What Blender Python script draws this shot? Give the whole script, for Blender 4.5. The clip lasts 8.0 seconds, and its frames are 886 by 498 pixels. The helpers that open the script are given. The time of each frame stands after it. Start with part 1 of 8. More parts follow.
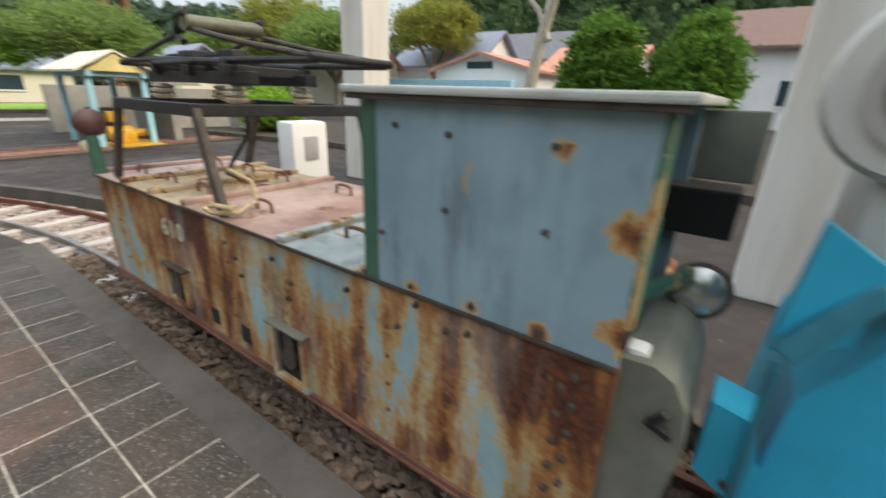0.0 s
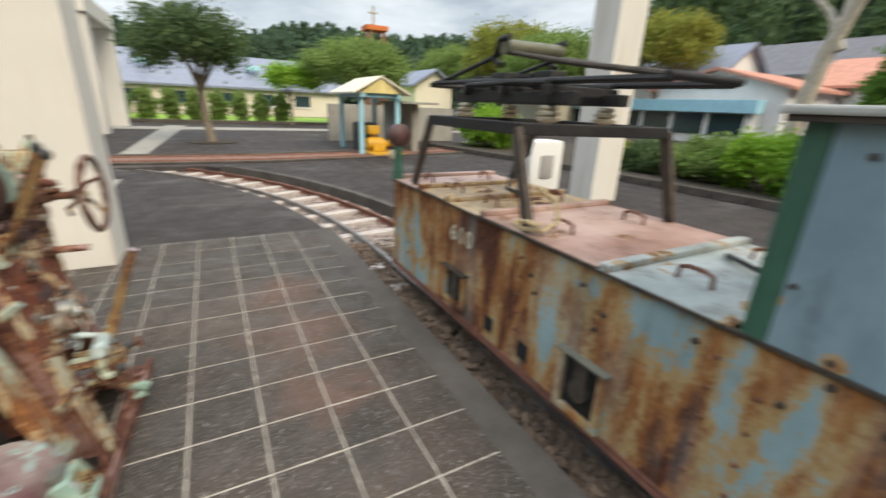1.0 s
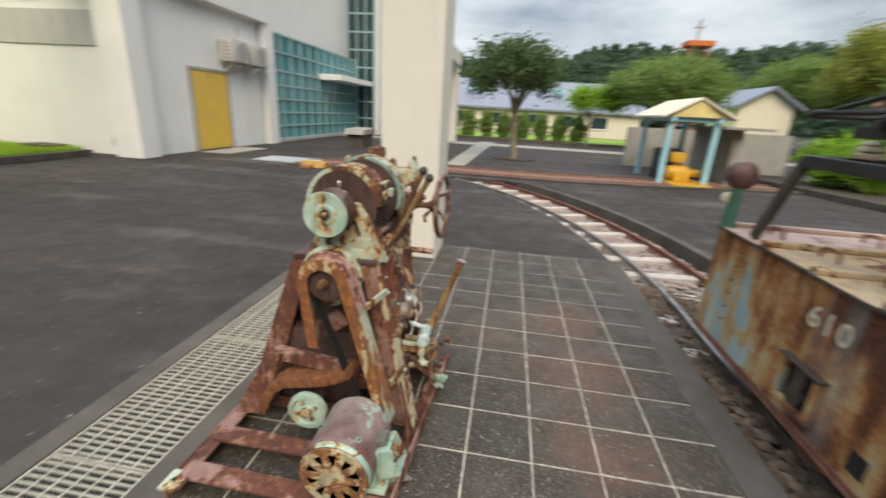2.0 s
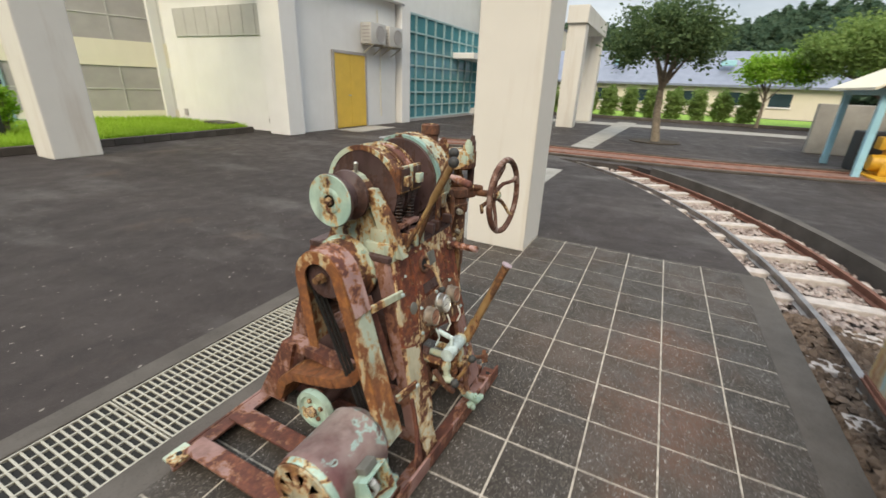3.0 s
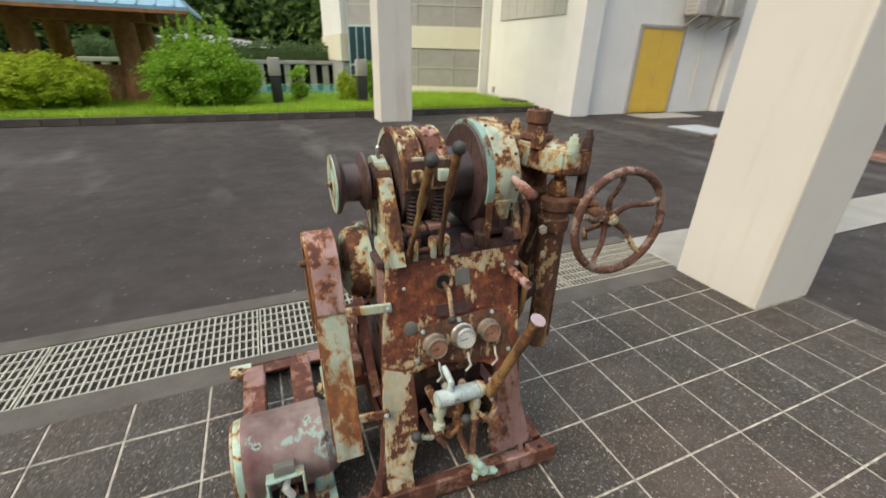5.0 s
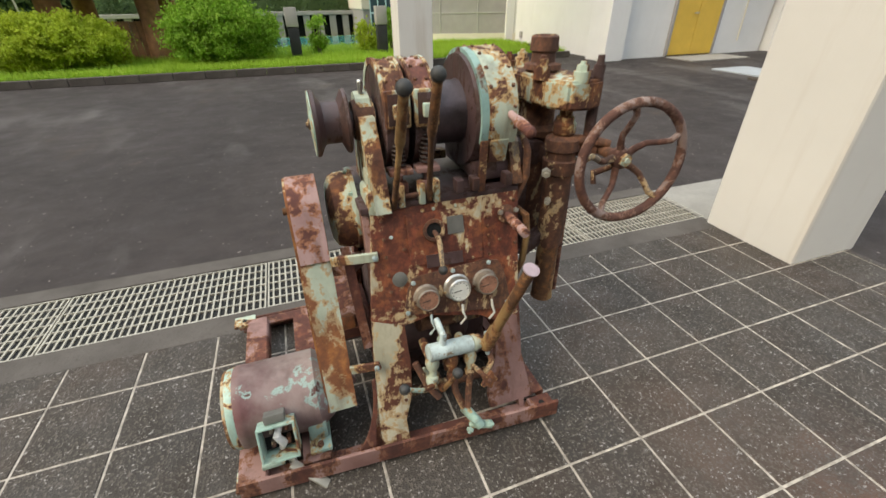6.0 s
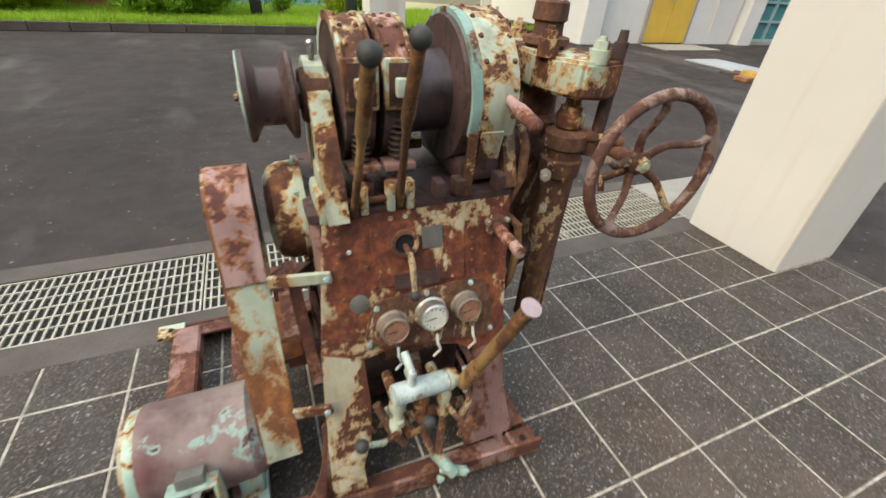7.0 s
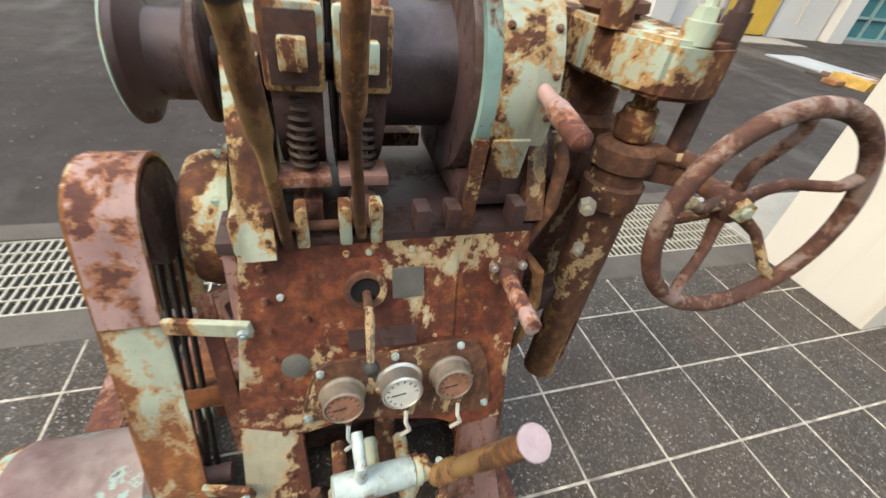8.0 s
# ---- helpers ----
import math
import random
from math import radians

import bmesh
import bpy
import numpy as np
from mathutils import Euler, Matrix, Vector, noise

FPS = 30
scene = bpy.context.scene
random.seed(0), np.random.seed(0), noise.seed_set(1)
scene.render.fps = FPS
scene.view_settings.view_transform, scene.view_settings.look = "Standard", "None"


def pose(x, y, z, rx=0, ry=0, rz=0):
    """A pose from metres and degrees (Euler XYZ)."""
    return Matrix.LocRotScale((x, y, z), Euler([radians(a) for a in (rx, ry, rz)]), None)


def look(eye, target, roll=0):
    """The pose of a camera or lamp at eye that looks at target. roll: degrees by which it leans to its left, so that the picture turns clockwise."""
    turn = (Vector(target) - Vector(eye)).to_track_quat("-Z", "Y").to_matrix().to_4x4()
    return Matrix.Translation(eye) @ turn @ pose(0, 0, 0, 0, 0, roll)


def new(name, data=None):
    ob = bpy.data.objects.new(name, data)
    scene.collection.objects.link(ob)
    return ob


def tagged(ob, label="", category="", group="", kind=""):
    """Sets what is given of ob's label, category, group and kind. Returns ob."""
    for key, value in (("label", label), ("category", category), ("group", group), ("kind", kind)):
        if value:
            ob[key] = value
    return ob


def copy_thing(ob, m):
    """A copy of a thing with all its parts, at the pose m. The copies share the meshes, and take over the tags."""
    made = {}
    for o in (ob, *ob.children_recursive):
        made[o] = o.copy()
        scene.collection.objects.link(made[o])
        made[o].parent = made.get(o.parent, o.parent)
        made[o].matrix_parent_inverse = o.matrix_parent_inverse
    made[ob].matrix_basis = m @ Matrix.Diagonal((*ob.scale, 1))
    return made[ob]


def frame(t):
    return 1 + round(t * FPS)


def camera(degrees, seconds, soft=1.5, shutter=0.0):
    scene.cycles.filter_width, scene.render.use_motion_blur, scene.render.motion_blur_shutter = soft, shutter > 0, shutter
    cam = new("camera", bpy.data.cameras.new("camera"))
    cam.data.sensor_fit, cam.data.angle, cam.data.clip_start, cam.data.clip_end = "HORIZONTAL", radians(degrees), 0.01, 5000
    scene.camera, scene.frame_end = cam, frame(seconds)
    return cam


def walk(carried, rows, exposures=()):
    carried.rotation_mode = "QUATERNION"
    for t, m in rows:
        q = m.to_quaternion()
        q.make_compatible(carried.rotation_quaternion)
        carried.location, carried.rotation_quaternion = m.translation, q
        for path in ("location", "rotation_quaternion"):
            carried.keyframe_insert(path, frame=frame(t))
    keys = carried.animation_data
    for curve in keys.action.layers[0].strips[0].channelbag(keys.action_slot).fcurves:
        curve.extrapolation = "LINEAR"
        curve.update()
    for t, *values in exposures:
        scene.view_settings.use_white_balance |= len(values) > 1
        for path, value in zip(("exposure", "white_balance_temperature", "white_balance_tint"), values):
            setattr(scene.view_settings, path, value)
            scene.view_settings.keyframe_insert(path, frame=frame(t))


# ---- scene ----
cam = camera(93.8, 8.0, shutter=0.5)
PATH = [
    (0, (0.332, 0.634, 1.455), (-0.75, 2.165, 0.758), 2.1),
    (0.5, (0.042, 0.554, 1.467), (-1.341, 1.87, 0.873), 4.1),
    (1, (-0.131, 0.287, 1.435), (-1.784, 1.204, 0.784), 2.6),
    (1.5, (-0.234, 0.053, 1.467), (-2.08, 0.428, 0.795), 3.7),
    (2, (-0.329, 0.098, 1.484), (-2.209, -0.168, 0.857), 3.3),
    (2.2, (-0.39, 0.169, 1.488), (-2.205, -0.331, 0.816), 2.1),
    (3.3, (-0.905, 0.439, 1.455), (-2.506, -0.522, 0.737), 2.6),
    (3.5, (-0.993, 0.495, 1.458), (-2.494, -0.631, 0.765), 2.1),
    (4, (-1.232, 0.622, 1.497), (-2.438, -0.847, 0.876), 0.7),
    (4.5, (-1.453, 0.64, 1.472), (-2.542, -0.9, 0.807), 4.2),
    (5, (-1.635, 0.707, 1.456), (-2.359, -0.951, 0.604), 1.6),
    (5.2, (-1.698, 0.723, 1.44), (-2.366, -0.938, 0.547), 1.0),
    (6.3, (-1.772, 0.628, 1.358), (-2.322, -0.954, 0.265), -0.6),
    (6.5, (-1.776, 0.572, 1.341), (-2.365, -0.97, 0.212), -0.3),
    (7, (-1.845, 0.412, 1.329), (-2.547, -1.091, 0.212), 4.3),
    (7.5, (-2.008, 0.266, 1.311), (-2.521, -1.276, 0.145), 2.9),
    (8, (-2.052, 0.124, 1.26), (-2.599, -1.368, 0.045), 7.9),
]
walk(cam, [(t, look(eye, target, roll)) for t, eye, target, roll in PATH],
     [(0, 0.72, 7250, 9), (1, 0.68, 7250, 9), (1.5, 0.67, 7250, 9), (2, 0.55, 7250, 9), (5, 0.55, 7250, 9), (6.5, 0.65, 7250, 9), (7.2, 0.76, 7250, 9), (8, 0.95, 7250, 9)])

# ---- sky and sun ----
world = bpy.data.worlds.new("world")
scene.world = world
world.use_nodes = True
wn = world.node_tree.nodes
wl = world.node_tree.links
for n in list(wn):
    wn.remove(n)
w_out = wn.new("ShaderNodeOutputWorld")
w_bg = wn.new("ShaderNodeBackground")
w_sky = wn.new("ShaderNodeTexSky")
w_sky.sky_type = "NISHITA"
w_sky.sun_disc = False
w_sky.sun_elevation = radians(42)
w_sky.sun_rotation = radians(75)
w_co = wn.new("ShaderNodeTexCoord")
w_map = wn.new("ShaderNodeMapping")
w_map.inputs["Scale"].default_value = (1.6, 1.6, 5.5)
w_no = wn.new("ShaderNodeTexNoise")
w_no.inputs["Scale"].default_value = 1.5
w_no.inputs["Detail"].default_value = 7
w_no.inputs["Roughness"].default_value = 0.55
w_ra = wn.new("ShaderNodeValToRGB")
w_ra.color_ramp.elements[0].position = 0.34
w_ra.color_ramp.elements[0].color = (2.75, 3.5, 4.6, 1)
w_ra.color_ramp.elements[1].position = 0.62
w_ra.color_ramp.elements[1].color = (6.95, 7.8, 8.9, 1)
w_mix = wn.new("ShaderNodeMix")
w_mix.data_type = "RGBA"
w_mix.inputs["Factor"].default_value = 0.85
wl.new(w_co.outputs["Generated"], w_map.inputs["Vector"])
wl.new(w_map.outputs["Vector"], w_no.inputs["Vector"])
wl.new(w_no.outputs["Fac"], w_ra.inputs["Fac"])
wl.new(w_sky.outputs["Color"], w_mix.inputs["A"])
wl.new(w_ra.outputs["Color"], w_mix.inputs["B"])
# an overcast sky is brighter overhead than at the horizon
w_sep = wn.new("ShaderNodeSeparateXYZ")
w_el = wn.new("ShaderNodeMapRange")
w_el.inputs["From Min"].default_value = 0.2
w_el.inputs["From Max"].default_value = 0.75
w_el.inputs["To Min"].default_value = 0.56
w_el.inputs["To Max"].default_value = 1.35
w_mul = wn.new("ShaderNodeVectorMath")
w_mul.operation = "SCALE"
wl.new(w_co.outputs["Generated"], w_sep.inputs["Vector"])
wl.new(w_sep.outputs["Z"], w_el.inputs["Value"])
wl.new(w_mix.outputs["Result"], w_mul.inputs[0])
wl.new(w_el.outputs["Result"], w_mul.inputs["Scale"])
wl.new(w_mul.outputs["Vector"], w_bg.inputs["Color"])
w_bg.inputs["Strength"].default_value = 0.15
wl.new(w_bg.outputs["Background"], w_out.inputs["Surface"])
sun_data = bpy.data.lights.new("sun", "SUN")
sun_data.energy = 1.9
sun_data.angle = radians(40)
sun_data.color = (1.0, 0.88, 0.69)
sun = new("sun", sun_data)
sun.matrix_world = look((0, 0, 40), (-40, -11, 0))


# ---- materials ----
class Nodes:
    """A node material: short names for the few nodes that are used."""

    def __init__(self, name, rough=0.7, metal=0.0, coords="Object"):
        self.m = bpy.data.materials.new(name)
        self.m.use_nodes = True
        self.t = self.m.node_tree
        self.b = self.t.nodes["Principled BSDF"]
        self.b.inputs["Roughness"].default_value = rough
        self.b.inputs["Metallic"].default_value = metal
        self.co = self.t.nodes.new("ShaderNodeTexCoord").outputs[coords]

    def node(self, kind):
        return self.t.nodes.new(kind)

    def link(self, a, b):
        self.t.links.new(a, b)

    def mapped(self, scale=(1, 1, 1), rot=(0, 0, 0), vec=None):
        n = self.node("ShaderNodeMapping")
        n.inputs["Scale"].default_value = scale
        n.inputs["Rotation"].default_value = rot
        self.link(vec or self.co, n.inputs["Vector"])
        return n.outputs["Vector"]

    def noise(self, scale, detail=5, rough=0.6, stretch=(1, 1, 1), warp=0.0):
        n = self.node("ShaderNodeTexNoise")
        n.inputs["Scale"].default_value = scale
        n.inputs["Detail"].default_value = detail
        n.inputs["Roughness"].default_value = rough
        n.inputs["Distortion"].default_value = warp
        self.link(self.mapped(stretch), n.inputs["Vector"])
        return n.outputs["Fac"]

    def voro(self, scale, feature="F1", stretch=(1, 1, 1)):
        n = self.node("ShaderNodeTexVoronoi")
        n.feature = feature
        n.inputs["Scale"].default_value = scale
        self.link(self.mapped(stretch), n.inputs["Vector"])
        return n.outputs["Distance"]

    def ramp(self, fac, *stops):
        n = self.node("ShaderNodeValToRGB")
        e = n.color_ramp.elements
        while len(e) < len(stops):
            e.new(0.5)
        for i, (p, c) in enumerate(stops):
            e[i].position = p
            e[i].color = (c, c, c, 1) if isinstance(c, (int, float)) else (*c, 1)
        self.link(fac, n.inputs["Fac"])
        return n.outputs["Color"]

    def mix(self, fac, a, b, blend="MIX"):
        n = self.node("ShaderNodeMix")
        n.data_type = "RGBA"
        n.blend_type = blend
        for v, i in ((fac, n.inputs["Factor"]), (a, n.inputs["A"]), (b, n.inputs["B"])):
            if isinstance(v, (int, float)):
                i.default_value = v
            elif isinstance(v, tuple):
                i.default_value = (*v, 1)
            else:
                self.link(v, i)
        return n.outputs["Result"]

    def math(self, op, a, b=0.5):
        n = self.node("ShaderNodeMath")
        n.operation = op
        for v, i in ((a, n.inputs[0]), (b, n.inputs[1])):
            if isinstance(v, (int, float)):
                i.default_value = v
            else:
                self.link(v, i)
        return n.outputs[0]

    def random(self, island=False):
        if island:
            return self.node("ShaderNodeNewGeometry").outputs["Random Per Island"]
        return self.node("ShaderNodeObjectInfo").outputs["Random"]

    def color(self, c):
        if isinstance(c, tuple):
            self.b.inputs["Base Color"].default_value = (*c, 1)
        else:
            self.link(c, self.b.inputs["Base Color"])
        return self

    def rough(self, r):
        self.link(r, self.b.inputs["Roughness"])
        return self

    def bump(self, h, strength=0.3, dist=0.01):
        n = self.node("ShaderNodeBump")
        n.inputs["Strength"].default_value = strength
        n.inputs["Distance"].default_value = dist
        self.link(h, n.inputs["Height"])
        self.link(n.outputs["Normal"], self.b.inputs["Normal"])
        return self


def plain(name, c, rough=0.6, metal=0.0, vary=0.18, scale=9, bump=0.1):
    """One colour with mottling at two scales."""
    k = Nodes(name, rough, metal)
    n = k.noise(scale, 6)
    d = tuple(v * (1 - vary) for v in c)
    u = tuple(min(1, v * (1 + vary)) for v in c)
    k.color(k.ramp(n, (0.3, d), (0.7, u)))
    k.bump(k.noise(scale * 12, 3), bump, 0.004)
    return k.m


def rusted(name, paint, amount, paint2=None, dark=(0.055, 0.022, 0.016), mid=(0.17, 0.055, 0.025), hot=(0.42, 0.17, 0.05), scale=6.0,
           streak=(1, 1, 0.35), primer=(0.5, 0.36, 0.2), rough=0.75):
    """Old paint that flakes off over primer and rust; amount 0 (all paint) to 1 (all rust)."""
    k = Nodes(name, rough)
    big = k.noise(scale, 8, 0.62, streak, 0.6)
    fine = k.noise(scale * 5, 6, 0.7)
    rust = k.ramp(k.noise(scale * 1.6, 7, 0.7, streak, 0.3), (0.32, dark), (0.48, mid), (0.62, tuple(0.5 * (a + b) for a, b in zip(mid, hot))), (0.76, hot))
    rust = k.mix(k.ramp(fine, (0.42, 0.75), (0.62, 0.0)), rust, dark)
    tone = k.noise(scale * 0.7, 5)
    coat = k.ramp(tone, (0.35, tuple(v * 0.72 for v in paint)), (0.65, paint2 or tuple(min(1, v * 1.2) for v in paint)))
    edge = 0.24 + 0.52 * amount
    f = k.math("ADD", big, k.math("MULTIPLY", k.math("SUBTRACT", fine, 0.5), 0.35))
    on_primer = k.ramp(f, (edge - 0.015, 0.0), (edge + 0.015, 1.0))
    on_paint = k.ramp(f, (edge + 0.035, 0.0), (edge + 0.055, 1.0))
    c = k.mix(on_primer, rust, primer)
    c = k.mix(on_paint, c, coat)
    stain = k.ramp(k.noise(scale * 2.2, 6, 0.6, (1, 1, 0.16)), (0.5, 0.0), (0.7, 0.5))
    c = k.mix(stain, c, tuple(0.32 * v for v in mid))
    grime = k.ramp(k.noise(scale * 0.9, 5, 0.6), (0.54, 0.0), (0.76, 0.34))
    c = k.mix(grime, c, (0.035, 0.024, 0.019))
    k.color(c)
    k.rough(k.ramp(on_paint, (0.0, min(1.0, rough + 0.12)), (1.0, rough - 0.18)))
    k.bump(k.math("ADD", k.math("MULTIPLY", on_paint, 0.6), fine), 0.35, 0.004)
    return k.m


def foliage(name, a, b, c):
    k = Nodes(name, 0.6)
    r = k.random(island=True)
    col = k.ramp(r, (0.0, a), (0.5, b), (1.0, c))
    big = k.noise(0.9, 4)
    col = k.mix(k.ramp(big, (0.35, 0.3), (0.65, 0.0)), col, tuple(0.5 * v for v in a))
    k.color(col)
    k.b.inputs["Specular IOR Level"].default_value = 0.25
    tr = k.node("ShaderNodeBsdfTranslucent")
    k.link(col, tr.inputs["Color"])
    mx = k.node("ShaderNodeMixShader")
    mx.inputs["Fac"].default_value = 0.48
    k.link(k.b.outputs["BSDF"], mx.inputs[1])
    k.link(tr.outputs["BSDF"], mx.inputs[2])
    k.link(mx.outputs["Shader"], k.t.nodes["Material Output"].inputs["Surface"])
    return k.m


def asphalt_material():
    k = Nodes("asphalt", 0.85)
    n1 = k.noise(0.35, 6, 0.6)
    n2 = k.noise(3.0, 8, 0.7)
    g = k.noise(160, 3, 0.7)
    c = k.ramp(n1, (0.3, (0.027, 0.021, 0.02)), (0.7, (0.053, 0.043, 0.0405)))
    c = k.mix(k.ramp(n2, (0.5, 0.0), (0.72, 0.55)), c, (0.028, 0.026, 0.027))
    c = k.mix(k.ramp(k.noise(1.1, 6, 0.62, (1, 0.35, 1)), (0.54, 0.0), (0.72, 0.7)), c, (0.125, 0.115, 0.11))
    c = k.mix(k.ramp(g, (0.6, 0.0), (0.75, 0.5)), c, (0.16, 0.15, 0.15))
    k.color(c)
    c = k.mix(k.ramp(k.noise(26, 2, 0.5), (0.7, 0.0), (0.72, 0.8)), c, (0.3, 0.27, 0.24))
    c = k.mix(k.ramp(k.noise(0.8, 7, 0.7), (0.6, 0.0), (0.68, 0.5)), c, (0.1, 0.072, 0.055))
    k.color(c)
    k.rough(k.ramp(n2, (0.35, 0.6), (0.65, 0.88)))
    k.b.inputs["Specular IOR Level"].default_value = 0.3
    k.bump(k.math("ADD", g, n2), 0.35, 0.006)
    return k.m


def tile_material():
    k = Nodes("washed_stone_tile", 0.8, coords="Object")
    geo = k.node("ShaderNodeNewGeometry").outputs["Position"]

    def wnoise(scale, detail=5):
        n = k.node("ShaderNodeTexNoise")
        n.inputs["Scale"].default_value = scale
        n.inputs["Detail"].default_value = detail
        n.inputs["Roughness"].default_value = 0.65
        k.link(geo, n.inputs["Vector"])
        return n.outputs["Fac"]

    base = k.ramp(wnoise(2.2, 8), (0.3, (0.02, 0.016, 0.0125)), (0.7, (0.047, 0.037, 0.03)))
    base = k.mix(k.ramp(wnoise(0.8), (0.48, 0.0), (0.68, 0.5)), base, (0.13, 0.07, 0.045))
    for p, size in (((-2.6, 0.68, 0), 0.42), ((-3.3, 0.66, 0), 0.4), ((-1.95, 0.66, 0), 0.3)):
        d = k.node("ShaderNodeVectorMath")
        d.operation = "DISTANCE"
        k.link(geo, d.inputs[0])
        d.inputs[1].default_value = p
        far = k.math("ADD", d.outputs["Value"], k.math("MULTIPLY", k.math("SUBTRACT", wnoise(5, 6), 0.5), 0.6))
        base = k.mix(k.ramp(far, (0.02, 0.8), (size, 0.0)), base, (0.17, 0.07, 0.04))
    v = k.node("ShaderNodeTexVoronoi")
    v.inputs["Scale"].default_value = 150
    k.link(geo, v.inputs["Vector"])
    speck = k.ramp(v.outputs["Color"], (0.55, 0.0), (0.85, 0.95))
    base = k.mix(speck, base, (0.115, 0.1, 0.084))
    pale = k.ramp(wnoise(85, 2), (0.63, 0.0), (0.68, 0.9))
    base = k.mix(pale, base, (0.4, 0.38, 0.36))
    base = k.mix(k.ramp(wnoise(9, 6), (0.52, 0.0), (0.7, 0.55)), base, (0.03, 0.026, 0.023))
    base = k.mix(0.3, base, k.ramp(k.random(), (0.0, (0.033, 0.028, 0.024)), (1.0, (0.07, 0.06, 0.052))))
    k.color(base)
    k.rough(k.ramp(wnoise(4), (0.3, 0.5), (0.7, 0.9)))
    k.bump(k.math("ADD", v.outputs["Distance"], wnoise(200, 2)), 0.5, 0.003)
    return k.m


def concrete_material(name, a, b, grit=0.25):
    k = Nodes(name, 0.9)
    c = k.ramp(k.noise(2.4, 8, 0.65), (0.3, a), (0.7, b))
    c = k.mix(k.ramp(k.noise(90, 3, 0.7), (0.55, 0.0), (0.75, grit * 2)), c, tuple(0.45 * v for v in a))
    k.color(c)
    k.bump(k.noise(70, 4, 0.7), 0.4, 0.005)
    return k.m


def stucco(name, c, dirt=(0.5, 0.46, 0.4), amount=0.14):
    k = Nodes(name, 0.85)
    n = k.noise(1.3, 6)
    col = k.ramp(n, (0.3, tuple(0.93 * v for v in c)), (0.7, c))
    streak = k.ramp(k.noise(3.2, 6, 0.6, (1, 1, 0.1)), (0.52, 0.0), (0.8, amount))
    col = k.mix(streak, col, dirt)
    k.color(col)
    k.bump(k.noise(60, 4), 0.12, 0.004)
    return k.m


M_ASPHALT = asphalt_material()
M_TILE = tile_material()
M_GROUT = plain("grout", (0.37, 0.335, 0.29), 0.95, vary=0.5, scale=26)
M_CONC = concrete_material("concrete_dark", (0.06, 0.052, 0.046), (0.115, 0.102, 0.092))
M_CONC2 = concrete_material("concrete_pale", (0.25, 0.24, 0.22), (0.36, 0.345, 0.315))
M_KERB = concrete_material("kerb_stone", (0.05, 0.042, 0.036), (0.12, 0.103, 0.09))
M_WHITE = stucco("white_paint", (0.8, 0.795, 0.785))
M_COLUMN = stucco("column_paint", (0.71, 0.685, 0.64), (0.36, 0.25, 0.15), 0.45)
M_CREAM = stucco("cream_wall", (0.74, 0.69, 0.56))
M_YELLOW = plain("yellow_door_paint", (0.72, 0.47, 0.08), 0.45, vary=0.06, scale=3, bump=0.03)
M_GREYPANEL = plain("grey_panel", (0.36, 0.34, 0.33), 0.55, vary=0.1, scale=2, bump=0.03)
M_SHUTTER = plain("grey_cladding", (0.5, 0.49, 0.47), 0.5, vary=0.06, scale=3, bump=0.03)
M_STEEL = plain("galvanised_steel", (0.47, 0.44, 0.37), 0.45, 0.45, vary=0.22, scale=11)
# near-black colour that stands in for shade in hollows and openings
M_SHADE = plain("hollow_shade", (0.012, 0.012, 0.012), 0.9)
M_SOIL = plain("wet_soil", (0.05, 0.04, 0.03), 0.95, vary=0.4, scale=12, bump=0.6)
M_RAIL = plain("rail_steel", (0.3, 0.28, 0.27), 0.4, 0.75, vary=0.3, scale=9)
M_RUSTRAIL = plain("rusty_rail", (0.19, 0.085, 0.06), 0.8, 0.2, vary=0.35, scale=9, bump=0.4)
M_SLEEPER = plain("weathered_sleeper", (0.47, 0.42, 0.39), 0.9, vary=0.25, scale=10, bump=0.5)
M_SLEEPER2 = plain("dark_sleeper", (0.085, 0.068, 0.058), 0.9, vary=0.4, scale=10, bump=0.6)
M_TEAL = plain("teal_glass_panel", (0.07, 0.24, 0.28), 0.12, vary=0.12, scale=0.6, bump=0.0)
M_TEALD = plain("dark_glass", (0.03, 0.055, 0.065), 0.1, vary=0.2, scale=0.6, bump=0.0)
M_TEALFR = plain("teal_frame", (0.3, 0.45, 0.47), 0.45, vary=0.08)
M_ROOFBLUE = plain("slate_blue_roof", (0.21, 0.24, 0.32), 0.5, vary=0.12, scale=2)
M_ROOFPINK = plain("terracotta_roof", (0.55, 0.26, 0.19), 0.7, vary=0.2, scale=3)
M_ROOFGREY = plain("dark_grey_roof", (0.16, 0.16, 0.18), 0.7, vary=0.2, scale=2)
M_SKYBLUE = plain("light_blue_paint", (0.34, 0.62, 0.74), 0.5, vary=0.1, scale=4)
M_PAVROOF = plain("pavilion_roof_blue", (0.2, 0.37, 0.5), 0.45, vary=0.12, scale=4)
M_BRIGHT = plain("bright_blue_paint", (0.012, 0.36, 0.56), 0.35, vary=0.12, scale=5)
M_WOOD = plain("stained_wood", (0.3, 0.14, 0.065), 0.7, vary=0.35, scale=7, bump=0.4)
M_ORANGE = plain("orange_paint", (0.6, 0.15, 0.03), 0.6, vary=0.15)
M_BARK = plain("bark", (0.2, 0.165, 0.125), 0.9, vary=0.35, scale=14, bump=0.8)
M_BARKPALE = plain("pale_bark", (0.46, 0.41, 0.34), 0.9, vary=0.25, scale=8, bump=0.6)
M_GRASS = foliage("grass_blades", (0.27, 0.43, 0.04), (0.39, 0.58, 0.07), (0.5, 0.67, 0.12))
M_LIME = foliage("leaves_lime", (0.3, 0.4, 0.03), (0.44, 0.55, 0.05), (0.56, 0.66, 0.1))
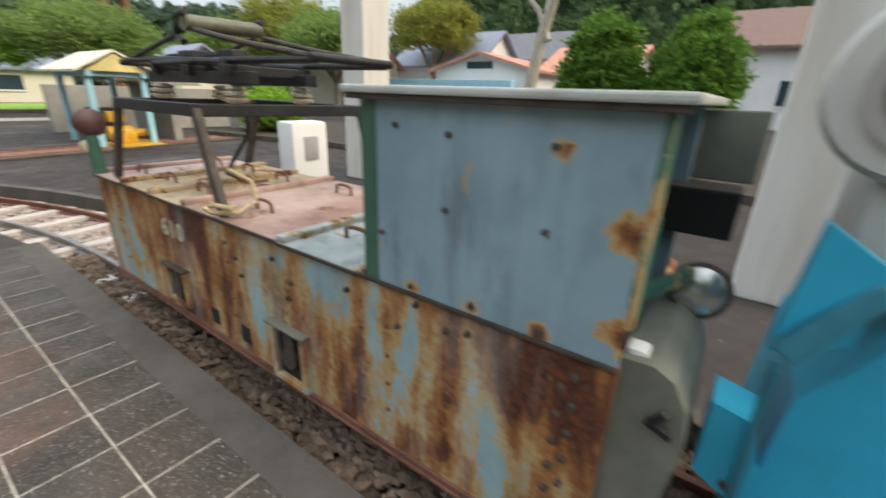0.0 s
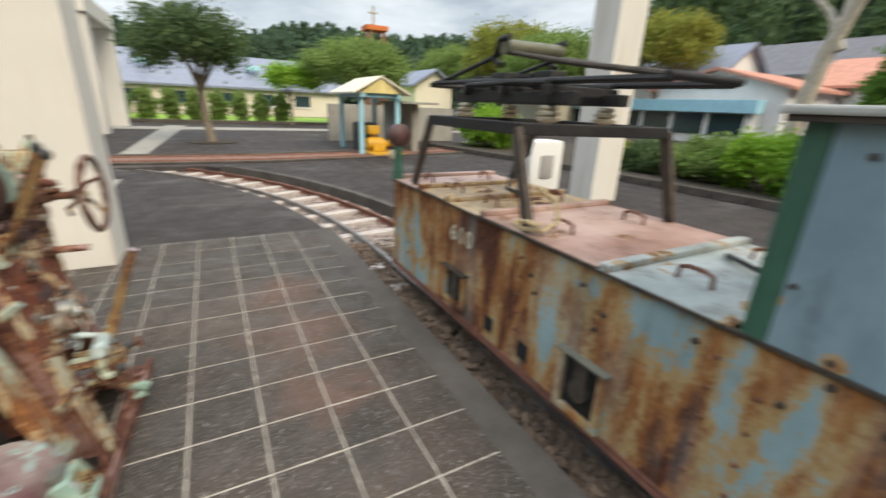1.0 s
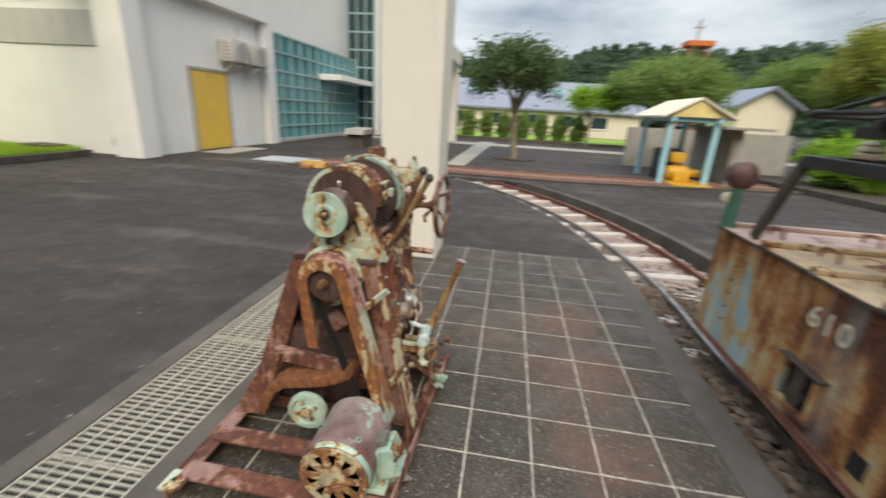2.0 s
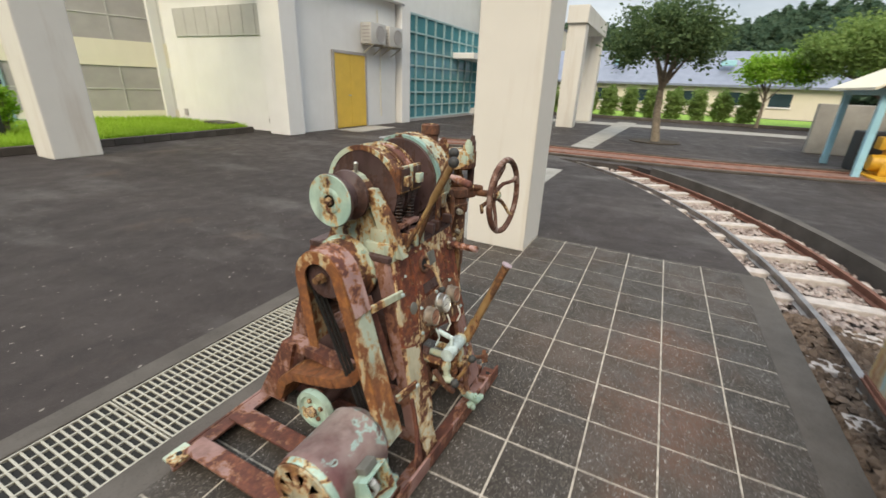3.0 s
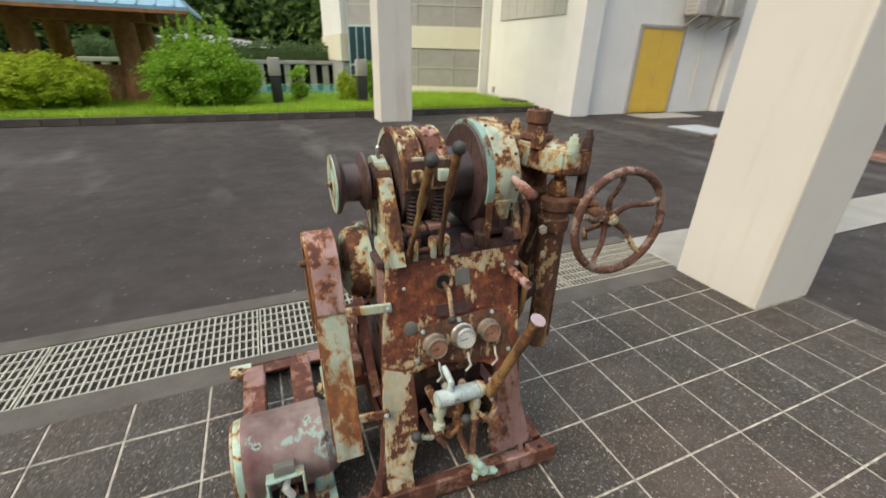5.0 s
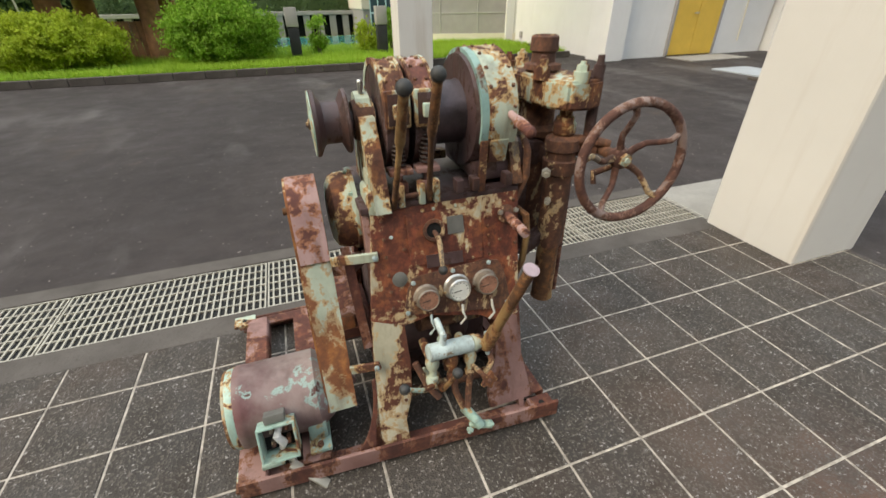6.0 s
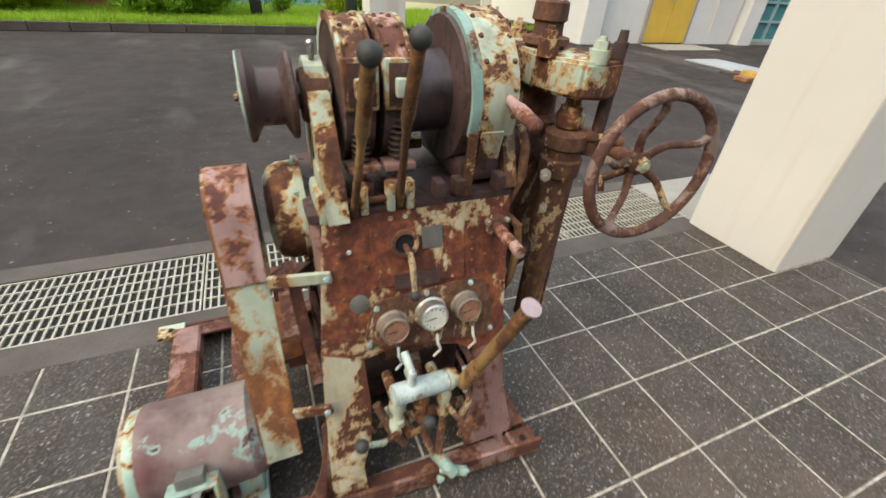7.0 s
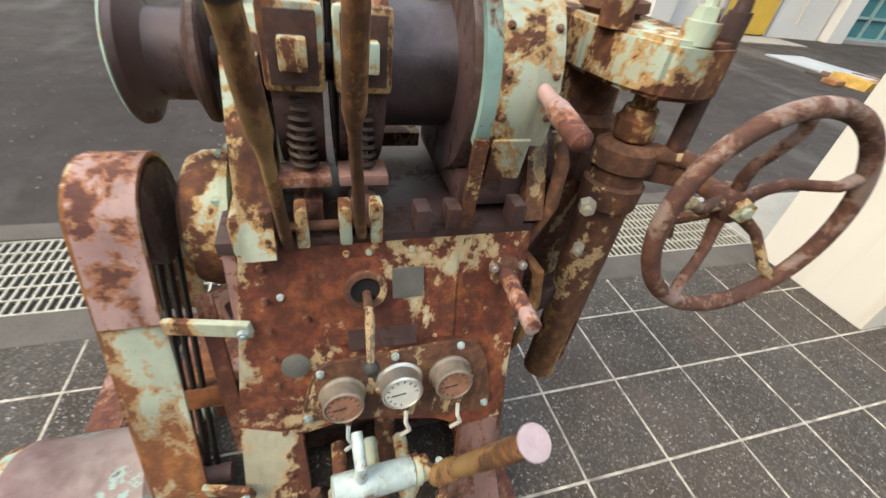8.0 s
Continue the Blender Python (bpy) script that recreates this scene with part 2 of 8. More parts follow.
M_LEAF = foliage("leaves_mid", (0.17, 0.26, 0.07), (0.25, 0.37, 0.11), (0.34, 0.46, 0.16))
M_LEAFD = foliage("leaves_dark", (0.075, 0.13, 0.06), (0.12, 0.19, 0.08), (0.18, 0.26, 0.11))
M_LEAFB = foliage("leaves_bright", (0.17, 0.34, 0.03), (0.28, 0.5, 0.055), (0.45, 0.65, 0.12))
M_MIXWOOD = foliage("mixed_forest", (0.06, 0.12, 0.04), (0.13, 0.22, 0.065), (0.25, 0.37, 0.1))
M_CONIFER = foliage("conifer_needles", (0.09, 0.19, 0.03), (0.14, 0.28, 0.045), (0.21, 0.37, 0.07))
M_LEAFY = foliage("leaves_yellow", (0.22, 0.26, 0.05), (0.34, 0.37, 0.08), (0.48, 0.46, 0.12))
M_FOREST = foliage("forest_canopy", (0.07, 0.12, 0.06), (0.115, 0.19, 0.085), (0.18, 0.27, 0.12))
M_TURF = plain("turf", (0.22, 0.37, 0.045), 0.9, vary=0.4, scale=6, bump=0.8)
M_HILL = plain("wooded_hillside", (0.025, 0.05, 0.022), 0.95, vary=0.5, scale=0.25, bump=0.5)


# ---- building blocks ----
def link_mesh(name, bm, material, smooth=False):
    me = bpy.data.meshes.new(name)
    bm.normal_update()
    bm.to_mesh(me)
    bm.free()
    if smooth:
        for p in me.polygons:
            p.use_smooth = True
        me.set_sharp_from_angle(angle=radians(38))
    me.materials.append(material)
    return new(name, me)


def thing(name, label, category, at=(0, 0, 0), group="", turn=0.0):
    """An Empty at a thing's base."""
    ob = new(name)
    ob.matrix_basis = pose(*at, 0, 0, turn)
    ob.empty_display_size = 0.1
    return tagged(ob, label, category, group)


def part(name, bm, material, parent, label="", smooth=True, local=False):
    """One mesh under a thing or a part. Built in world places, or in the parent's own frame when local."""
    ob = link_mesh(name, bm, material, smooth)
    ob.parent = parent
    if not local and parent.type == "EMPTY":
        ob.matrix_parent_inverse = parent.matrix_basis.inverted()
    if label:
        ob["label"] = label
    return ob


def solid(name, bm, material, label, category="", smooth=False, kind="", group=""):
    return tagged(link_mesh(name, bm, material, smooth), label, category, group, kind)


def B():
    return bmesh.new()


def box(bm, lo, hi, bev=0.0, m=None):
    lo, hi = Vector(lo), Vector(hi)
    r = bmesh.ops.create_cube(bm, size=1)
    vs = r["verts"]
    d = hi - lo
    for v in vs:
        v.co = Vector([lo[i] + (v.co[i] + 0.5) * d[i] for i in range(3)])
    if bev > 0:
        es = list({e for v in vs for e in v.link_edges})
        g = bmesh.ops.bevel(bm, geom=es, offset=min(bev, 0.45 * min(abs(q) for q in d)), segments=2, affect="EDGES", profile=0.6)
        vs = list({v for f in g["faces"] for v in f.verts} | {v for v in vs if v.is_valid})
    if m:
        bmesh.ops.transform(bm, matrix=m, verts=vs)
    return vs


def cyl(bm, a, b, r, r2=None, seg=24, caps=True):
    """A round bar or cone from a to b."""
    a, b = Vector(a), Vector(b)
    d = b - a
    q = d.to_track_quat("Z", "Y").to_matrix().to_4x4()
    m = Matrix.Translation((a + b) / 2) @ q
    return bmesh.ops.create_cone(bm, cap_ends=caps, cap_tris=False, segments=seg, radius1=r, radius2=r if r2 is None else r2, depth=d.length, matrix=m)["verts"]


def lathe(bm, a, way, profile, seg=32):
    """A turned solid: profile of (distance along the axis, radius)."""
    way = Vector(way).normalized()
    q = way.to_track_quat("Z", "Y").to_matrix()
    rings = []
    for d, r in profile:
        c = Vector(a) + way * d
        if r < 1e-5:
            rings.append([bm.verts.new(c)])
        else:
            rings.append([bm.verts.new(c + q @ Vector((r * math.cos(2 * math.pi * i / seg), r * math.sin(2 * math.pi * i / seg), 0))) for i in range(seg)])
    for u, v in zip(rings, rings[1:]):
        for i in range(seg):
            j = (i + 1) % seg
            if len(u) == 1 and len(v) == 1:
                continue
            if len(u) == 1:
                bm.faces.new((u[0], v[i], v[j]))
            elif len(v) == 1:
                bm.faces.new((u[i], u[j], v[0]))
            else:
                bm.faces.new((u[i], u[j], v[j], v[i]))
    for ring in (rings[0], rings[-1]):
        if len(ring) > 1:
            bm.faces.new(ring)
    bmesh.ops.recalc_face_normals(bm, faces=bm.faces[:])


def tube(bm, pts, r, seg=10, closed=False):
    """A bent bar along points; r may be a list."""
    pts = [Vector(p) for p in pts]
    n = len(pts)
    rs = r if isinstance(r, (list, tuple)) else [r] * n
    rings = []
    up = None
    for i, p in enumerate(pts):
        if closed:
            d = pts[(i + 1) % n] - pts[i - 1]
        else:
            d = pts[min(i + 1, n - 1)] - pts[max(i - 1, 0)]
        d.normalize()
        if up is None:
            up = d.orthogonal().normalized()
        up = (up - d * up.dot(d)).normalized()
        side = d.cross(up)
        rings.append([bm.verts.new(p + (up * math.cos(2 * math.pi * k / seg) + side * math.sin(2 * math.pi * k / seg)) * rs[i]) for k in range(seg)])
    m = n if closed else n - 1
    for i in range(m):
        u, v = rings[i], rings[(i + 1) % n]
        for k in range(seg):
            bm.faces.new((u[k], u[(k + 1) % seg], v[(k + 1) % seg], v[k]))
    if not closed:
        bm.faces.new(rings[0][::-1])
        bm.faces.new(rings[-1])
    bmesh.ops.recalc_face_normals(bm, faces=bm.faces[:])


def bar(bm, a, b, w, h, up=(0, 0, 1), bev=0.0):
    """A rectangular bar from a to b: w across, h along up."""
    a, b = Vector(a), Vector(b)
    d = (b - a).normalized()
    side = d.cross(Vector(up)).normalized()
    u = side.cross(d)
    m = Matrix((side, d, u)).transposed().to_4x4()
    m.translation = (a + b) / 2
    return box(bm, (-w / 2, -(b - a).length / 2, -h / 2), (w / 2, (b - a).length / 2, h / 2), bev, m)


def prism(bm, outline, place, t):
    """A flat plate: outline of (u, v), place(u, v, w) gives the world point, t its thickness."""
    a = [bm.verts.new(place(u, v, 0)) for u, v in outline]
    b = [bm.verts.new(place(u, v, t)) for u, v in outline]
    bm.faces.new(a)
    bm.faces.new(b[::-1])
    n = len(a)
    for i in range(n):
        bm.faces.new((a[i], b[i], b[(i + 1) % n], a[(i + 1) % n]))
    bmesh.ops.recalc_face_normals(bm, faces=bm.faces[:])


def ball(bm, c, r, seg=16, squash=(1, 1, 1)):
    bmesh.ops.create_uvsphere(bm, u_segments=seg, v_segments=max(6, seg // 2), radius=1,
                              matrix=Matrix.Translation(c) @ Matrix.Diagonal((r * squash[0], r * squash[1], r * squash[2], 1)))


def quads_object(name, centres, sizes, material, seed, flat=0.0, aspect=1.0):
    """Many leaves as one mesh: small folded quads turned at random."""
    g = np.random.default_rng(seed)
    n = len(centres)
    nrm = g.normal(size=(n, 3))
    nrm[:, 2] = np.abs(nrm[:, 2]) * (1 + flat)
    nrm /= np.linalg.norm(nrm, axis=1)[:, None]
    t = np.cross(nrm, g.normal(size=(n, 3)))
    t /= np.linalg.norm(t, axis=1)[:, None] + 1e-9
    b = np.cross(nrm, t)
    s = np.asarray(sizes)[:, None] * 0.5
    fold = nrm * s * 0.35
    v = np.stack([centres - t * s * aspect, centres - b * s * 0.62 + fold, centres + t * s * aspect, centres + b * s * 0.62 + fold], 1).reshape(-1, 3)
    me = bpy.data.meshes.new(name)
    me.from_pydata(v.tolist(), [], np.arange(4 * n).reshape(-1, 4).tolist())
    me.materials.append(material)
    return new(name, me)


def crown_points(seed, centre, radii, clumps, per, spread, low=-0.6):
    """Leaf places in uneven clumps over an egg-shaped crown."""
    g = np.random.default_rng(seed)
    d = g.normal(size=(clumps * 3, 3))
    d /= np.linalg.norm(d, axis=1)[:, None]
    d = d[d[:, 2] > low][:clumps]
    rad = g.uniform(0.55, 1.05, len(d))
    c = np.asarray(centre) + d * rad[:, None] * np.asarray(radii)
    p = np.repeat(c, per, 0)
    p = p + g.normal(size=p.shape) * spread * np.asarray([1, 1, 0.7])
    return p


def tree(name, label, base, trunk_h, trunk_r, centre, radii, leaf, seed, clumps=90, per=60, spread=0.22, size=0.1, bark=None, lean=(0, 0)):
    base = Vector(base)
    g = random.Random(seed)
    t = thing(name, label, "tree", base)
    bm = B()
    top = base + Vector((lean[0], lean[1], trunk_h))
    mid = base.lerp(top, 0.5) + Vector((g.uniform(-.05, .05), g.uniform(-.05, .05), 0))
    tube(bm, [base - Vector((0, 0, 0.1)), base + Vector((0, 0, 0.1)), mid, top], [trunk_r * 1.5, trunk_r * 1.1, trunk_r * 0.9, trunk_r * 0.7], 10)
    for i in range(9):
        a = g.uniform(0, 6.28)
        e = Vector(centre) + Vector((math.cos(a) * radii[0] * 0.75, math.sin(a) * radii[1] * 0.75, g.uniform(-0.5, 0.8) * radii[2]))
        s = base.lerp(top, g.uniform(0.75, 1.0))
        k = s.lerp(e, 0.5) + Vector((0, 0, 0.12 * radii[2]))
        tube(bm, [s, k, e], [trunk_r * 0.5, trunk_r * 0.3, trunk_r * 0.1], 6)
    part("trunk", bm, bark or M_BARK, t, smooth=True)
    p = crown_points(seed, centre, radii, clumps, per, spread)
    gg = np.random.default_rng(seed + 1)
    o = quads_object("crown", p, gg.uniform(0.6, 1.4, len(p)) * size, leaf, seed + 2)
    o.parent = t
    o.matrix_parent_inverse = t.matrix_basis.inverted()
    return t


# ---- ground ----
def inner_edge(x):
    return 1.42 if x > -3.8 else -7.5 + math.sqrt(max(0.0, 8.92 ** 2 - (x + 3.8) ** 2))


def outer_edge(x):
    return 2.62 if x > -3.8 else -7.5 + math.sqrt(max(0.0, 10.1 ** 2 - (x + 3.8) ** 2))


bm = B()
xs = [6.0, 3.0, 0.0, -2.0, -3.8] + [-3.8 - 0.35 * i for i in range(1, 20)]
FAR = 900.0
lo_v, hi_v, lo_f, hi_f, lo_b, hi_b = [], [], [], [], [], []
for x in xs:
    lo_v.append(bm.verts.new((x, inner_edge(x), 0)))
    hi_v.append(bm.verts.new((x, outer_edge(x), 0)))
    lo_f.append(bm.verts.new((x, -FAR, 0)))
    hi_f.append(bm.verts.new((x, FAR, 0)))
    lo_b.append(bm.verts.new((x, inner_edge(x), -0.16)))
    hi_b.append(bm.verts.new((x, outer_edge(x), -0.16)))
for i in range(len(xs) - 1):
    bm.faces.new((lo_v[i], lo_v[i + 1], lo_f[i + 1], lo_f[i]))
    bm.faces.new((hi_v[i], hi_f[i], hi_f[i + 1], hi_v[i + 1]))
    bm.faces.new((lo_v[i], lo_b[i], lo_b[i + 1], lo_v[i + 1]))
    bm.faces.new((hi_v[i], hi_v[i + 1], hi_b[i + 1], hi_b[i]))
    bm.faces.new((lo_b[i], hi_b[i], hi_b[i + 1], lo_b[i + 1]))
for k, x in ((0, FAR), (-1, -FAR)):
    q = [bm.verts.new((x, -FAR, 0)), bm.verts.new((x, FAR, 0))]
    bm.faces.new((lo_f[k], q[0], q[1], hi_f[k], hi_v[k], lo_v[k]))
    bm.faces.new((lo_v[k], hi_v[k], hi_b[k], lo_b[k]))
bmesh.ops.recalc_face_normals(bm, faces=bm.faces[:])
for f in bm.faces:
    if f.normal.z < -0.5:
        f.normal_flip()
ground = solid("ground", bm, M_ASPHALT, "dark grey worn asphalt yard", kind="structure")

# tiled walkway: bed of grout, border of dark concrete, grate channel
TX0, TX1 = 2.054, -4.90
TY0, TY1 = -1.08, 1.26
bm = B()
box(bm, (TX1, TY0, 0.002), (TX0 + 0.546, TY1, 0.0146))
grout_bed = solid("pavement_bed", bm, M_GROUT, "pale grout bed under the walkway tiles", kind="structure")
bm = B()
box(bm, (TX1, 1.231, 0.003), (TX0 + 0.546, 1.415, 0.0185), 0.003)
solid("kerb_trackside", bm, M_CONC, "dark concrete edging beside the track bed", kind="structure")
bm = B()
box(bm, (-4.42, -1.225, 0.003), (TX0 + 0.546, TY0 + 0.009, 0.0185), 0.003)
solid("kerb_channel", bm, M_CONC, "dark concrete edging between tiles and drain channel", kind="structure")
bm = B()
box(bm, (-4.42, -1.815, 0.003), (TX0 + 0.546, -1.695, 0.020), 0.006)
solid("kerb_yard", bm, M_CONC, "worn grey concrete edging between drain and asphalt", kind="structure")
# shallow black sheet paints the channel's shade; no depth is modelled
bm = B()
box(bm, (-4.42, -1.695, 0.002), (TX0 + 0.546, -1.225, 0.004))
solid("channel_floor", bm, M_SHADE, "black sheet for the shade of the drain channel below the grating", kind="structure")

# pale concrete band across the yard, behind the column
bm = B()
box(bm, (-9.0, -1.74, 0.003), (-4.42, -1.16, 0.012), 0.003)
solid("pavement_band", bm, M_CONC2, "pale concrete band laid flush in the asphalt", kind="structure")
bm = B()
prism(bm, [(-11.6, -1.75), (-24.5, -1.6), (-24.5, -0.75), (-11.8, -1.2)], lambda u, v, w: Vector((u, v, 0.003 + w)), 0.008)
solid("pavement_strip", bm, M_CONC2, "pale concrete strip running across the asphalt", kind="structure")

# ---- white columns ----
def column(x0, y0, h, label, w=0.51, d=0.6):
    bm = B()
    box(bm, (x0 - w, y0, 0.0), (x0, y0 + d, h), 0.02)
    c = solid("column", bm, M_COLUMN, label, "column", group="white concrete columns")
    return c


column(-4.385, -1.155, 5.2, "cream white painted concrete column with rust-stained foot on tiles", 0.57, 0.59)
column(-4.97, 5.75, 5.2, "white painted concrete column standing behind the locomotive")
column(0.99, 4.5, 5.2, "white painted concrete column beside the rail yard")
column(-4.17, -9.42, 6.0, "tall white concrete column at the lawn kerb", 0.75, 0.6)


def portal(x0, x1, y0, label):
    t = thing("portal_frame", label, "portal", ((x0 + x1) / 2, y0 + 0.3, 0))
    for x in (x0, x1):
        bm = B()
        box(bm, (x - 0.6, y0, 0), (x, y0 + 0.68, 3.8), 0.02)
        part("post", bm, M_COLUMN, t, smooth=False)
    bm = B()
    box(bm, (x1 - 0.7, y0 - 0.05, 3.8), (x0 + 0.1, y0 + 0.73, 4.4), 0.02)
    part("beam", bm, M_COLUMN, t, smooth=False)
    return t


portal(-18.85, -23.3, -3.55, "white concrete portal of two posts and a beam in the yard")

# small white cabinet behind the locomotive
cab = thing("utility_cabinet", "white painted metal utility cabinet with rounded top beside the column", "cabinet", (-4.75, 4.3, 0))
bm = B()
box(bm, (-4.9, 4.03, 0), (-4.55, 4.6, 1.05), 0.05)
part("body", bm, M_WHITE, cab)
bm = B()
box(bm, (-4.552, 4.2, 0.55), (-4.53, 4.42, 0.86), 0.012)
part("panel", bm, M_GREYPANEL, cab, "grey recessed panel")

# ---- museum building ----
FY, SX = -8.75, -9.45
bm = B()
box(bm, (-15.0, -14.5, 0), (SX - 0.25, FY - 0.15, 4.05))
solid("building_wall_corner", bm, M_WHITE, "white stuccoed wall of the museum's corner block", kind="structure")
bm = B()
box(bm, (SX - 0.45, FY - 0.62, 0), (SX + 0.12, FY + 0.12, 4.05), 0.015)
solid("building_pier_corner", bm, M_WHITE, "white square corner pier of the museum", kind="structure")
bm = B()
box(bm, (SX - 0.45, -14.75, 0), (SX + 0.12, -14.0, 6.8), 0.015)
solid("building_pier_end", bm, M_WHITE, "white square end pier of the museum", kind="structure")
bm = B()
box(bm, (-15.68, FY - 0.4, 0), (-15.1, FY + 0.08, 4.05), 0.01)
solid("building_pier_door", bm, M_WHITE, "white pier between yellow door and glazed wall", kind="structure")
bm = B()
box(bm, (-15.3, FY - 0.6, 4.05), (SX + 0.12, FY + 0.12, 4.85), 0.01)
solid("building_beam_front", bm, M_WHITE, "white fascia beam over the museum's front", kind="structure")
bm = B()
box(bm, (SX - 0.45, -14.0, 4.05), (SX + 0.12, FY - 0.6, 4.85), 0.01)
solid("building_beam_side", bm, M_WHITE, "white fascia beam over the museum's side", kind="structure")
bm = B()
box(bm, (-34, -22, 0), (-15.0, FY - 0.62, 9.5))
box(bm, (-15.0, -22, 4.06), (-10.4, FY - 1.4, 9.5))
solid("building_wall_upper", bm, M_WHITE, "white upper walls of the museum block", kind="structure")
bm = B()
box(bm, (-26, -22, 9.5), (-12, FY - 0.5, 9.75), 0.02)
solid("building_roof", bm, M_ROOFGREY, "flat grey roof of the museum", kind="structure")
bm = B()
for z in (4.95, 5.5):
    box(bm, (-15, FY - 1.41, z), (-10.4, FY - 1.36, z + 0.05))
solid("building_trim", bm, M_GREYPANEL, "thin grey joints in the upper museum wall", kind="structure")

door = thing("door_1", "yellow painted steel double door, closed, in white wall", "door", (-12.32, FY, 0))
door["kind"] = "structure"
for x0, x1 in ((-13.07, -12.31), (-12.30, -11.54)):
    bm = B()
    box(bm, (x0, FY - 0.16, 0.03), (x1, FY - 0.10, 2.24), 0.006)
    leaf = part("door_leaf", bm, M_YELLOW, door, smooth=False)
bm = B()
for lo, hi in (((-13.14, FY - 0.17, 0), (-13.07, FY - 0.08, 2.32)), ((-11.54, FY - 0.17, 0), (-11.47, FY - 0.08, 2.32)), ((-13.07, FY - 0.17, 2.24), (-11.54, FY - 0.08, 2.32))):
    box(bm, lo, hi)
part("door_frame", bm, M_GREYPANEL, door, smooth=False)
bm = B()
cyl(bm, (-12.22, FY - 0.1, 1.02), (-12.22, FY - 0.04, 1.02), 0.02, seg=12)
box(bm, (-12.24, FY - 0.05, 1.01), (-12.10, FY - 0.03, 1.035))
part("door_handle", bm, M_STEEL, door)
for z in (0.3, 1.15, 2.0):
    for x in (-13.07, -11.54):
        bm = B()
        cyl(bm, (x, FY - 0.09, z - 0.06), (x, FY - 0.09, z + 0.06), 0.014, seg=8)
        part("hinge", bm, M_STEEL, door)
bm = B()
box(bm, (-13.22, FY + 0.13, 0.002), (-11.32, FY + 1.0, 0.03), 0.005)
solid("pavement_threshold", bm, M_CONC2, "pale concrete apron before the yellow door", kind="structure")

# air conditioners on wall brackets
def condenser(x):
    t = thing("air_conditioner", "cream outdoor air conditioner unit on wall brackets above the door", "air conditioner", (x, FY, 2.55), "air conditioners on the museum wall")
    bm = B()
    box(bm, (x - 0.42, FY - 0.1, 2.6), (x + 0.42, FY + 0.32, 3.22), 0.02)
    part("casing", bm, M_SHUTTER, t)
    bm = B()
    lathe(bm, (x - 0.1, FY + 0.318, 2.91), (0, 1, 0), [(0, 0.0), (0, 0.25), (0.015, 0.25), (0.015, 0.23), (0.006, 0.22), (0.006, 0.0)], 24)
    part("fan_grille", bm, M_GREYPANEL, t)
    for i in range(5):
        bm = B()
        box(bm, (x + 0.421, FY + 0.0, 2.68 + i * 0.1), (x + 0.432, FY + 0.28, 2.71 + i * 0.1))
        part("louvre", bm, M_GREYPANEL, t, smooth=False)
    for dx in (-0.3, 0.3):
        bm = B()
        bar(bm, (x + dx, FY - 0.13, 2.58), (x + dx, FY + 0.34, 2.58), 0.04, 0.04)
        bar(bm, (x + dx, FY - 0.13, 2.3), (x + dx, FY + 0.3, 2.56), 0.03, 0.03)
        part("bracket", bm, M_STEEL, t, smooth=False)
    return t


condenser(-13.3)
condenser(-14.35)
bm = B()
tube(bm, [(-13.85, FY - 0.12, 2.7), (-13.85, FY - 0.1, 3.4), (-13.85, FY - 0.12, 3.7)], 0.02, 6)
tube(bm, [(-14.0, FY - 0.12, 2.5), (-13.95, FY - 0.1, 1.4), (-14.0, FY - 0.12, 0.3)], 0.018, 6)
solid("drain_pipe", bm, M_CREAM, "cream pipes running down the white wall", "pipe")

# glazed curtain wall
cw = thing("window_1", "teal curtain wall of many panes in pale frames", "window", (-19.0, FY, 0))
cw["kind"] = "structure"
X0, X1, NX, ZS = -15.68, -24.5, 11, [0.12, 0.62, 1.12, 1.62, 2.12, 2.64, 3.3, 3.92]
px = (X1 - X0) / NX
for i in range(NX):
    for j in range(len(ZS) - 1):
        bm = B()
        box(bm, (X0 + (i + 1) * px + 0.02, FY - 0.20, ZS[j] + 0.02), (X0 + i * px - 0.02, FY - 0.17, ZS[j + 1] - 0.02))
        part("pane", bm, M_TEAL, cw, smooth=False)
bm = B()
for i in range(NX + 1):
    box(bm, (X0 + i * px - 0.028, FY - 0.2, 0.05), (X0 + i * px + 0.028, FY - 0.1, 3.95))
part("mullion", bm, M_TEALFR, cw, smooth=False)
for z in ZS:
    bm = B()
    box(bm, (X1, FY - 0.2, z - 0.03), (X0, FY - 0.12, z + 0.03))
    part("transom", bm, M_TEALFR, cw, smooth=False)
bm = B()
box(bm, (X1, FY - 0.25, 0), (X0, FY - 0.05, 0.1))
part("window_sill", bm, M_GREYPANEL, cw, smooth=False)
cw2 = thing("window_2", "dark blue upper curtain wall of a stair tower", "window", (-26, FY, 0))
cw2["kind"] = "structure"
bm = B()
box(bm, (-34, FY - 0.6, 0.0), (-24.6, FY + 0.9, 9.6))
part("wall", bm, M_TEALD, cw2, smooth=False)
for z in [0.9 * i for i in range(1, 11)]:
    bm = B()
    box(bm, (-34.02, FY - 0.6, z - 0.04), (-24.56, FY + 0.96, z + 0.04))
    part("transom", bm, M_TEALFR, cw2, smooth=False)
for y in (FY - 0.55, FY - 0.05, FY + 0.45, FY + 0.93):
    bm = B()
    box(bm, (-24.62, y - 0.03, 0), (-24.55, y + 0.03, 9.6))
    part("mullion", bm, M_TEALFR, cw2, smooth=False)
bm = B()
box(bm, (-30.5, FY + 0.93, 0), (-24.75, FY + 1.1, 9.6), 0.01)
solid("building_wall_tower", bm, M_WHITE, "white wall of the museum's stair tower", kind="structure")
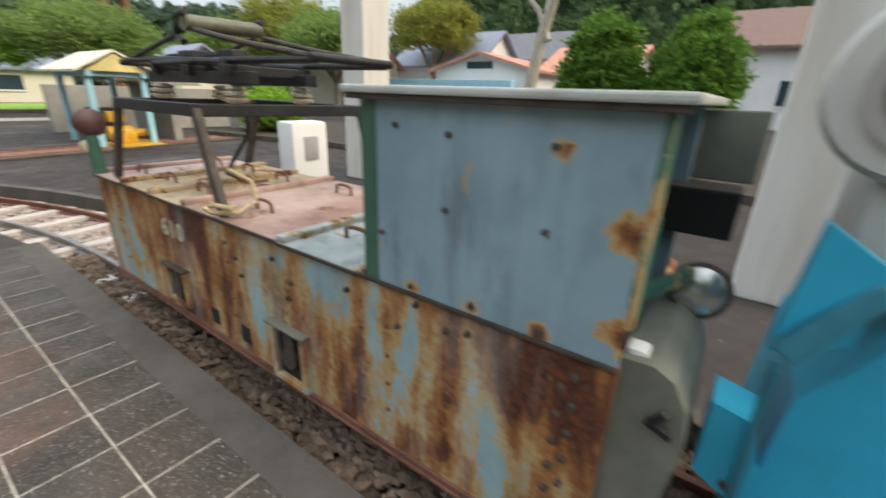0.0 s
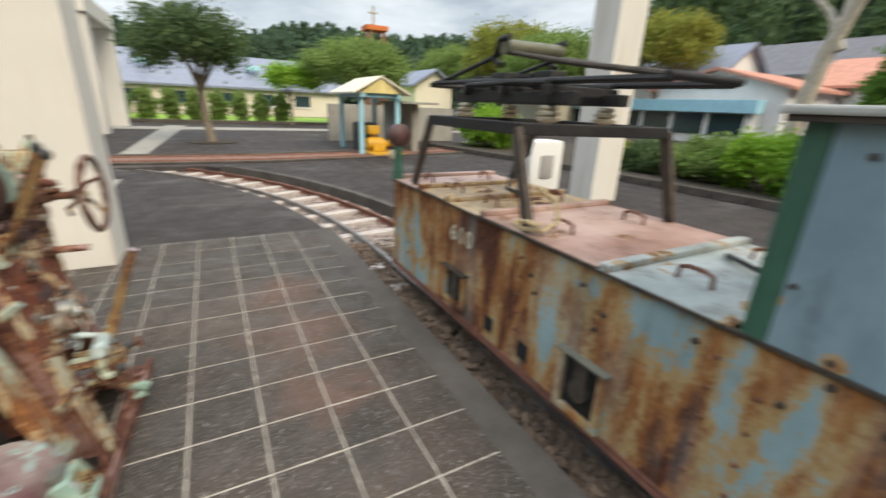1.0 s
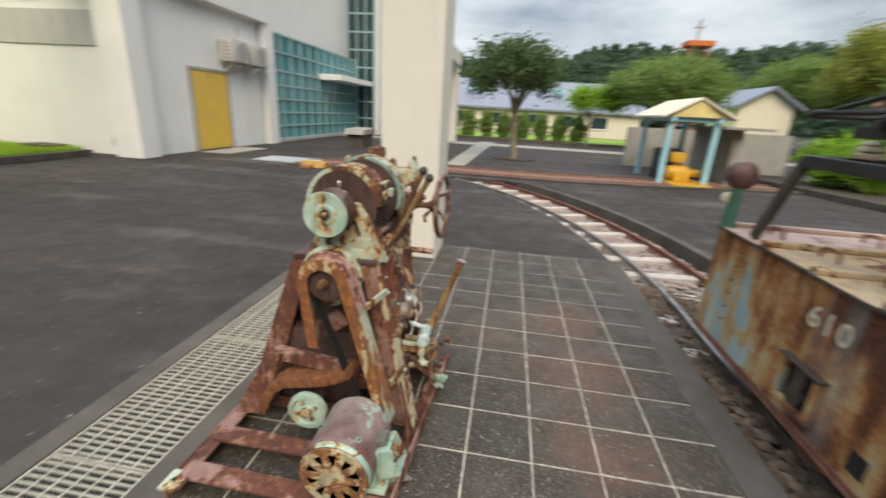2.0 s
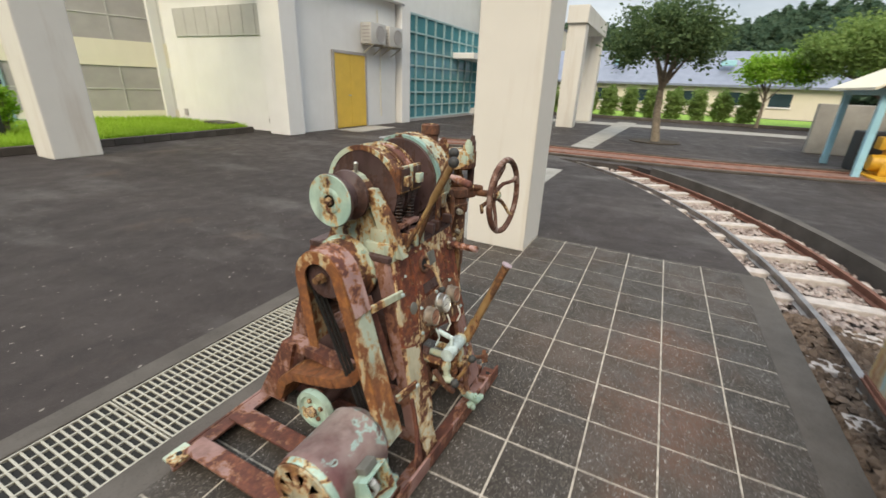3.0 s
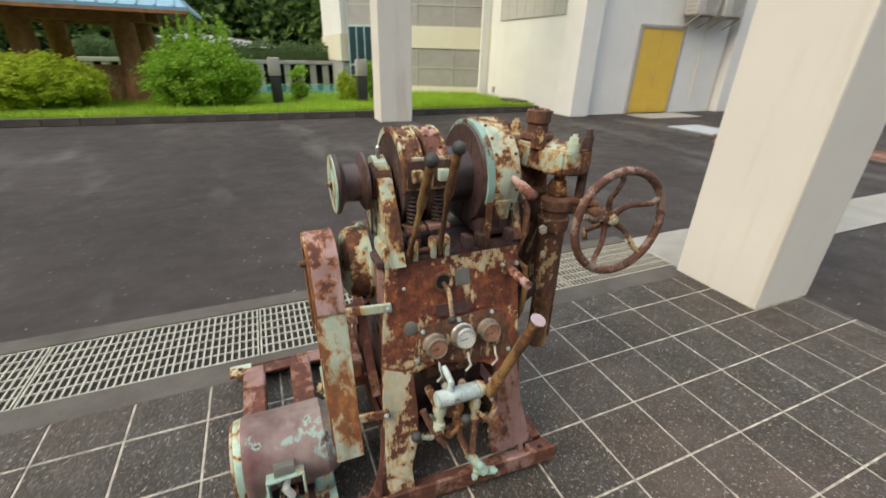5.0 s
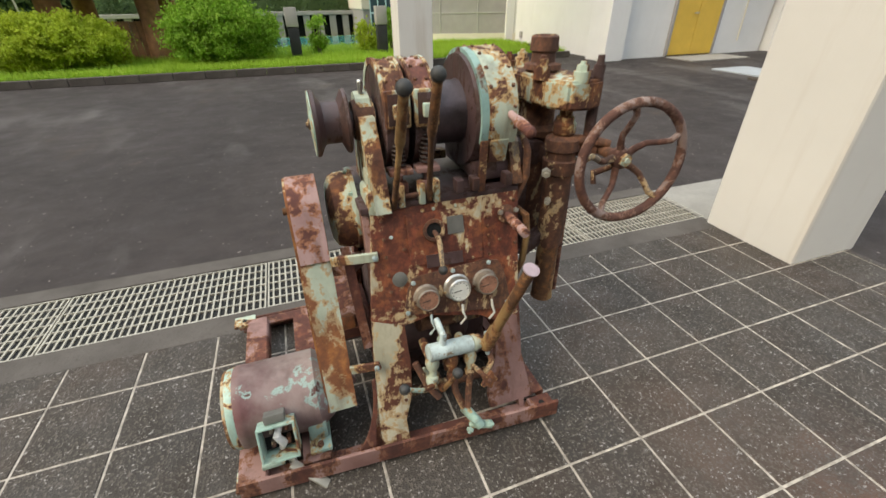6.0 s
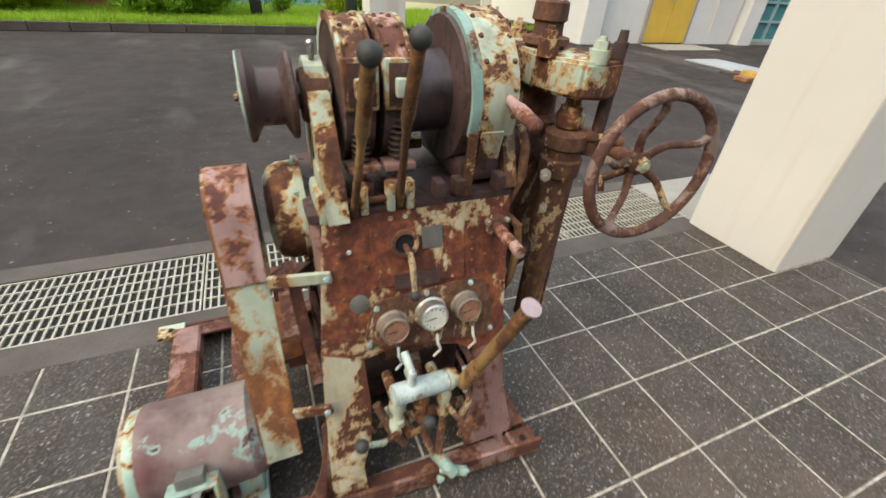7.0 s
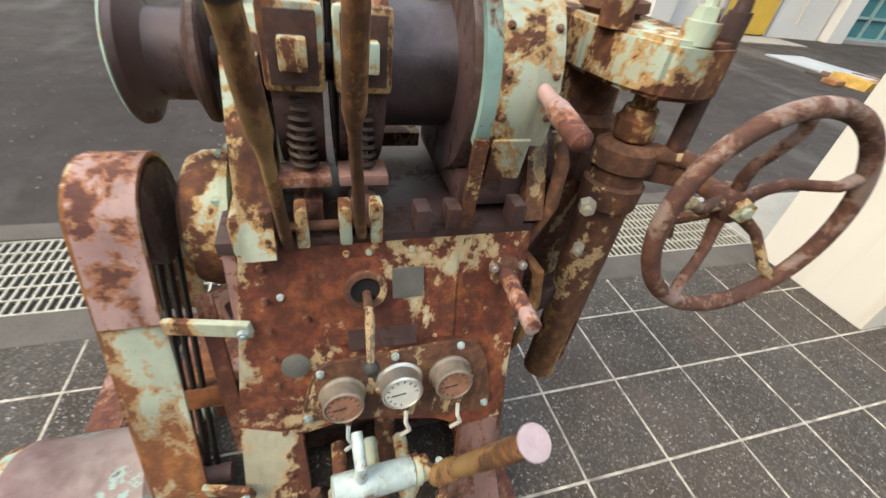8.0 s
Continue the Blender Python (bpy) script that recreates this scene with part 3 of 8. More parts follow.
for z in (1.4, 4.4):
    tw_ = thing("window_tower", "narrow dark window in the white stair tower", "window", (-27.0, FY + 1.1, z))
    tw_["kind"] = "structure"
    bm = B()
    box(bm, (-27.6, FY + 1.09, z), (-26.4, FY + 1.115, z + 1.3))
    part("pane", bm, M_TEALD, tw_, smooth=False)
    bm = B()
    box(bm, (-27.7, FY + 1.1, z - 0.08), (-26.3, FY + 1.18, z), 0.01)
    part("window_sill", bm, M_SHUTTER, tw_, smooth=False)
bm = B()
box(bm, (-24.4, FY - 0.2, 2.6), (-19.9, FY + 0.9, 2.85), 0.02)
solid("building_canopy", bm, M_WHITE, "flat white entrance canopy on the museum", kind="structure")

# side wall: grey cladding strip, vents, louvre, box near the ground
bm = B()
box(bm, (SX - 0.26, -13.35, 2.52), (SX - 0.215, -9.4, 3.27))
solid("building_panel", bm, M_SHUTTER, "grey clad strip in the white side wall", kind="structure")
for y in [-9.4 - 0.49 * i for i in range(9)]:
    bm = B()
    box(bm, (SX - 0.22, y - 0.01, 2.52), (SX - 0.21, y + 0.01, 3.27))
    o = link_mesh("joint", bm, M_GREYPANEL)
    o.parent = bpy.data.objects["building_panel"]
for y in (-9.95, -10.5, -12.3, -12.75, -13.2):
    bm = B()
    lathe(bm, (SX - 0.26, y, 3.70), (1, 0, 0), [(0, 0.0), (0, 0.09), (0.16, 0.09), (0.18, 0.07), (0.15, 0.05), (0.15, 0)], 14)
    solid("wall_vent", bm, M_STEEL, "small round metal vent cap on the white wall", "vent", True, group="vent caps on the side wall")
lv = thing("wall_louvre", "square grey louvre in the white side wall", "louvre", (SX, -11.4, 3.45))
bm = B()
for lo, hi in (((-11.7, 3.48), (-11.66, 3.98)), ((-11.14, 3.48), (-11.1, 3.98)), ((-11.66, 3.48), (-11.14, 3.52)), ((-11.66, 3.94), (-11.14, 3.98))):
    box(bm, (SX - 0.26, lo[0], lo[1]), (SX - 0.2, hi[0], hi[1]))
part("frame", bm, M_SHUTTER, lv, smooth=False)
for i in range(7):
    bm = B()
    bar(bm, (SX - 0.22, -11.66, 3.54 + i * 0.058), (SX - 0.22, -11.14, 3.54 + i * 0.058), 0.05, 0.012, (0.7, 0, 0.7))
    part("slat", bm, M_GREYPANEL, lv, smooth=False)
for y in (-13.6, -9.75):
    bm = B()
    box(bm, (SX - 0.26, y, 0.22), (SX - 0.2, y + 0.14, 0.42), 0.008)
    solid("socket_box", bm, M_GREYPANEL, "small grey socket box low on the white wall", "socket")

# rounded banded wing behind
bm = B()
seg = 26
cx, cy, rr = -11.5, -23.0, 9.2
angs = [radians(46 + i * (70 / seg)) for i in range(seg + 1)]
bands = [(0.0, 0.35, 0), (0.35, 1.62, 1), (1.62, 2.32, 0), (2.32, 3.62, 1), (3.62, 4.32, 0), (4.32, 5.62, 1), (5.62, 6.4, 0), (6.4, 7.6, 1), (7.6, 9.2, 0)]
wing = new("building_wing")
tagged(wing, "rounded white and grey banded wing of the museum", kind="structure")
for z0, z1, g in bands:
    bm = B()
    r = rr - 0.03 * g
    for a, b in zip(angs, angs[1:]):
        p = [(cx + r * math.cos(a), cy + r * math.sin(a)), (cx + r * math.cos(b), cy + r * math.sin(b))]
        q = [(cx + (r - 0.4) * math.cos(a), cy + (r - 0.4) * math.sin(a)), (cx + (r - 0.4) * math.cos(b), cy + (r - 0.4) * math.sin(b))]
        vs = [bm.verts.new((x, y, z)) for z in (z0, z1) for x, y in (p[0], p[1], q[1], q[0])]
        for f in ((0, 1, 5, 4), (2, 3, 7, 6), (4, 5, 6, 7), (0, 3, 2, 1)):
            bm.faces.new([vs[i] for i in f])
    bmesh.ops.recalc_face_normals(bm, faces=bm.faces[:])
    o = link_mesh("band", bm, M_GREYPANEL if g else M_CREAM)
    o.parent = wing
    if g:
        bm = B()
        zm = 0.5 * (z0 + z1)
        for a, b in zip(angs, angs[1:]):
            bar(bm, (cx + (rr - 0.025) * math.cos(a), cy + (rr - 0.025) * math.sin(a), zm), (cx + (rr - 0.025) * math.cos(b), cy + (rr - 0.025) * math.sin(b), zm), 0.02, 0.03, (0, 0, 1))
        o = link_mesh("joint", bm, M_SHUTTER)
        o.parent = wing
        for k in range(0, seg + 1, 3):
            a = angs[k]
            bm = B()
            c = Vector((cx + (rr - 0.02) * math.cos(a), cy + (rr - 0.02) * math.sin(a), 0))
            box(bm, (-0.015, -0.012, z0), (0.015, 0.012, z1), 0, Matrix.Translation(c) @ Matrix.Rotation(a, 4, "Z"))
            o = link_mesh("joint", bm, M_SHUTTER)
            o.parent = wing

bm = B()
box(bm, (-5.65, -21.5, 2.05), (-4.92, -16.95, 9.4), 0.02)
solid("building_pier_wing", bm, M_WHITE, "white frame pier at the end of the rounded wing", kind="structure")
bm = B()
box(bm, (-5.7, -21.5, 1.1), (-4.86, -16.9, 2.05), 0.02)
solid("building_plinth", bm, M_CREAM, "cream block below the white frame pier", kind="structure")
bm = B()
box(bm, (-5.66, -21.5, 0.0), (-4.9, -16.94, 1.1), 0.02)
solid("building_plinth", bm, M_GREYPANEL, "grey base of the white frame pier", kind="structure")
bm = B()
arc = [(cx + (rr + 0.03) * math.cos(radians(a)), cy + (rr + 0.03) * math.sin(radians(a))) for a in (46, 48, 50, 52, 54)]
for (ax, ay), (bx, by) in zip(arc, arc[1:]):
    bar(bm, (ax, ay, 1.15), (bx, by, 1.15), 0.03, 2.25, (0, 0, 1))
solid("window_entrance", bm, M_TEALD, "dark glazed entrance in the foot of the rounded wing", kind="structure")
bm = B()
for ax, ay in arc:
    cyl(bm, (ax, ay, 0.0), (ax, ay, 2.3), 0.03, seg=8)
for z in (1.0, 2.28):
    for (ax, ay), (bx, by) in zip(arc, arc[1:]):
        bar(bm, (ax, ay, z), (bx, by, z), 0.05, 0.05, (0, 0, 1))
solid("window_frame", bm, M_TEALFR, "thin metal frame of the glazed entrance", kind="structure")
bm = B()
box(bm, (SX + 0.12, -9.75, 4.1), (-5.0, -9.25, 4.85), 0.015)
solid("building_beam_link", bm, M_WHITE, "white beam from the museum to the tall column", kind="structure")

# ---- lawn, kerb, pool, fence, hedge ----
KERB = [(-9.2, -9.95), (-4.5, -9.82), (1.0, -9.78), (4.6, -9.85), (7.2, -10.0)]


def kerb_y(x):
    for (a, b), (c, d) in zip(KERB, KERB[1:]):
        if a <= x <= c:
            return b + (d - b) * (x - a) / (c - a)
    return KERB[0][1] if x < KERB[0][0] else KERB[-1][1]


bm = B()
prism(bm, [(x, y - 0.12) for x, y in KERB] + [(9, -24), (-4, -24), (-9.2, -16)], lambda u, v, w: Vector((u, v, 0.002 + w)), 0.12)
solid("lawn", bm, M_TURF, "green mown lawn behind the kerb", kind="structure")
kerb = new("kerb_lawn")
tagged(kerb, "dark weathered kerb stones along the lawn", kind="structure")
xk = -9.2
mk = None
while xk < 7.0:
    a, b = Vector((xk, kerb_y(xk), 0.075)), Vector((xk + 0.585, kerb_y(xk + 0.585), 0.075))
    if mk is None:
        bm = B()
        box(bm, (-0.295, -0.06, -0.073), (0.295, 0.06, 0.075), 0.012)
        o = link_mesh("kerb_stone", bm, M_KERB)
        mk = o.data
    else:
        o = new("kerb_stone", mk)
    o.matrix_basis = Matrix.Translation((a + b) / 2) @ Matrix.Rotation(math.atan2(b.y - a.y, b.x - a.x), 4, "Z")
    o.parent = kerb
    xk += 0.6

g = np.random.default_rng(3)
n = 60000
gx = g.uniform(-9.2, 7.0, n)
gy = np.array([kerb_y(x) for x in gx]) - 0.2 - g.uniform(0, 1, n) ** 1.6 * 4.6
hgt = g.uniform(0.05, 0.16, n)
ang = g.uniform(0, 6.28, n)
wdt = g.uniform(0.006, 0.014, n)
base = np.stack([gx, gy, np.full(n, 0.115)], 1)
side = np.stack([np.cos(ang) * wdt, np.sin(ang) * wdt, np.zeros(n)], 1)
tip = base + np.stack([g.normal(0, 0.04, n), g.normal(0, 0.04, n), hgt], 1)
v = np.stack([base - side, base + side, tip], 1).reshape(-1, 3)
me = bpy.data.meshes.new("grass")
me.from_pydata(v.tolist(), [], np.arange(3 * n).reshape(-1, 3).tolist())
me.materials.append(M_GRASS)
tagged(new("grass", me), "bright green lawn grass blades", "grass", kind="stuff")

k = Nodes("pool_water", 0.15)
k.color(k.ramp(k.noise(2.2, 4, 0.5, (0.4, 2.2, 1)), (0.4, (0.03, 0.17, 0.15)), (0.55, (0.06, 0.26, 0.23)), (0.68, (0.3, 0.5, 0.46))))
k.bump(k.noise(5, 3, 0.5, (0.5, 2, 1)), 0.3, 0.03)
bm = B()
box(bm, (-6.3, -19.0, 0.1), (0.4, -12.9, 0.135))
solid("pool", bm, k.m, "teal rippled pool behind the lawn", "pool", kind="structure")

wall = new("fence_wall")
tagged(wall, "stone baluster fence wall behind the pool", "fence")
for i in range(22):
    bm = B()
    x = -7.3 + i * 0.52
    box(bm, (x, -19.5, 0.1), (x + 0.25, -19.25, 0.9), 0.02)
    o = link_mesh("post", bm, M_CONC2)
    o.parent = wall
bm = B()
box(bm, (-7.7, -19.55, 0.9), (4.4, -19.2, 1.04), 0.02)
o = link_mesh("coping", bm, M_CONC2)
o.parent = wall
# black slab behind the posts stands in for shade in the openings
bm = B()
box(bm, (-7.7, -19.7, 0.1), (4.4, -19.55, 0.9))
o = link_mesh("backing", bm, M_SHADE)
o.parent = wall

def hedge(name, label, lo, hi, leaf, seed, size=0.08, n=9000):
    g = np.random.default_rng(seed)
    lo, hi = np.array(lo), np.array(hi)
    p = g.uniform(0, 1, (n, 3))
    ax = g.integers(0, 3, n)
    sd = g.integers(0, 2, n)
    p[np.arange(n), ax] = np.where(ax == 2, 1, sd) + g.normal(0, 0.02, n)
    p = lo + p * (hi - lo)
    p[:, 2] += 0.08 * np.sin(p[:, 0] * 5.1) * (p[:, 2] > lo[2] + 0.6 * (hi[2] - lo[2]))
    p += g.normal(0, size * 0.8, p.shape)
    t = thing(name, label, "hedge", ((lo[0] + hi[0]) / 2, (lo[1] + hi[1]) / 2, lo[2]))
    o = quads_object("foliage", p, g.uniform(0.6, 1.4, n) * size, leaf, seed)
    o.parent = t
    o.matrix_parent_inverse = t.matrix_basis.inverted()
    bm = B()
    d = (hi - lo) * 0.06 + 0.05
    box(bm, (lo[0] + d[0], lo[1] + d[1], lo[2]), (hi[0] - d[0], hi[1] - d[1], hi[2] - d[2]))
    part("core", bm, M_LEAFD, t, "dark inside of the hedge", smooth=False)
    return t


hedge("hedge", "clipped dark green hedge above the stone fence", (-8.4, -21.2, 0.1), (4.0, -19.9, 1.55), M_LEAFD, 11, 0.1, 14000)


def bush(name, label, centre, radii, leaf, seed, clumps=110, per=55, spread=0.12, size=0.07, spikes=0):
    c = Vector(centre)
    t = thing(name, label, "shrub", (c.x, c.y, 0.0))
    p = crown_points(seed, centre, radii, clumps, per, spread, -0.85)
    g = np.random.default_rng(seed + 5)
    if spikes:
        s = []
        for i in range(spikes):
            b = np.array(centre) + np.array([g.uniform(-.55, .55) * radii[0], g.uniform(-.5, .5) * radii[1], radii[2] * 0.7])
            h = g.uniform(0.4, 0.9)
            q = g.uniform(0, 1, 90)
            s.append(b + np.stack([g.normal(0, 0.07, 90) * (1.1 - q), g.normal(0, 0.07, 90) * (1.1 - q), q * h], 1))
        p = np.concatenate([p] + s)
    p[:, 2] = np.maximum(p[:, 2], 0.1)
    o = quads_object("foliage", p, g.uniform(0.6, 1.5, len(p)) * size, leaf, seed)
    o.parent = t
    o.matrix_parent_inverse = t.matrix_basis.inverted()
    bm = B()
    for i in range(7):
        a = i * 0.9
        tube(bm, [(c.x, c.y, 0.0), (c.x + math.cos(a) * radii[0] * 0.3, c.y + math.sin(a) * radii[1] * 0.3, centre[2] * 0.7), (c.x + math.cos(a) * radii[0] * 0.7, c.y + math.sin(a) * radii[1] * 0.7, centre[2] + radii[2] * 0.4)], [0.03, 0.02, 0.008], 5)
    part("stems", bm, M_BARK, t)
    return t


bush("shrub", "bright green feathery shrub on the lawn", (-0.52, -11.55, 0.78), (1.2, 0.85, 0.72), M_LEAFB, 21, 420, 75, 0.1, 0.065, spikes=26)
bush("shrub", "yellow-green clipped round bush at the lawn's end", (2.85, -11.45, 0.64), (1.45, 0.85, 0.58), M_LIME, 22, 620, 70, 0.075, 0.055)
bush("shrub", "small bright shrub by the pool", (-2.78, -12.15, 0.6), (0.18, 0.18, 0.5), M_LEAFB, 23, 30, 45, 0.07, 0.07)
bush("shrub", "small yellow-green shrub by a bollard lamp", (-4.1, -12.2, 0.52), (0.25, 0.25, 0.42), M_LIME, 24, 36, 45, 0.08, 0.07)
bush("shrub", "young green shrub beside the white column", (-4.85, -12.4, 0.7), (0.2, 0.2, 0.6), M_LEAFB, 25, 30, 45, 0.08, 0.07)


def bollard(x, y):
    t = thing("bollard_lamp", "dark square bollard lamp with a grey slanted head on the lawn", "lamp", (x, y, 0.1), "bollard lamps")
    bm = B()
    box(bm, (x - 0.13, y - 0.13, 0.1), (x + 0.13, y + 0.13, 0.82), 0.02)
    part("post", bm, plain_dark, t)
    bm = B()
    box(bm, (x - 0.145, y - 0.145, 0.83), (x + 0.145, y + 0.145, 1.26), 0.025)
    part("lamp_head", bm, M_GREYPANEL, t, "grey lamp head")
    return t


plain_dark = plain("charcoal_paint", (0.03, 0.03, 0.033), 0.5)
bollard(-2.17, -11.75)
bollard(-4.45, -11.8)

# timber pavilion with blue roof
pv = thing("pavilion", "open timber pavilion with thick posts and blue metal roof", "pavilion", (2.2, -13.7, 0.1))
for x, y in ((1.1, -12.85), (3.1, -12.85), (1.1, -15.1), (3.1, -15.1)):
    bm = B()
    tube(bm, [(x, y, 0.1), (x, y, 0.8), (x, y, 2.18)], [0.3, 0.25, 0.25], 14)
    part("post", bm, M_WOOD, pv)
bm = B()
for y in (-12.8, -15.15):
    box(bm, (0.3, y - 0.1, 1.95), (4.0, y + 0.1, 2.16), 0.02)
for x in (0.65, 3.55):
    box(bm, (x - 0.1, -15.7, 1.96), (x + 0.1, -12.3, 2.15), 0.02)
part("beam", bm, M_WOOD, pv, smooth=False)
bm = B()
RX0, RX1, RY0, RY1 = -0.45, 5.0, -16.5, -11.7
for s in (0, 1):
    y = RY1 if s == 0 else RY0
    vs = [(RX0, y, 2.2), (RX1, y, 2.2), (RX1 - 1.4, -14.1, 3.68), (RX0 + 1.4, -14.1, 3.68)]
    a = [bm.verts.new(q) for q in vs]
    b = [bm.verts.new((q[0], q[1], q[2] + 0.07)) for q in vs]
    bm.faces.new(a), bm.faces.new(b[::-1])
    for i in range(4):
        bm.faces.new((a[i], b[i], b[(i + 1) % 4], a[(i + 1) % 4]))
for x, xr in ((RX0, RX0 + 1.4), (RX1, RX1 - 1.4)):
    vs = [(x, RY0, 2.2), (x, RY1, 2.2), (xr, -14.1, 3.68)]
    a = [bm.verts.new(q) for q in vs]
    b = [bm.verts.new((q[0], q[1], q[2] + 0.07)) for q in vs]
    bm.faces.new(a), bm.faces.new(b[::-1])
    for i in range(3):
        bm.faces.new((a[i], b[i], b[(i + 1) % 3], a[(i + 1) % 3]))
bmesh.ops.recalc_face_normals(bm, faces=bm.faces[:])
part("roof", bm, M_PAVROOF, pv, "light blue metal roof", smooth=False)
bm = B()
box(bm, (RX0 + 0.06, RY0 + 0.06, 2.155), (RX1 - 0.06, RY1 - 0.06, 2.185), 0.005)
part("soffit", bm, M_WOOD, pv, "dark boarded soffit", smooth=False)
for y in (RY0 + 0.01, RY1 - 0.01):
    bm = B()
    box(bm, (RX0, y - 0.03, 2.12), (RX1, y + 0.03, 2.195), 0.006)
    part("fascia", bm, M_WOOD, pv, smooth=False)
for i in range(14):
    bm = B()
    x = RX0 + 0.25 + i * 0.36
    f = min(1.0, (x - RX0) / 1.4, (RX1 - x) / 1.4)
    bar(bm, (x, RY1, 2.28), (x, RY1 - 2.4 * f, 2.28 + 1.48 * f), 0.03, 0.04)
    part("roof_seam", bm, M_PAVROOF, pv, smooth=False)
fence = thing("timber_fence", "brown board fence between the pavilion posts", "fence", (1.9, -12.95, 0.1))
for i in range(9):
    bm = B()
    x = 1.36 + i * 0.15
    box(bm, (x, -12.98, 0.1), (x + 0.135, -12.92, 1.0), 0.008)
    part("board", bm, M_WOOD, fence, smooth=False)

# ---- track ----
def track_at(s):
    """Centre line of the track: s runs along it from x = 4; returns place and heading."""
    if s < 7.8:
        return Vector((4.0 - s, 2.02, 0)), math.pi
    a = (s - 7.8) / 9.52
    return Vector((-3.8 - 9.52 * math.sin(a), -7.5 + 9.52 * math.cos(a), 0)), math.pi + a


rail_profile = [(-0.035, -0.115), (0.035, -0.115), (0.035, -0.105), (0.008, -0.095), (0.008, -0.055), (0.02, -0.05), (0.02, -0.03), (-0.02, -0.03), (-0.02, -0.05), (-0.008, -0.055), (-0.008, -0.095), (-0.035, -0.105)]


def rail(off, s0, s1, material, label):
    bm = B()
    rings = []
    n = int((s1 - s0) / 0.25)
    for i in range(n + 1):
        p, h = track_at(s0 + (s1 - s0) * i / n)
        side = Vector((-math.sin(h), math.cos(h), 0))
        rings.append([bm.verts.new(p + side * (off + u) + Vector((0, 0, z))) for u, z in rail_profile])
    k = len(rail_profile)
    for a, b in zip(rings, rings[1:]):
        for i in range(k):
            bm.faces.new((a[i], a[(i + 1) % k], b[(i + 1) % k], b[i]))
    bm.faces.new(rings[0]), bm.faces.new(rings[-1][::-1])
    bmesh.ops.recalc_face_normals(bm, faces=bm.faces[:])
    return solid("rail", bm, material, label, "rail", group="rails of the mine track")


rail(0.315, 0.2, 17.2, M_RAIL, "worn steel rail curving away along the walkway")
rail(-0.315, 0.2, 17.2, M_RUSTRAIL, "rust-brown steel rail on the outer side of the curve")
sleeper_mesh = {}
s = 0.5
while s < 16.9:
    p, h = track_at(s)
    key = "pale" if s > 7.0 else "dark"
    if key not in sleeper_mesh:
        bm = B()
        box(bm, (-0.07, -0.5, -0.1), (0.07, 0.5, 0.0), 0.012)
        o = link_mesh("sleeper", bm, M_SLEEPER if key == "pale" else M_SLEEPER2)
        sleeper_mesh[key] = o.data
    else:
        o = new("sleeper", sleeper_mesh[key])
    g1 = random.Random(int(s * 100))
    o.matrix_basis = Matrix.Translation(p + Vector((0, g1.uniform(-0.03, 0.03), -0.085 if key == "pale" else -0.1))) @ Matrix.Rotation(h + g1.uniform(-0.04, 0.04), 4, "Z")
    tagged(o, "weathered pale wooden sleeper in the ballast" if key == "pale" else "dark rotten wooden sleeper beside the locomotive", "sleeper", "track sleepers")
    s += 0.56


def stones(name, label, count, seed, place, size, material):
    """Loose angular stones as one mesh."""
    g = np.random.default_rng(seed)
    octa = np.array([(1, 0, 0), (0, 1, 0), (-1, 0, 0), (0, -1, 0), (0, 0, 1), (0, 0, -1)], float)
    fc = [(0, 1, 4), (1, 2, 4), (2, 3, 4), (3, 0, 4), (1, 0, 5), (2, 1, 5), (3, 2, 5), (0, 3, 5)]
    vs, fs = [], []
    for i in range(count):
        c = place(g)
        r = size * g.uniform(0.45, 1.3)
        q = octa * g.uniform(0.6, 1.35, (6, 1)) * np.array([1, 0.8, 0.6]) * r
        a = g.uniform(0, 6.28)
        q = q @ np.array([[math.cos(a), math.sin(a), 0], [-math.sin(a), math.cos(a), 0], [0, 0, 1]]) + np.array(c)
        k = len(vs)
        vs += q.tolist()
        fs += [(x + k, y + k, z + k) for x, y, z in fc]
    me = bpy.data.meshes.new(name)
    me.from_pydata(vs, [], fs)
    me.materials.append(material)
    return tagged(new(name, me), label, "ballast", kind="stuff")


def stone_material(name, a, b, c):
    k = Nodes(name, 0.9)
    k.color(k.mix(0.35, k.ramp(k.random(island=True), (0.0, a), (0.55, b), (1.0, c)), k.ramp(k.noise(20, 5), (0.3, tuple(0.5 * v for v in a)), (0.7, c))))
    k.bump(k.noise(90, 4), 0.5, 0.004)
    return k.m


M_BALLAST = stone_material("earthy_ballast", (0.07, 0.046, 0.032), (0.125, 0.085, 0.06), (0.24, 0.17, 0.125))
M_BALLAST2 = stone_material("pinkish_ballast", (0.2, 0.15, 0.135), (0.34, 0.265, 0.24), (0.5, 0.44, 0.41))


def near_bed(g):
    x = g.uniform(-4.4, 2.6)
    f = g.uniform(0, 1)
    y = inner_edge(x) + 0.03 + f * (outer_edge(x) - inner_edge(x) - 0.06)
    return x, y, -0.105 + g.uniform(0, 0.04) + 0.03 * math.sin(x * 3.1) * math.sin(y * 7)


def far_bed(g):
    x = g.uniform(-10.4, -3.6)
    f = g.uniform(0, 1)
    y = inner_edge(x) + 0.03 + f * (outer_edge(x) - inner_edge(x) - 0.06)
    return x, y, -0.15 + g.uniform(0, 0.035)


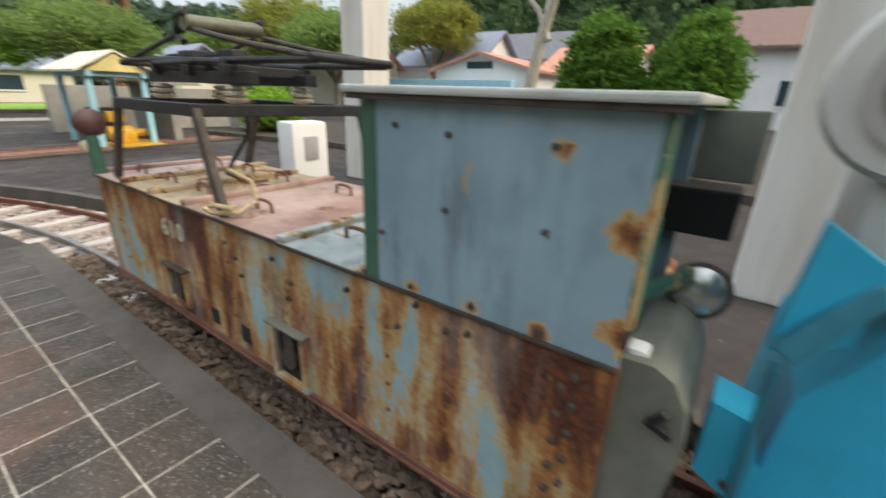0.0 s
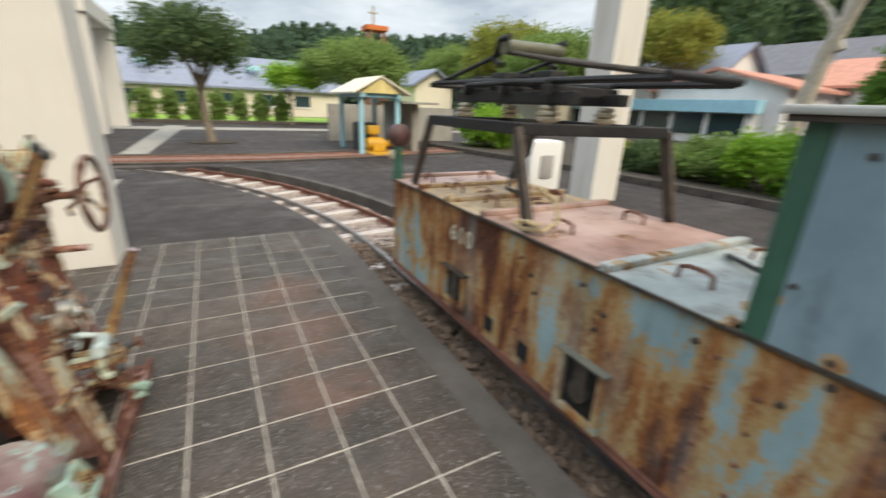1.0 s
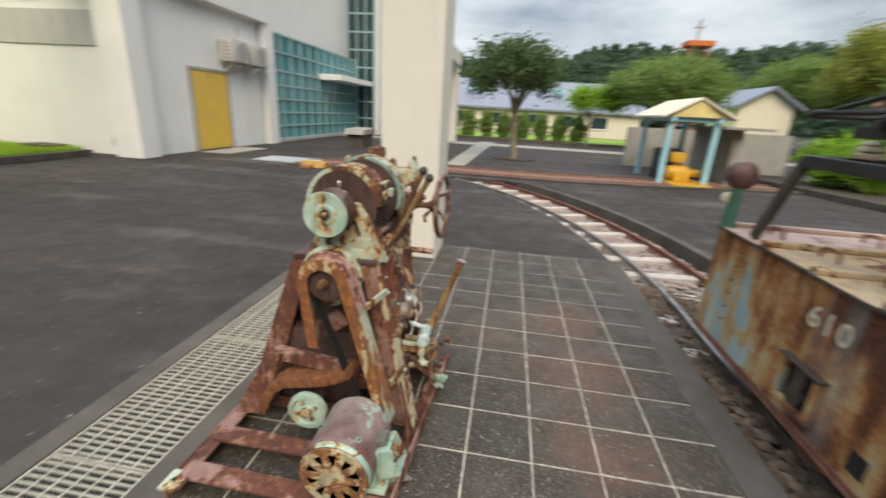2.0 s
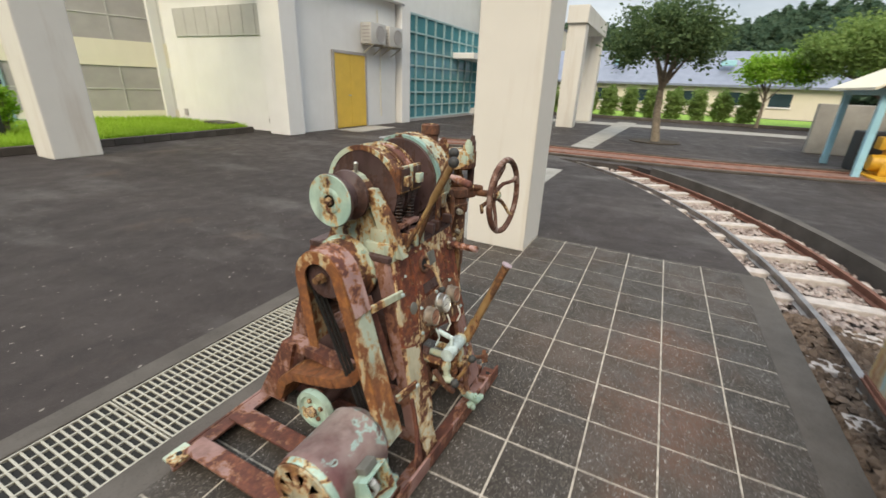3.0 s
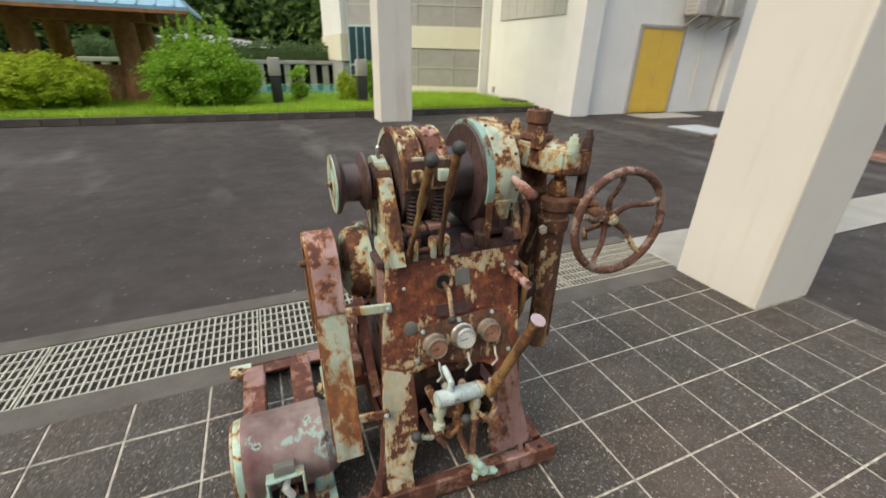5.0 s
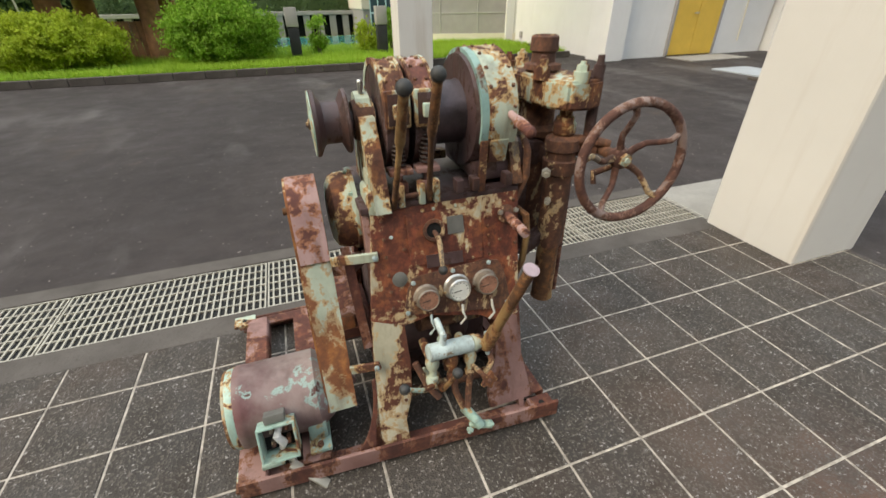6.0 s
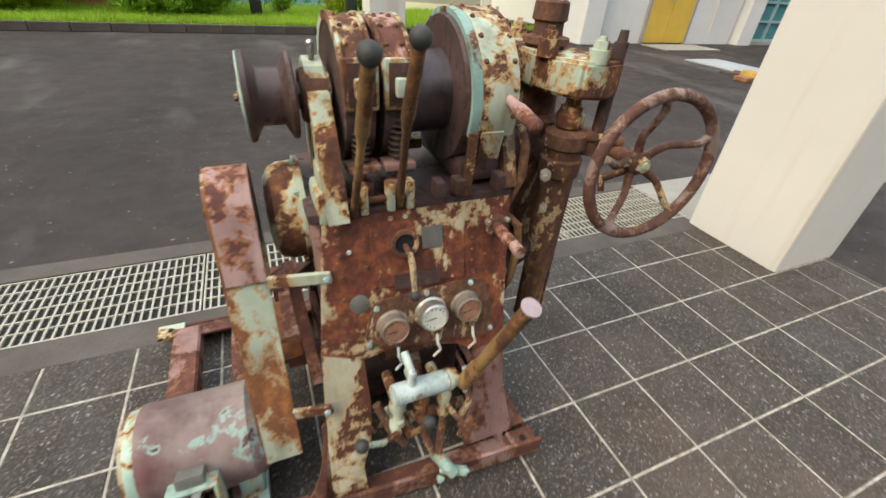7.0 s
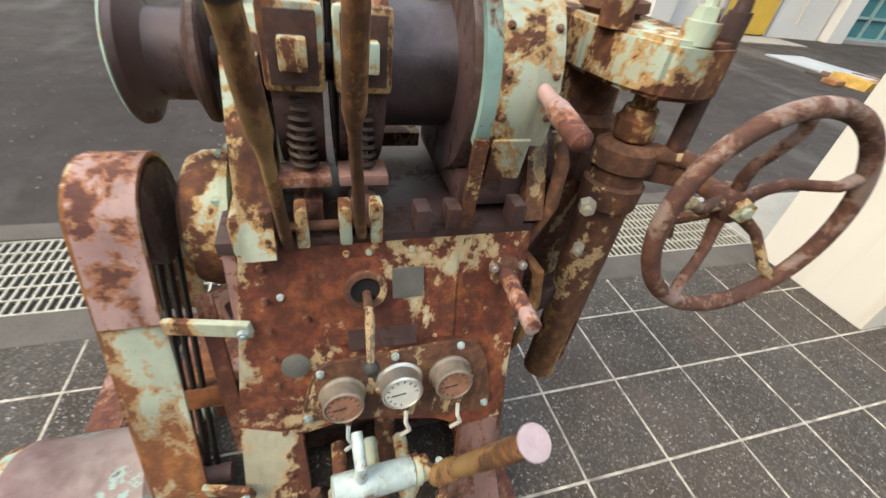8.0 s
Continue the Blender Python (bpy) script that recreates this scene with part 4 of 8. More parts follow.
stones("ballast", "earthy brown ballast stones under the locomotive", 13000, 5, near_bed, 0.036, M_BALLAST)
stones("ballast", "pinkish grey ballast stones between curving rails", 8500, 6, far_bed, 0.032, M_BALLAST2)
bm = B()
pts = [(x, outer_edge(x)) for x in [3.0, 0.0, -3.8] + [-3.8 - 0.35 * i for i in range(1, 19)]]
prev = None
for x, y in pts:
    vs = [bm.verts.new((x, y + dy, z)) for dy, z in ((-0.03, -0.15), (-0.03, 0.055), (0.09, 0.055), (0.09, -0.01))]
    if prev:
        for i in range(3):
            bm.faces.new((prev[i], prev[i + 1], vs[i + 1], vs[i]))
    prev = vs
bmesh.ops.recalc_face_normals(bm, faces=bm.faces[:])
solid("kerb_track_outer", bm, M_CONC, "dark kerb along the outer side of the curving track", kind="structure")

# second, rusty track crossing the yard, set flush in a brown brick band
bm = B()
cross_line = [(-10.9, -5.4), (-11.6, -3.0), (-11.55, -0.8), (-11.55, 1.4), (-11.9, 3.6), (-12.5, 6.2), (-13.2, 9.0)]
prev = None
for x, y in cross_line:
    vs = [bm.verts.new((x + dx, y, z)) for dx, z in ((-0.8, 0.0), (-0.8, 0.014), (0.7, 0.014), (0.7, 0.0))]
    if prev:
        for i in range(3):
            bm.faces.new((prev[i], prev[i + 1], vs[i + 1], vs[i]))
    prev = vs
bmesh.ops.recalc_face_normals(bm, faces=bm.faces[:])
solid("pavement_brick_band", bm, plain("brown_brick_paving", (0.2, 0.115, 0.09), 0.9, vary=0.4, scale=7, bump=0.5), "brown brick band with sunken rails across the yard", kind="structure")
for off in (-0.42, 0.33):
    bm = B()
    tube(bm, [(x + off, y, 0.02) for x, y in cross_line], 0.028, 6)
    solid("rail", bm, M_RUSTRAIL, "rusty rail sunk flush in brown brick paving", "rail", True, group="rails crossing the yard")

for off in (-0.8, 0.7):
    bm = B()
    for (ax, ay), (bx, by) in zip(cross_line, cross_line[1:]):
        bar(bm, (ax + off, ay, 0.025), (bx + off, by, 0.025), 0.12, 0.045, (0, 0, 1), 0.006)
    solid("kerb_crossing", bm, M_KERB, "dark edging along the brick band with rails", kind="structure")

# things on the asphalt before the museum
bm = B()
box(bm, (-11.6, -6.6, 0.002), (-10.6, -5.0, 0.03), 0.006)
solid("steel_cover", bm, plain("pale_zinc", (0.5, 0.54, 0.58), 0.4, 0.3, vary=0.15, scale=3), "pale zinc cover plate lying on the asphalt", "cover")
blk = thing("wheel_stop", "worn yellow wheel stop lying beside a cover plate", "wheel stop", (-10.2, -4.6, 0))
bm = B()
prism(bm, [(-0.16, 0.0), (0.16, 0.0), (0.1, 0.13), (-0.1, 0.13)], lambda u, v, w: Vector((-10.3 + u, -5.0 + w, v)), 0.62)
part("body", bm, plain("worn_yellow", (0.45, 0.27, 0.06), 0.7, vary=0.4, scale=6), blk, smooth=False)
bm = B()
box(bm, (-10.0, -4.85, 0.0), (-9.8, -4.6, 0.08), 0.02)
part("wedge", bm, M_WOOD, blk, smooth=False)
stone = thing("stone_trough", "grey weathered stone trough before the glazed wall", "trough", (-16.4, -5.7, 0))
bm = B()
prism(bm, [(-0.55, 0.0), (0.55, 0.0), (0.62, 0.5), (-0.62, 0.5)], lambda u, v, w: Vector((-16.4 + u, -6.0 + w, v)), 0.6)
part("base", bm, M_KERB, stone, smooth=False)
bm = B()
prism(bm, [(-0.75, 0.5), (0.75, 0.5), (0.6, 0.68), (-0.6, 0.72)], lambda u, v, w: Vector((-16.4 + u, -6.08 + w, v)), 0.76)
part("cap", bm, M_CONC2, stone, "paler cap stone", smooth=False)
bm = B()
box(bm, (-9.25, -11.4, 0.0), (-8.45, -10.3, 0.12), 0.012)
box(bm, (-9.2, -11.3, 0.12), (-8.7, -10.5, 0.24), 0.012)
solid("doorstep", bm, M_CONC, "dark concrete step at the lawn's end beside the white wall", "step")

# ---- battery locomotive ----
LS = 0.0
LD = Vector((-1, -LS, 0)).normalized()
LN = Vector((-LS, 1, 0)).normalized()
L0 = Vector((0.20, 1.562, -0.012))


def L(u, v, z):
    return L0 + LD * u + LN * v + Vector((0, 0, z))


LM = Matrix((LD, LN, Vector((0, 0, 1)))).transposed().to_4x4()
LM.translation = L0


def lbox(bm, lo, hi, bev=0.0):
    vs = box(bm, lo, hi, bev, LM)
    bmesh.ops.recalc_face_normals(bm, faces=bm.faces[:])
    return vs


def loco_material(name, rust_shift, paint, paint2, spots=()):
    """Blue-grey paint with vertical runs of rust that gather in places."""
    k = Nodes(name, 0.7)
    runs = k.noise(5.5, 7, 0.6, (1, 1, 0.22), 0.4)
    blot = k.noise(2.1, 5, 0.6)
    fine = k.noise(34, 6, 0.7)
    f = k.math("ADD", k.math("ADD", k.math("MULTIPLY", runs, 0.6), k.math("MULTIPLY", blot, 0.4)), k.math("MULTIPLY", k.math("SUBTRACT", fine, 0.5), 0.16))
    coat = k.ramp(k.noise(3.2, 6), (0.35, paint), (0.65, paint2))
    for p, size in spots:
        d = k.node("ShaderNodeVectorMath")
        d.operation = "DISTANCE"
        k.link(k.node("ShaderNodeNewGeometry").outputs["Position"], d.inputs[0])
        d.inputs[1].default_value = p
        f = k.math("ADD", f, k.ramp(k.math("ADD", d.outputs["Value"], k.math("MULTIPLY", k.math("SUBTRACT", k.noise(18, 5), 0.5), 0.07)), (size * 0.2, 0.22), (size * 0.8, 0.0)))
    tan = (0.44, 0.3, 0.14)
    hot = k.ramp(k.noise(9, 7, 0.7, (1, 1, 0.3)), (0.35, (0.19, 0.068, 0.024)), (0.65, (0.42, 0.185, 0.06)))
    deep = k.ramp(fine, (0.4, (0.05, 0.018, 0.011)), (0.65, (0.17, 0.052, 0.02)))
    e = 0.5 + rust_shift
    c = k.mix(k.ramp(f, (e - 0.06, 0.0), (e - 0.035, 1.0)), coat, tan)
    c = k.mix(k.ramp(f, (e - 0.02, 0.0), (e + 0.02, 1.0)), c, hot)
    c = k.mix(k.ramp(f, (e + 0.035, 0.0), (e + 0.075, 1.0)), c, deep)
    pale = k.ramp(k.noise(4.2, 6, 0.6, (1, 1, 0.14)), (0.55, 0.0), (0.75, 0.35))
    c = k.mix(pale, c, tuple(min(0.7, 1.7 * v) for v in paint2))
    soot = k.ramp(k.noise(7.5, 6, 0.65, (1, 1, 0.3)), (0.56, 0.0), (0.75, 0.5))
    c = k.mix(soot, c, (0.05, 0.03, 0.02))
    k.color(c)
    k.rough(k.ramp(f, (e - 0.06, 0.5), (e, 0.9)))
    k.bump(k.math("ADD", fine, f), 0.3, 0.004)
    return k.m


M_LSIDE = loco_material("loco_side_paint", -0.015, (0.2, 0.335, 0.385), (0.33, 0.46, 0.49))
M_LBOX = loco_material("loco_box_paint", 0.205, (0.18, 0.275, 0.335), (0.25, 0.36, 0.42),
                       [(L(0.2, 0, 1.36), 0.07), (L(0.635, 0, 0.89), 0.06), (L(0.41, 0, 0.9), 0.06), (L(0.2, 0, 0.89), 0.08), (L(0.8, 0, 1.0), 0.09), (L(0.02, 0, 1.2), 0.1), (L(0.0, 0, 0.95), 0.1)])
M_LGREEN = loco_material("loco_green_edge", 0.12, (0.03, 0.1, 0.068), (0.05, 0.145, 0.1))
M_LTOP = rusted("loco_lid_pink", (0.44, 0.25, 0.2), 0.22, (0.5, 0.37, 0.33), mid=(0.2, 0.085, 0.05), hot=(0.3, 0.14, 0.075), primer=(0.28, 0.16, 0.1), scale=2.6, streak=(1, 1, 1))
M_LTOPB = rusted("loco_lid_blue", (0.36, 0.41, 0.4), 0.24, (0.5, 0.54, 0.54), primer=(0.36, 0.24, 0.12), scale=3.2, streak=(1, 1, 1))
M_LTOPR = rusted("loco_lid_rust", (0.36, 0.25, 0.15), 0.4, (0.42, 0.33, 0.22), scale=3.2, streak=(1, 1, 1))
M_LROOF = plain("loco_roof_paint", (0.44, 0.45, 0.43), 0.55, vary=0.2, scale=5, bump=0.2)
M_LGREY = plain("loco_grey_plate", (0.16, 0.165, 0.135), 0.6, vary=0.25, scale=6, bump=0.3)
M_BLACK = plain("sooty_iron", (0.022, 0.022, 0.024), 0.55, 0.3, vary=0.4, scale=16, bump=0.4)
M_BROWNIRON = plain("brown_iron", (0.07, 0.055, 0.045), 0.7, 0.2, vary=0.4, scale=16, bump=0.4)
M_CERAMIC = plain("cream_ceramic", (0.5, 0.44, 0.34), 0.4, vary=0.25, scale=20)
M_DIGIT = plain("cream_lettering", (0.66, 0.6, 0.46), 0.6, vary=0.15, scale=25)
M_ROPE = plain("old_rope", (0.45, 0.36, 0.22), 0.95, vary=0.3, scale=60, bump=0.6)
M_GLASS = plain("lamp_glass", (0.5, 0.49, 0.46), 0.12, 0.8, vary=0.3, scale=25)

loco = thing("battery_locomotive", "rusty blue-grey mine battery locomotive with a folded pantograph", "locomotive", L(1.6, 0.47, -0.03))
LEN, WID, ZB, ZT = 3.51, 0.94, 0.165, 0.862
bm = B()
lbox(bm, (0, 0, ZB), (LEN, 0.02, ZT), 0.006)
lbox(bm, (0, WID - 0.02, ZB), (LEN, WID, ZT), 0.006)
lbox(bm, (LEN - 0.02, 0.02, ZB), (LEN, WID - 0.02, ZT), 0.006)
lbox(bm, (0, 0.02, ZB), (0.02, WID - 0.02, ZT), 0.006)
part("body", bm, M_LSIDE, loco, "blue-grey side plates streaked with orange rust", smooth=False)
bm = B()
lbox(bm, (0.02, 0.02, 0.25), (LEN - 0.02, WID - 0.02, 0.27))
part("floor_plate", bm, M_SHADE, loco, smooth=False)
bm = B()
lbox(bm, (0.0, -0.012, ZB - 0.012), (LEN, 0.0, ZB + 0.012), 0.003)
lbox(bm, (0.0, -0.02, ZB - 0.025), (LEN, 0.03, ZB - 0.012), 0.003)
part("sole_angle", bm, M_RUSTRAIL, loco, "rusted angle along the lower edge", smooth=False)
bm = B()
lbox(bm, (0.0, -0.014, ZT - 0.004), (LEN, 0.004, ZT + 0.012), 0.004)
part("top_rim", bm, M_BROWNIRON, loco, smooth=False)
# lids with turned-down ribs and bar handles
edges = [0.86, 1.355, 2.2, 2.6, 3.02, 3.5]
mats = [M_LTOPB, M_LTOP, M_LTOPR, M_LTOPR, M_LTOP]
for i, (u0, u1) in enumerate(zip(edges, edges[1:])):
    bm = B()
    z = ZT + 0.004 + 0.006 * (i % 2)
    lbox(bm, (u0 + 0.004, -0.02, z), (u1 - 0.004, WID + 0.02, z + 0.014), 0.004)
    lid = part("lid", bm, mats[i], loco, ("blue-grey", "pinkish rusted", "tan rust-spotted", "orange rusted", "pale pink rusted")[i] + " steel lid", smooth=False)
    bm = B()
    bar(bm, L(u1 - 0.03, -0.02, z + 0.028), L(u1 - 0.03, WID + 0.02, z + 0.028), 0.05, 0.03, (0, 0, 1), 0.008)
    part("rib", bm, mats[i], lid, smooth=False)
    bm = B()
    lbox(bm, (u0 + 0.004, -0.026, z - 0.004), (u1 - 0.004, -0.02, z + 0.012), 0.002)
    part("lid_edge", bm, M_BROWNIRON, lid, smooth=False)
    um = (u0 + u1) / 2
    for v in (0.2, 0.72):
        bm = B()
        zz = z + 0.014
        tube(bm, [L(um - 0.065, v, zz), L(um - 0.06, v, zz + 0.045), L(um - 0.03, v, zz + 0.055), L(um + 0.03, v, zz + 0.055), L(um + 0.06, v, zz + 0.045), L(um + 0.065, v, zz)], 0.009, 6)
        part("handle", bm, M_RUSTRAIL, lid)
# dark iron hooks lying on the first lid
bm = B()
tube(bm, [L(0.95, 0.45, ZT + 0.03), L(1.0, 0.46, ZT + 0.05), L(1.15, 0.55, ZT + 0.045), L(1.22, 0.62, ZT + 0.03)], 0.012, 6)
tube(bm, [L(0.98, 0.75, ZT + 0.03), L(1.02, 0.74, ZT + 0.07), L(1.08, 0.72, ZT + 0.07), L(1.12, 0.7, ZT + 0.03)], 0.014, 6)
part("hook", bm, M_BLACK, loco)

# cab box with overhanging roof plate
BZ = 1.465
bm = B()
lbox(bm, (0.0, -0.012, ZT + 0.012), (0.775, 0.004, BZ), 0.004)
part("cab_side", bm, M_LBOX, loco, "slate blue cab side plate with rust spots", smooth=False)
bm = B()
lbox(bm, (0.82, -0.012, ZT + 0.012), (0.84, 0.60, BZ), 0.004)
lbox(bm, (0.775, -0.014, ZT + 0.012), (0.82, 0.004, BZ), 0.004)
part("cab_front", bm, M_LGREEN, loco, "dark green cab front plate", smooth=False)
bm = B()
lbox(bm, (0.0, 0.58, ZT + 0.012), (0.82, 0.60, BZ), 0.004)
part("cab_back", bm, M_LBOX, loco, smooth=False)
bm = B()
lbox(bm, (-0.012, -0.015, 0.98), (0.006, 0.06, BZ), 0.004)
part("cab_edge", bm, M_LGREEN, loco, "dark green cab edge angle", smooth=False)
bm = B()
lbox(bm, (-0.05, -0.055, BZ), (0.88, 0.66, BZ + 0.022), 0.007)
part("cab_roof", bm, M_LROOF, loco, "pale grey overhanging roof plate", smooth=False)
# thin lip in dark brown paints the shadow band under the roof edge
bm = B()
lbox(bm, (-0.04, -0.045, BZ - 0.016), (0.87, -0.035, BZ), 0.003)
part("roof_lip", bm, M_BROWNIRON, loco, smooth=False)
bm = B()
lbox(bm, (-0.17, 0.66, 1.24), (0.16, 0.68, 1.455), 0.006)
part("hood_panel", bm, M_LGREY, loco, "grey sheet panel beside the cab opening", smooth=False)
# added black block: the shade of the cab opening below the panel
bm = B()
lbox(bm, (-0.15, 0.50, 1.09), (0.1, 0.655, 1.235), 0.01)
part("controller_box", bm, M_SHADE, loco, "black block for the shaded opening below the hood panel", smooth=False)
bm = B()
cyl(bm, L(0.03, 0.2, 0.5), L(0.03, 0.2, 1.2), 0.03, seg=16)
part("brake_column", bm, M_LGREEN, loco, "dark green brake column")

def bolts(parent, spots, r, mat, depth=0.012):
    for u, z in spots:
        bm = B()
        cyl(bm, L(u, -0.001, z), L(u, -depth, z), r, r * 0.75, seg=10)
        part("bolt", bm, mat, parent)


bolts(loco, [(0.216, 1.166), (0.216, 1.367), (0.511, 1.166), (0.511, 1.37), (0.755, 1.05), (0.695, 1.383), (0.635, 0.895), (0.41, 0.903), (0.2, 0.9)], 0.011, M_BROWNIRON, 0.02)
bolts(loco, [(0.09 + 0.035 * (i % 2), 0.8 - i * 0.045) for i in range(12)], 0.0115, M_BROWNIRON, 0.016)
bolts(loco, [(0.42, 0.8), (0.5, 0.78), (0.62, 0.83), (0.7, 0.72), (0.95, 0.78), (1.3, 0.7), (1.33, 0.62), (1.42, 0.78), (1.7, 0.62), (1.74, 0.7)], 0.012, M_BROWNIRON, 0.014)
bolts(loco, [(0.88, 0.76 - 0.11 * i) for i in range(5)] + [(1.82, 0.76 - 0.1 * i) for i in range(5)] + [(3.2, 0.78 - 0.09 * i) for i in range(6)] + [(0.75, 0.7 - 0.12 * i) for i in range(4)], 0.009, M_RUSTRAIL, 0.01)

# spring pockets with hoods
for u0, pz in ((1.222, 0.17), (2.305, 0.235)):
    bm = B()
    for lo, hi in (((u0, -0.03, pz), (u0 + 0.03, 0.0, 0.455)), ((u0 + 0.22, -0.03, pz), (u0 + 0.25, 0.0, 0.455)), ((u0 + 0.03, -0.03, pz), (u0 + 0.22, 0.0, pz + 0.03))):
        lbox(bm, lo, hi, 0.004)
    pocket = part("spring_pocket", bm, M_LSIDE, loco, smooth=False)
    # black sheet on the side plate paints the pocket's inner shade
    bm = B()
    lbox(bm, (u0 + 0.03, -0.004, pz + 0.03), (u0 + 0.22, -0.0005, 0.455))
    part("pocket_hollow", bm, M_SHADE, pocket, smooth=False)
    bm = B()
    lbox(bm, (u0 - 0.015, -0.045, 0.463), (u0 + 0.265, 0.0, 0.476), 0.004)
    part("hood", bm, M_LGREY if u0 < 2 else M_BROWNIRON, pocket, "bent steel hood", smooth=False)
    bm = B()
    cyl(bm, L(u0 + 0.125, -0.028, 0.31), L(u0 + 0.125, -0.004, 0.31), 0.05, seg=16)
    lbox(bm, (u0 + 0.09, -0.022, 0.33), (u0 + 0.16, -0.004, 0.45), 0.006)
    part("axle_box", bm, M_BROWNIRON, pocket)
# square holes: black sheets for their shade, the plate is not cut
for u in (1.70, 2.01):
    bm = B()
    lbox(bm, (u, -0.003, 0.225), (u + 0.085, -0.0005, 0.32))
    part("hole", bm, M_SHADE, loco, "square rusted-through hole, its shade a black sheet", smooth=False)
# painted fleet number
for i, ch in enumerate("610"):
    cu = bpy.data.curves.new("digit", "FONT")
    cu.body = ch
    cu.size = 0.145
    cu.extrude = 0.0012
    cu.offset = 0.002
    tmp = new("digit", cu)
    me = bpy.data.meshes.new_from_object(tmp.evaluated_get(bpy.context.evaluated_depsgraph_get()))
    bpy.data.objects.remove(tmp)
    me.materials.clear()
    me.materials.append(M_DIGIT)
    o = new("digit", me)
    ux = (L(2.0, 0, 0) - L(2.4, 0, 0)).normalized()
    nz = ux.cross(Vector((0, 0, 1)))
    at = L(2.53 - 0.092 * i, -0.0045, 0.652)
    o.matrix_basis = Matrix.Translation(at) @ Matrix((ux, Vector((0, 0, 1)), nz)).transposed().to_4x4()
    o.parent = loco
    o.matrix_parent_inverse = loco.matrix_basis.inverted()
# wheels
for u in (0.75, 2.4):
    for v in (0.12, 0.72):
        bm = B()
        lathe(bm, L(u, v, 0.17), LN, [(0, 0.0), (0, 0.2), (0.07, 0.2), (0.075, 0.225), (0.1, 0.225), (0.1, 0)], 28)
        part("wheel", bm, M_RUSTRAIL, loco)
# buffer at the near end
bm = B()
ol = [(0.0, 0.52), (-0.05, 0.50), (-0.13, 0.53), (-0.18, 0.62), (-0.20, 0.80), (-0.185, 0.90), (-0.15, 0.96), (-0.10, 0.985), (-0.03, 0.98), (0.0, 0.96)]
prism(bm, ol, lambda a, b, w: L(a + 0.03, 0.03 + w, b * 1.08 - 0.175), 0.5)
part("buffer_casing", bm, M_LGREY, loco, "grey rounded buffer casing", smooth=False)
bm = B()
lbox(bm, (-0.12, 0.1, 0.2), (0.0, 0.8, 0.5), 0.01)
part("buffer_beam", bm, M_LSIDE, loco, smooth=False)
bm = B()
bar(bm, L(-0.09, 0.02, 0.74), L(-0.12, 0.01, 0.79), 0.02, 0.02)
bar(bm, L(-0.08, 0.015, 0.75), L(-0.14, 0.01, 0.73), 0.016, 0.016)
part("coupling_catch", bm, M_BLACK, loco, smooth=False)
# headlamp on a bracket
LW = Vector((0.12, -0.9, 0.2)).normalized()
LC = Vector((0.31, 2.02, 0.925))
bm = B()
lathe(bm, LC - LW * 0.12, LW, [(0, 0.0), (0.02, 0.04), (0.06, 0.07), (0.1, 0.082), (0.12, 0.088), (0.125, 0.078)], 28)
lamp = part("headlamp", bm, M_BROWNIRON, loco, "round headlamp with dull rim")
bm = B()
lathe(bm, LC - LW * 0.005, LW, [(0, 0.0), (0, 0.078), (0.01, 0.072), (0.02, 0.04), (0.025, 0.0)], 28)
part("lens", bm, M_GLASS, lamp, "bright glass lens")
bm = B()
bar(bm, L(0.03, 0.2, 0.97), L(-0.08, 0.42, 1.0), 0.02, 0.04)
part("lamp_bracket", bm, M_LGREEN, loco, smooth=False)
bm = B()
lbox(bm, (-0.05, 0.06, 0.78), (0.0, 0.12, 0.9), 0.01)
part("white_box", bm, M_WHITE, loco, "small white box")

# pantograph stand
PZ = 1.345
c1, c2, c3, c4 = Vector((-1.85, 1.63, PZ)), Vector((-1.64, 2.50, PZ)), Vector((-2.78, 1.62, PZ)), Vector((-2.72, 2.48, PZ))
stand = loco
for a, b in ((c1, c2), (c3, c4), (c1, c3), (c2, c4)):
    bm = B()
    bar(bm, a, b, 0.05, 0.06, (0, 0, 1), 0.006)
    part("stand_rail", bm, M_BLACK, stand, "black iron stand rail", smooth=False)
for top, foot in ((c1, (-1.62, 1.58)), (c2, (-1.5, 2.49)), (c3, (-2.97, 1.59)), (c4, (-2.92, 2.46))):
    bm = B()
    bar(bm, (foot[0], foot[1], ZT + 0.015), top, 0.06, 0.035, (0, 1, 0), 0.005)
    part("stand_leg", bm, M_BROWNIRON, stand, "brown iron stand leg", smooth=False)
bm = B()
tube(bm, [(-1.642, 1.5, 0.93), (-1.609, 1.52, 0.905), (-1.541, 1.6, 0.9), (-1.575, 1.72, 0.93), (-1.631, 1.74, 1.02), (-1.687, 1.66, 1.08)], 0.012, 7)
tube(bm, [(-1.642, 1.53, 0.93), (-1.575, 1.53, 0.945), (-1.541, 1.57, 0.93), (-1.597, 1.62, 0.92)], 0.012, 7)
solid("rope", bm, M_ROPE, "old pale rope looped round a stand leg", "rope", True)
bm = B()
tube(bm, [(-2.364, 2.2, 1.36), (-2.420, 2.2, 1.15), (-2.476, 2.1, 0.98), (-2.364, 2.0, 0.93), (-2.251, 2.0, 0.92)], 0.014, 7)
part("cable", bm, M_BLACK, loco)
